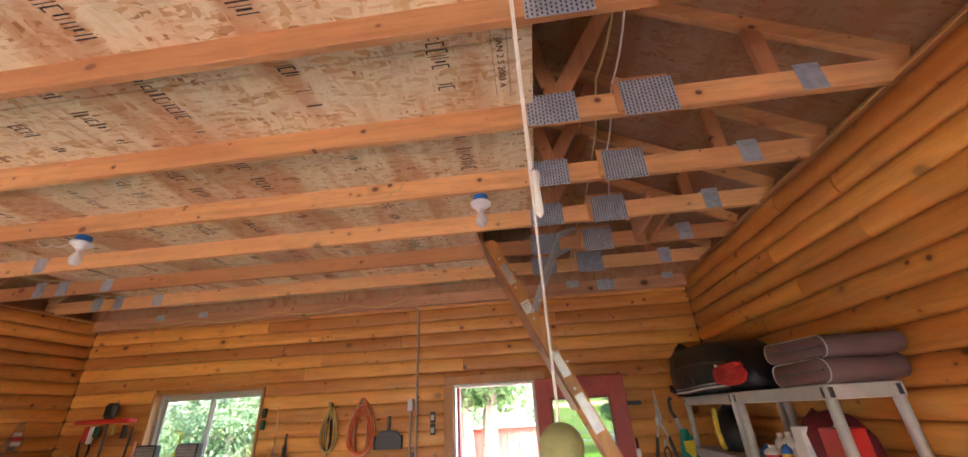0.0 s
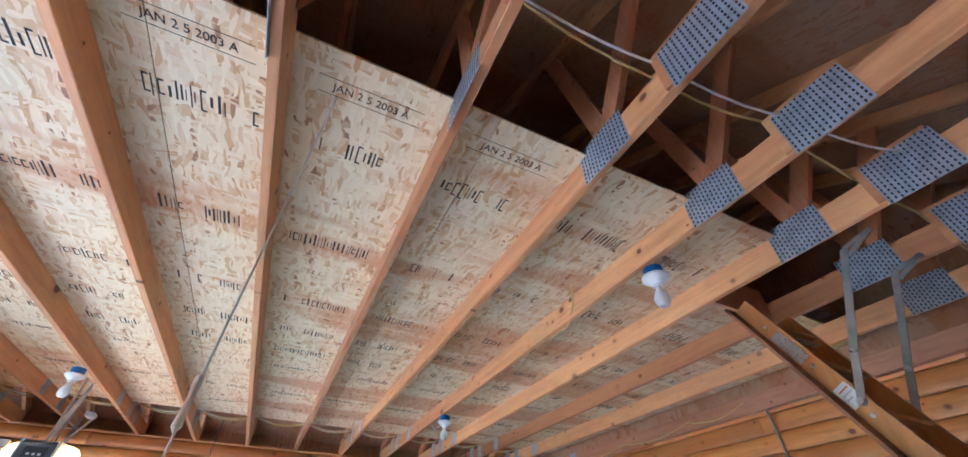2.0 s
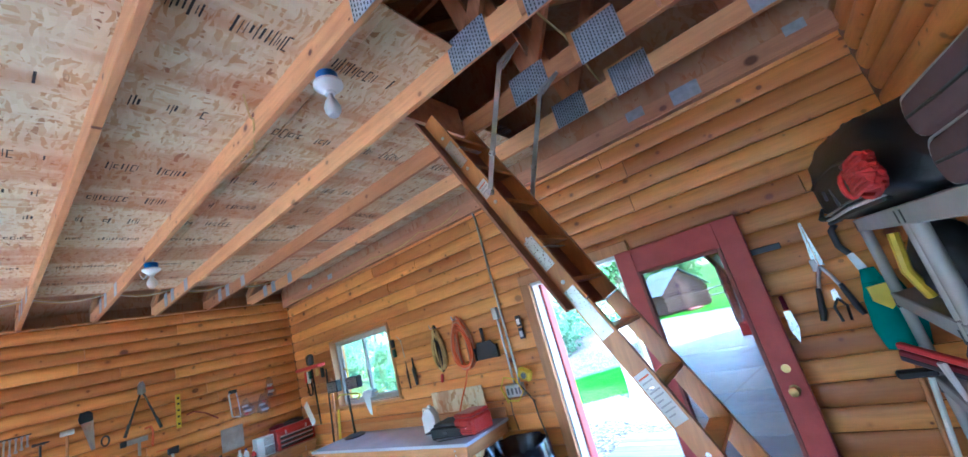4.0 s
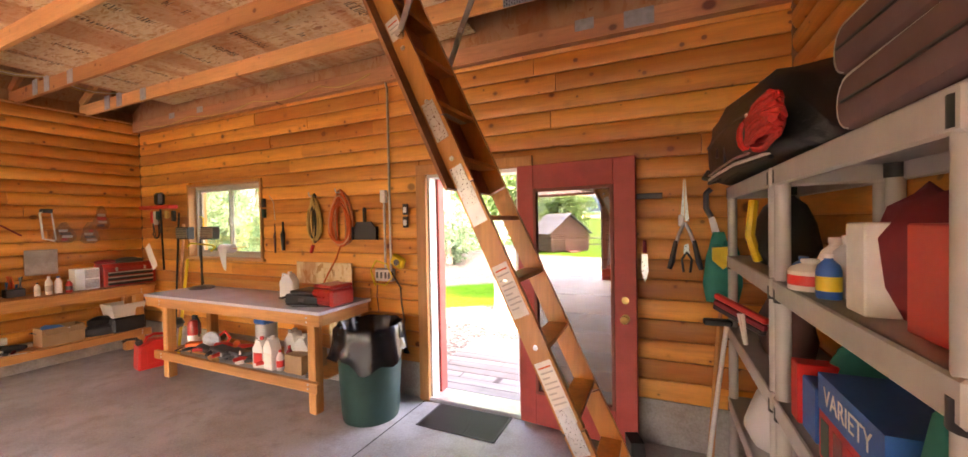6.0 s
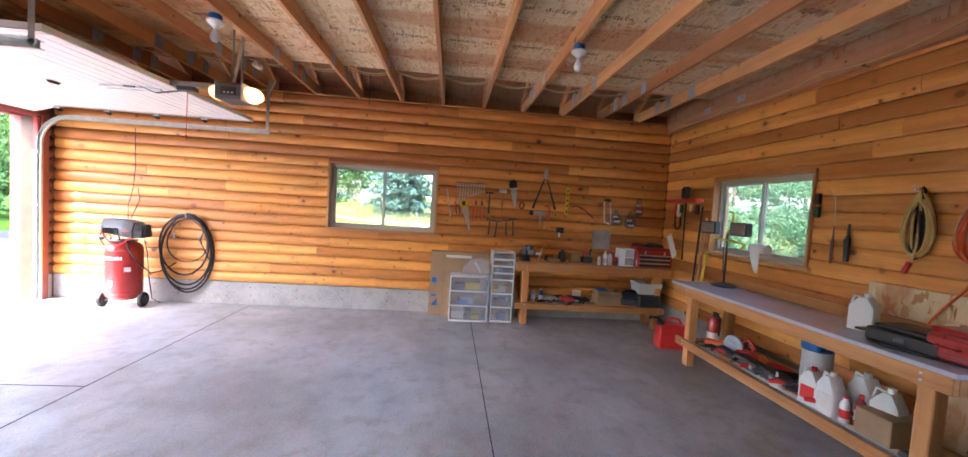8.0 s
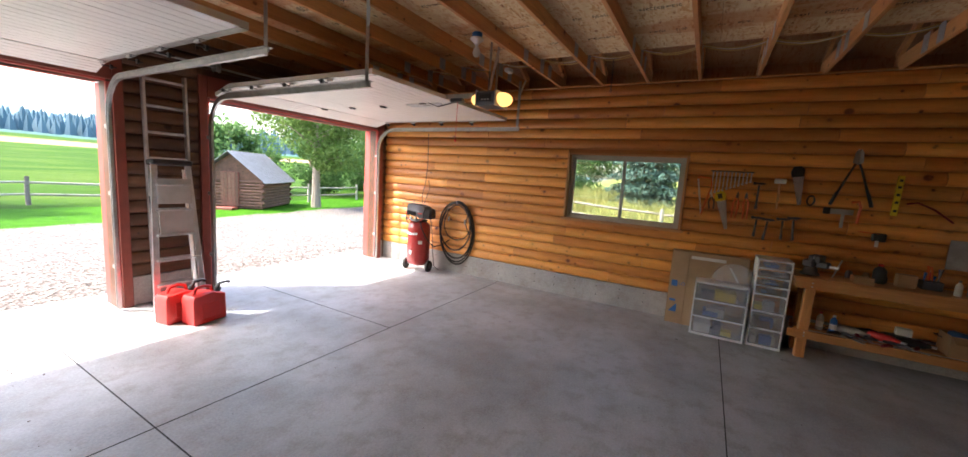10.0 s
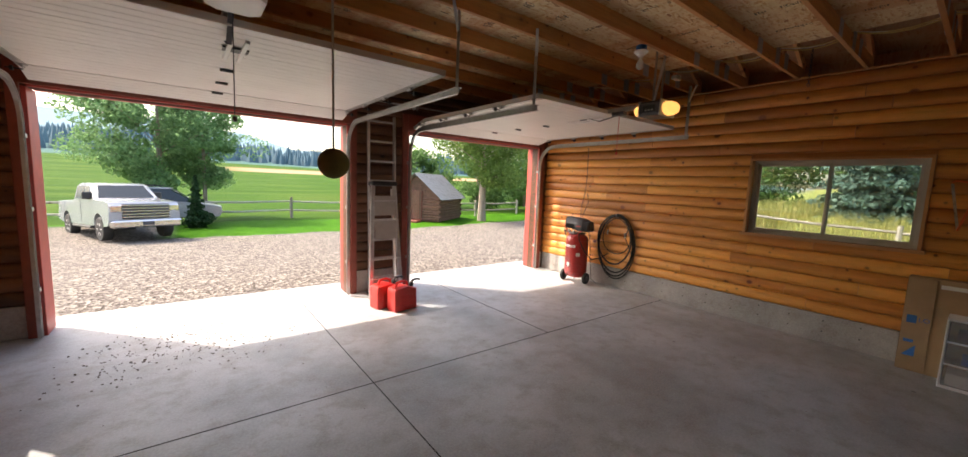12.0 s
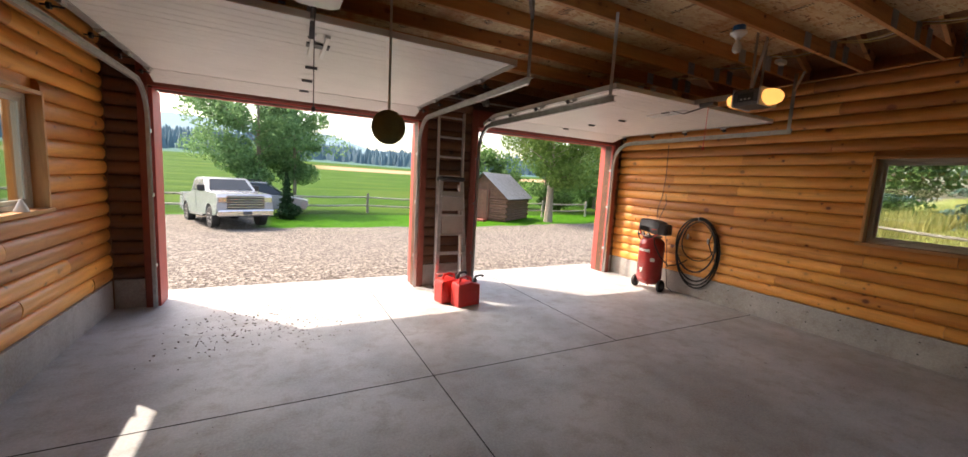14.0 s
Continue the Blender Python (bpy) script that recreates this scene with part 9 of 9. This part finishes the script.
part("upper", G().ring([[(x * 0.045, y0 + yy * 0.07, z) for x, yy in ((-1, -1), (1, -1), (1, 1), (-1, 1))] for z, y0 in ((0.025, -0.02), (0.09, -0.04), (0.16, -0.06))]), M_rubber, bt)

# conduit, outlet box and cords
cd = thing("electrical_conduit", "steel conduit run down to a grey outlet box", "conduit")
part("conduit_long", G().tube([(4.40, LY - 0.03, 1.22), (4.40, LY - 0.03, 2.95), (4.36, LY - 0.04, 3.12)], 0.011, 8), M_galv, cd, "long steel conduit")
part("conduit_short", G().cyl((4.335, LY - 0.03, 1.22), (4.335, LY - 0.03, 1.86), 0.011, seg=8), M_galv, cd)
part("switch_box", G().box(4.305, 4.365, LY - 0.06, LY - 0.01, 1.86, 1.98, 0.006), M_whitep, cd, "white box on the short conduit")
ob_ = part("outlet_box", G().box(4.24, 4.44, LY - 0.075, LY - 0.01, 1.10, 1.22, 0.008), M_galv, cd, "four-way outlet box")
for x in (4.27, 4.32, 4.37, 4.41):
    part("socket", G().box(x - 0.012, x + 0.012, LY - 0.079, LY - 0.075, 1.13, 1.19, 0.003), M_dgrey, ob_)
for z in (1.62, 1.74):
    s_ = thing("light_switch", "black-framed white switch plate beside the door", "switch", T(4.585, yw, z), "switches by the door")
    part("plate", G().box(-0.028, 0.028, -0.03, -0.012, -0.005, 0.10, 0.004), M_black, s_)
    part("rocker", G().box(-0.018, 0.018, -0.036, -0.03, 0.015, 0.07, 0.004), M_whitep, s_)
yt = thing("yellow_cord_reel", "yellow tool with its cord hung over the outlet box", "cord reel", T(4.50, LY - 0.08, 1.26, 0, 0, 25))
part("case", G().box(-0.07, 0.08, -0.03, 0.03, -0.01, 0.10, 0.02), M_yellow, yt)
part("core", G().lathe([(0, -0.036), (0.03, -0.036), (0.03, -0.03), (0, -0.03)], (0.01, 0, 0.04), 14, "y"), M_dgrey, yt)
solid("yellow_lead", G().tube([(4.22, LY - 0.05, 1.05), (4.18, LY - 0.06, 1.2), (4.26, LY - 0.08, 1.30), (4.40, LY - 0.09, 1.27), (4.46, LY - 0.09, 1.15), (4.38, LY - 0.09, 1.07), (4.26, LY - 0.09, 1.08)], 0.008, 7), M_yellow, "yellow lead looped round the outlet box", "cable")
solid("black_lead", G().tube([(4.44, LY - 0.08, 1.2), (4.52, LY - 0.05, 1.05), (4.53, LY - 0.05, 0.9), (4.57, LY - 0.06, 0.72)], 0.007, 6), M_black, "black lead hanging from the outlet box", "cable")
solid("black_lead", G().tube([(4.26, LY - 0.06, 1.1), (4.24, LY - 0.05, 0.95), (4.26, LY - 0.05, 0.8)], 0.005, 6), M_brown, "thin brown lead hanging behind the bin", "cable")
for nm, cx, cz, ry, rz, n, mats, lab, sd in (("cord_coil", 3.42, 1.72, 0.10, 0.24, 12, (M_tan, M_black, M_tan), "yellow and black extension cords coiled on the wall", 41), ("cord_coil", 3.79, 1.71, 0.15, 0.27, 20, (M_orange, M_orange, M_beam), "long orange extension cord coiled on the wall", 43)):
    c = thing(nm, lab, "extension cord", group="coiled cords")
    q = random.Random(sd)
    for k in range(n):
        a0, a1 = q.uniform(-0.085, 0.012), q.uniform(-0.09, 0.03)
        pts = []
        for i in range(21):
            t = math.tau * i / 20
            pts.append((cx + (ry + a0) * math.cos(t) * (1 - 0.25 * math.sin(t)), LY - 0.025 - 0.012 * (k % 4) - 0.005 * math.sin(3 * t + k), cz + (rz + a1) * math.sin(t) + 0.5 * a1))
        part("loop", G().tube(pts, 0.0085, 6), mats[k % 3], c)
    part("hook", G().tube([(cx, LY, cz + rz + 0.0), (cx, LY - 0.10, cz + rz), (cx, LY - 0.11, cz + rz + 0.04)], 0.006, 6), M_steel, c)
solid("orange_lead", G().tube([(3.79, LY - 0.04, 1.46), (3.72, LY - 0.05, 1.3), (3.62, LY - 0.06, 1.15), (3.58, LY - 0.09, 1.04)], 0.008, 6), M_orange, "orange lead running down to the bench", "cable")
solid("orange_plug", G().cyl((3.40, LY - 0.05, 1.44), (3.37, LY - 0.05, 1.36), 0.018, seg=8), M_redplastic, "red plug end hanging from the coil", "plug")
dp = thing("dustpan", "wide black dustpan hung by its handle", "dustpan", T(4.10, yw, 1.50))
part("pan", G().ring([[(-0.15 + i, y, z), (0.15 - i, y, z), (0.15 - i, y - 0.02, z), (-0.15 + i, y - 0.02, z)] for i, y, z in ((0.0, -0.012, 0.0), (0.02, -0.018, 0.12), (0.06, -0.03, 0.18))]), M_black, dp, "black pan")
part("rim", G().box(-0.155, -0.14, -0.05, -0.01, 0, 0.13, 0.003), M_black, dp)
part("rim", G().box(0.14, 0.155, -0.05, -0.01, 0, 0.13, 0.003), M_black, dp)
part("handle", G().box(-0.018, 0.018, -0.045, -0.015, 0.16, 0.32, 0.008), M_black, dp)
for x, z0, z1, m_, r, lab in ((2.93, 1.38, 1.70, M_black, 0.017, "black bench brush hung by the window"), (2.80, 1.35, 1.68, M_brown, 0.009, "thin dark rasp hung by the window")):
    solid("hand_brush", G().tube([(x, LY - 0.035, z1), (x, LY - 0.035, z1 - 0.1), (x, LY - 0.04, z1 - 0.14), (x + 0.005, LY - 0.04, z0)], [r * 0.5, r * 0.7, r * 1.5, r], 8), m_, lab, "brush")
solid("hanging_string", G().tube([(2.70, LY - 0.02, 2.0), (2.78, LY - 0.03, 1.93), (2.80, LY - 0.03, 1.72)], 0.004, 5), M_rope, "pale string hung on a nail", "string")
for z, m_ in ((1.92, M_black), (1.80, M_green)):
    solid("wall_catch", G().box(2.60, 2.64, LY - 0.05, LY - 0.012, z - 0.05, z + 0.05, 0.005), m_, "small catch beside the window", "catch")
# waste container by the east wall seen at the end
wb = thing("black_tub", "black plastic tub on the slab near the pine wall", "tub", T(7.22, 3.62, 0))
part("tub", G().ring([[(sx * w, sy * d, z) for sx, sy in ((-1, -0.8), (-0.8, -1), (0.8, -1), (1, -0.8), (1, 0.8), (0.8, 1), (-0.8, 1), (-1, 0.8))] for w, d, z in ((0.17, 0.22, 0.0), (0.22, 0.28, 0.42), (0.235, 0.295, 0.44), (0.235, 0.295, 0.46))]), M_black, wb)
part("lid", G().ring([[(sx * w, sy * d, z) for sx, sy in ((-1, -0.8), (-0.8, -1), (0.8, -1), (1, -0.8), (1, 0.8), (0.8, 1), (-0.8, 1), (-1, 0.8))] for w, d, z in ((0.24, 0.30, 0.46), (0.235, 0.295, 0.49), (0.20, 0.26, 0.50))]), M_black, wb)
# blocks and nail plates near the hatch
solid("hatch_blocking", G().box(6.86, 6.90, TY[2] - 0.0 + 0.02, TY[1] - 0.02, CZ0 + 0.005, CZ1 - 0.005, 0.003), M_chord, "short fir block between two truss chords", "blocking")
for x, z, s in ((6.55, CZ0 - 0.06, 0.20), (6.2, CZ0 - 0.02, 0.14), (7.3, CZ0 - 0.0, 0.12), (0.9, CZ0 - 0.02, 0.12), (1.5, CZ0 - 0.02, 0.12)):
    solid("nailing_plate", G().box(x, x + s, LY - 0.0785, LY - 0.076, z - s * 0.2, z + s * 0.4), M_plate, "grey nail plate on the ledger beam", "nail plate", "nail plates on the ledger", angle=0)

# grit tracked in on the slab by the east garage door
r_ = np.random.default_rng(77)
g = G()
for k in range(420):
    x, y = r_.normal(6.05, 0.42), r_.normal(0.95, 0.38)
    if not (4.9 < x < 7.0 and 0.1 < y < 2.2):
        continue
    s_ = r_.uniform(0.003, 0.011)
    g.box(x, x + s_ * r_.uniform(0.8, 2.2), y, y + s_, 0.0, s_ * 0.6)
for k in range(120):
    x, y = r_.uniform(1.0, 6.8), r_.uniform(0.4, 6.5)
    s_ = r_.uniform(0.002, 0.006)
    g.box(x, x + s_, y, y + s_, 0.0, s_ * 0.7)
solid("floor_grit", g, M_grit, "scattered grit and small stones on the slab", "grit", kind="stuff", angle=0)
# bolt holes in the stem wall
g = G()
for k in range(26):
    y = 0.35 + 0.33 * k
    for z in (0.12, 0.25):
        g.lathe([(0, -0.007), (0.009, -0.007), (0.009, -0.009), (0, -0.009)], (y, 0, z + 0.01 * ((k * 7) % 3)), 8, "y")
solid("form_tie_mark", g.moved(T(0.0, 0, 0, 90) @ T(0, 0.0165, 0)), M_dgrey, "small dark form-tie marks in the stem wall", "tie mark", kind="stuff")


# ---- pieces of the walls ----
log_pieces(wall_west, W_WEST, LY, holes_w, log_w, seed=1)
log_pieces(wall_north, W_NORTH, LX, holes_n, log_x, seed=2)
log_pieces(wall_east, W_EAST, LY, holes_e, log_w, seed=3)
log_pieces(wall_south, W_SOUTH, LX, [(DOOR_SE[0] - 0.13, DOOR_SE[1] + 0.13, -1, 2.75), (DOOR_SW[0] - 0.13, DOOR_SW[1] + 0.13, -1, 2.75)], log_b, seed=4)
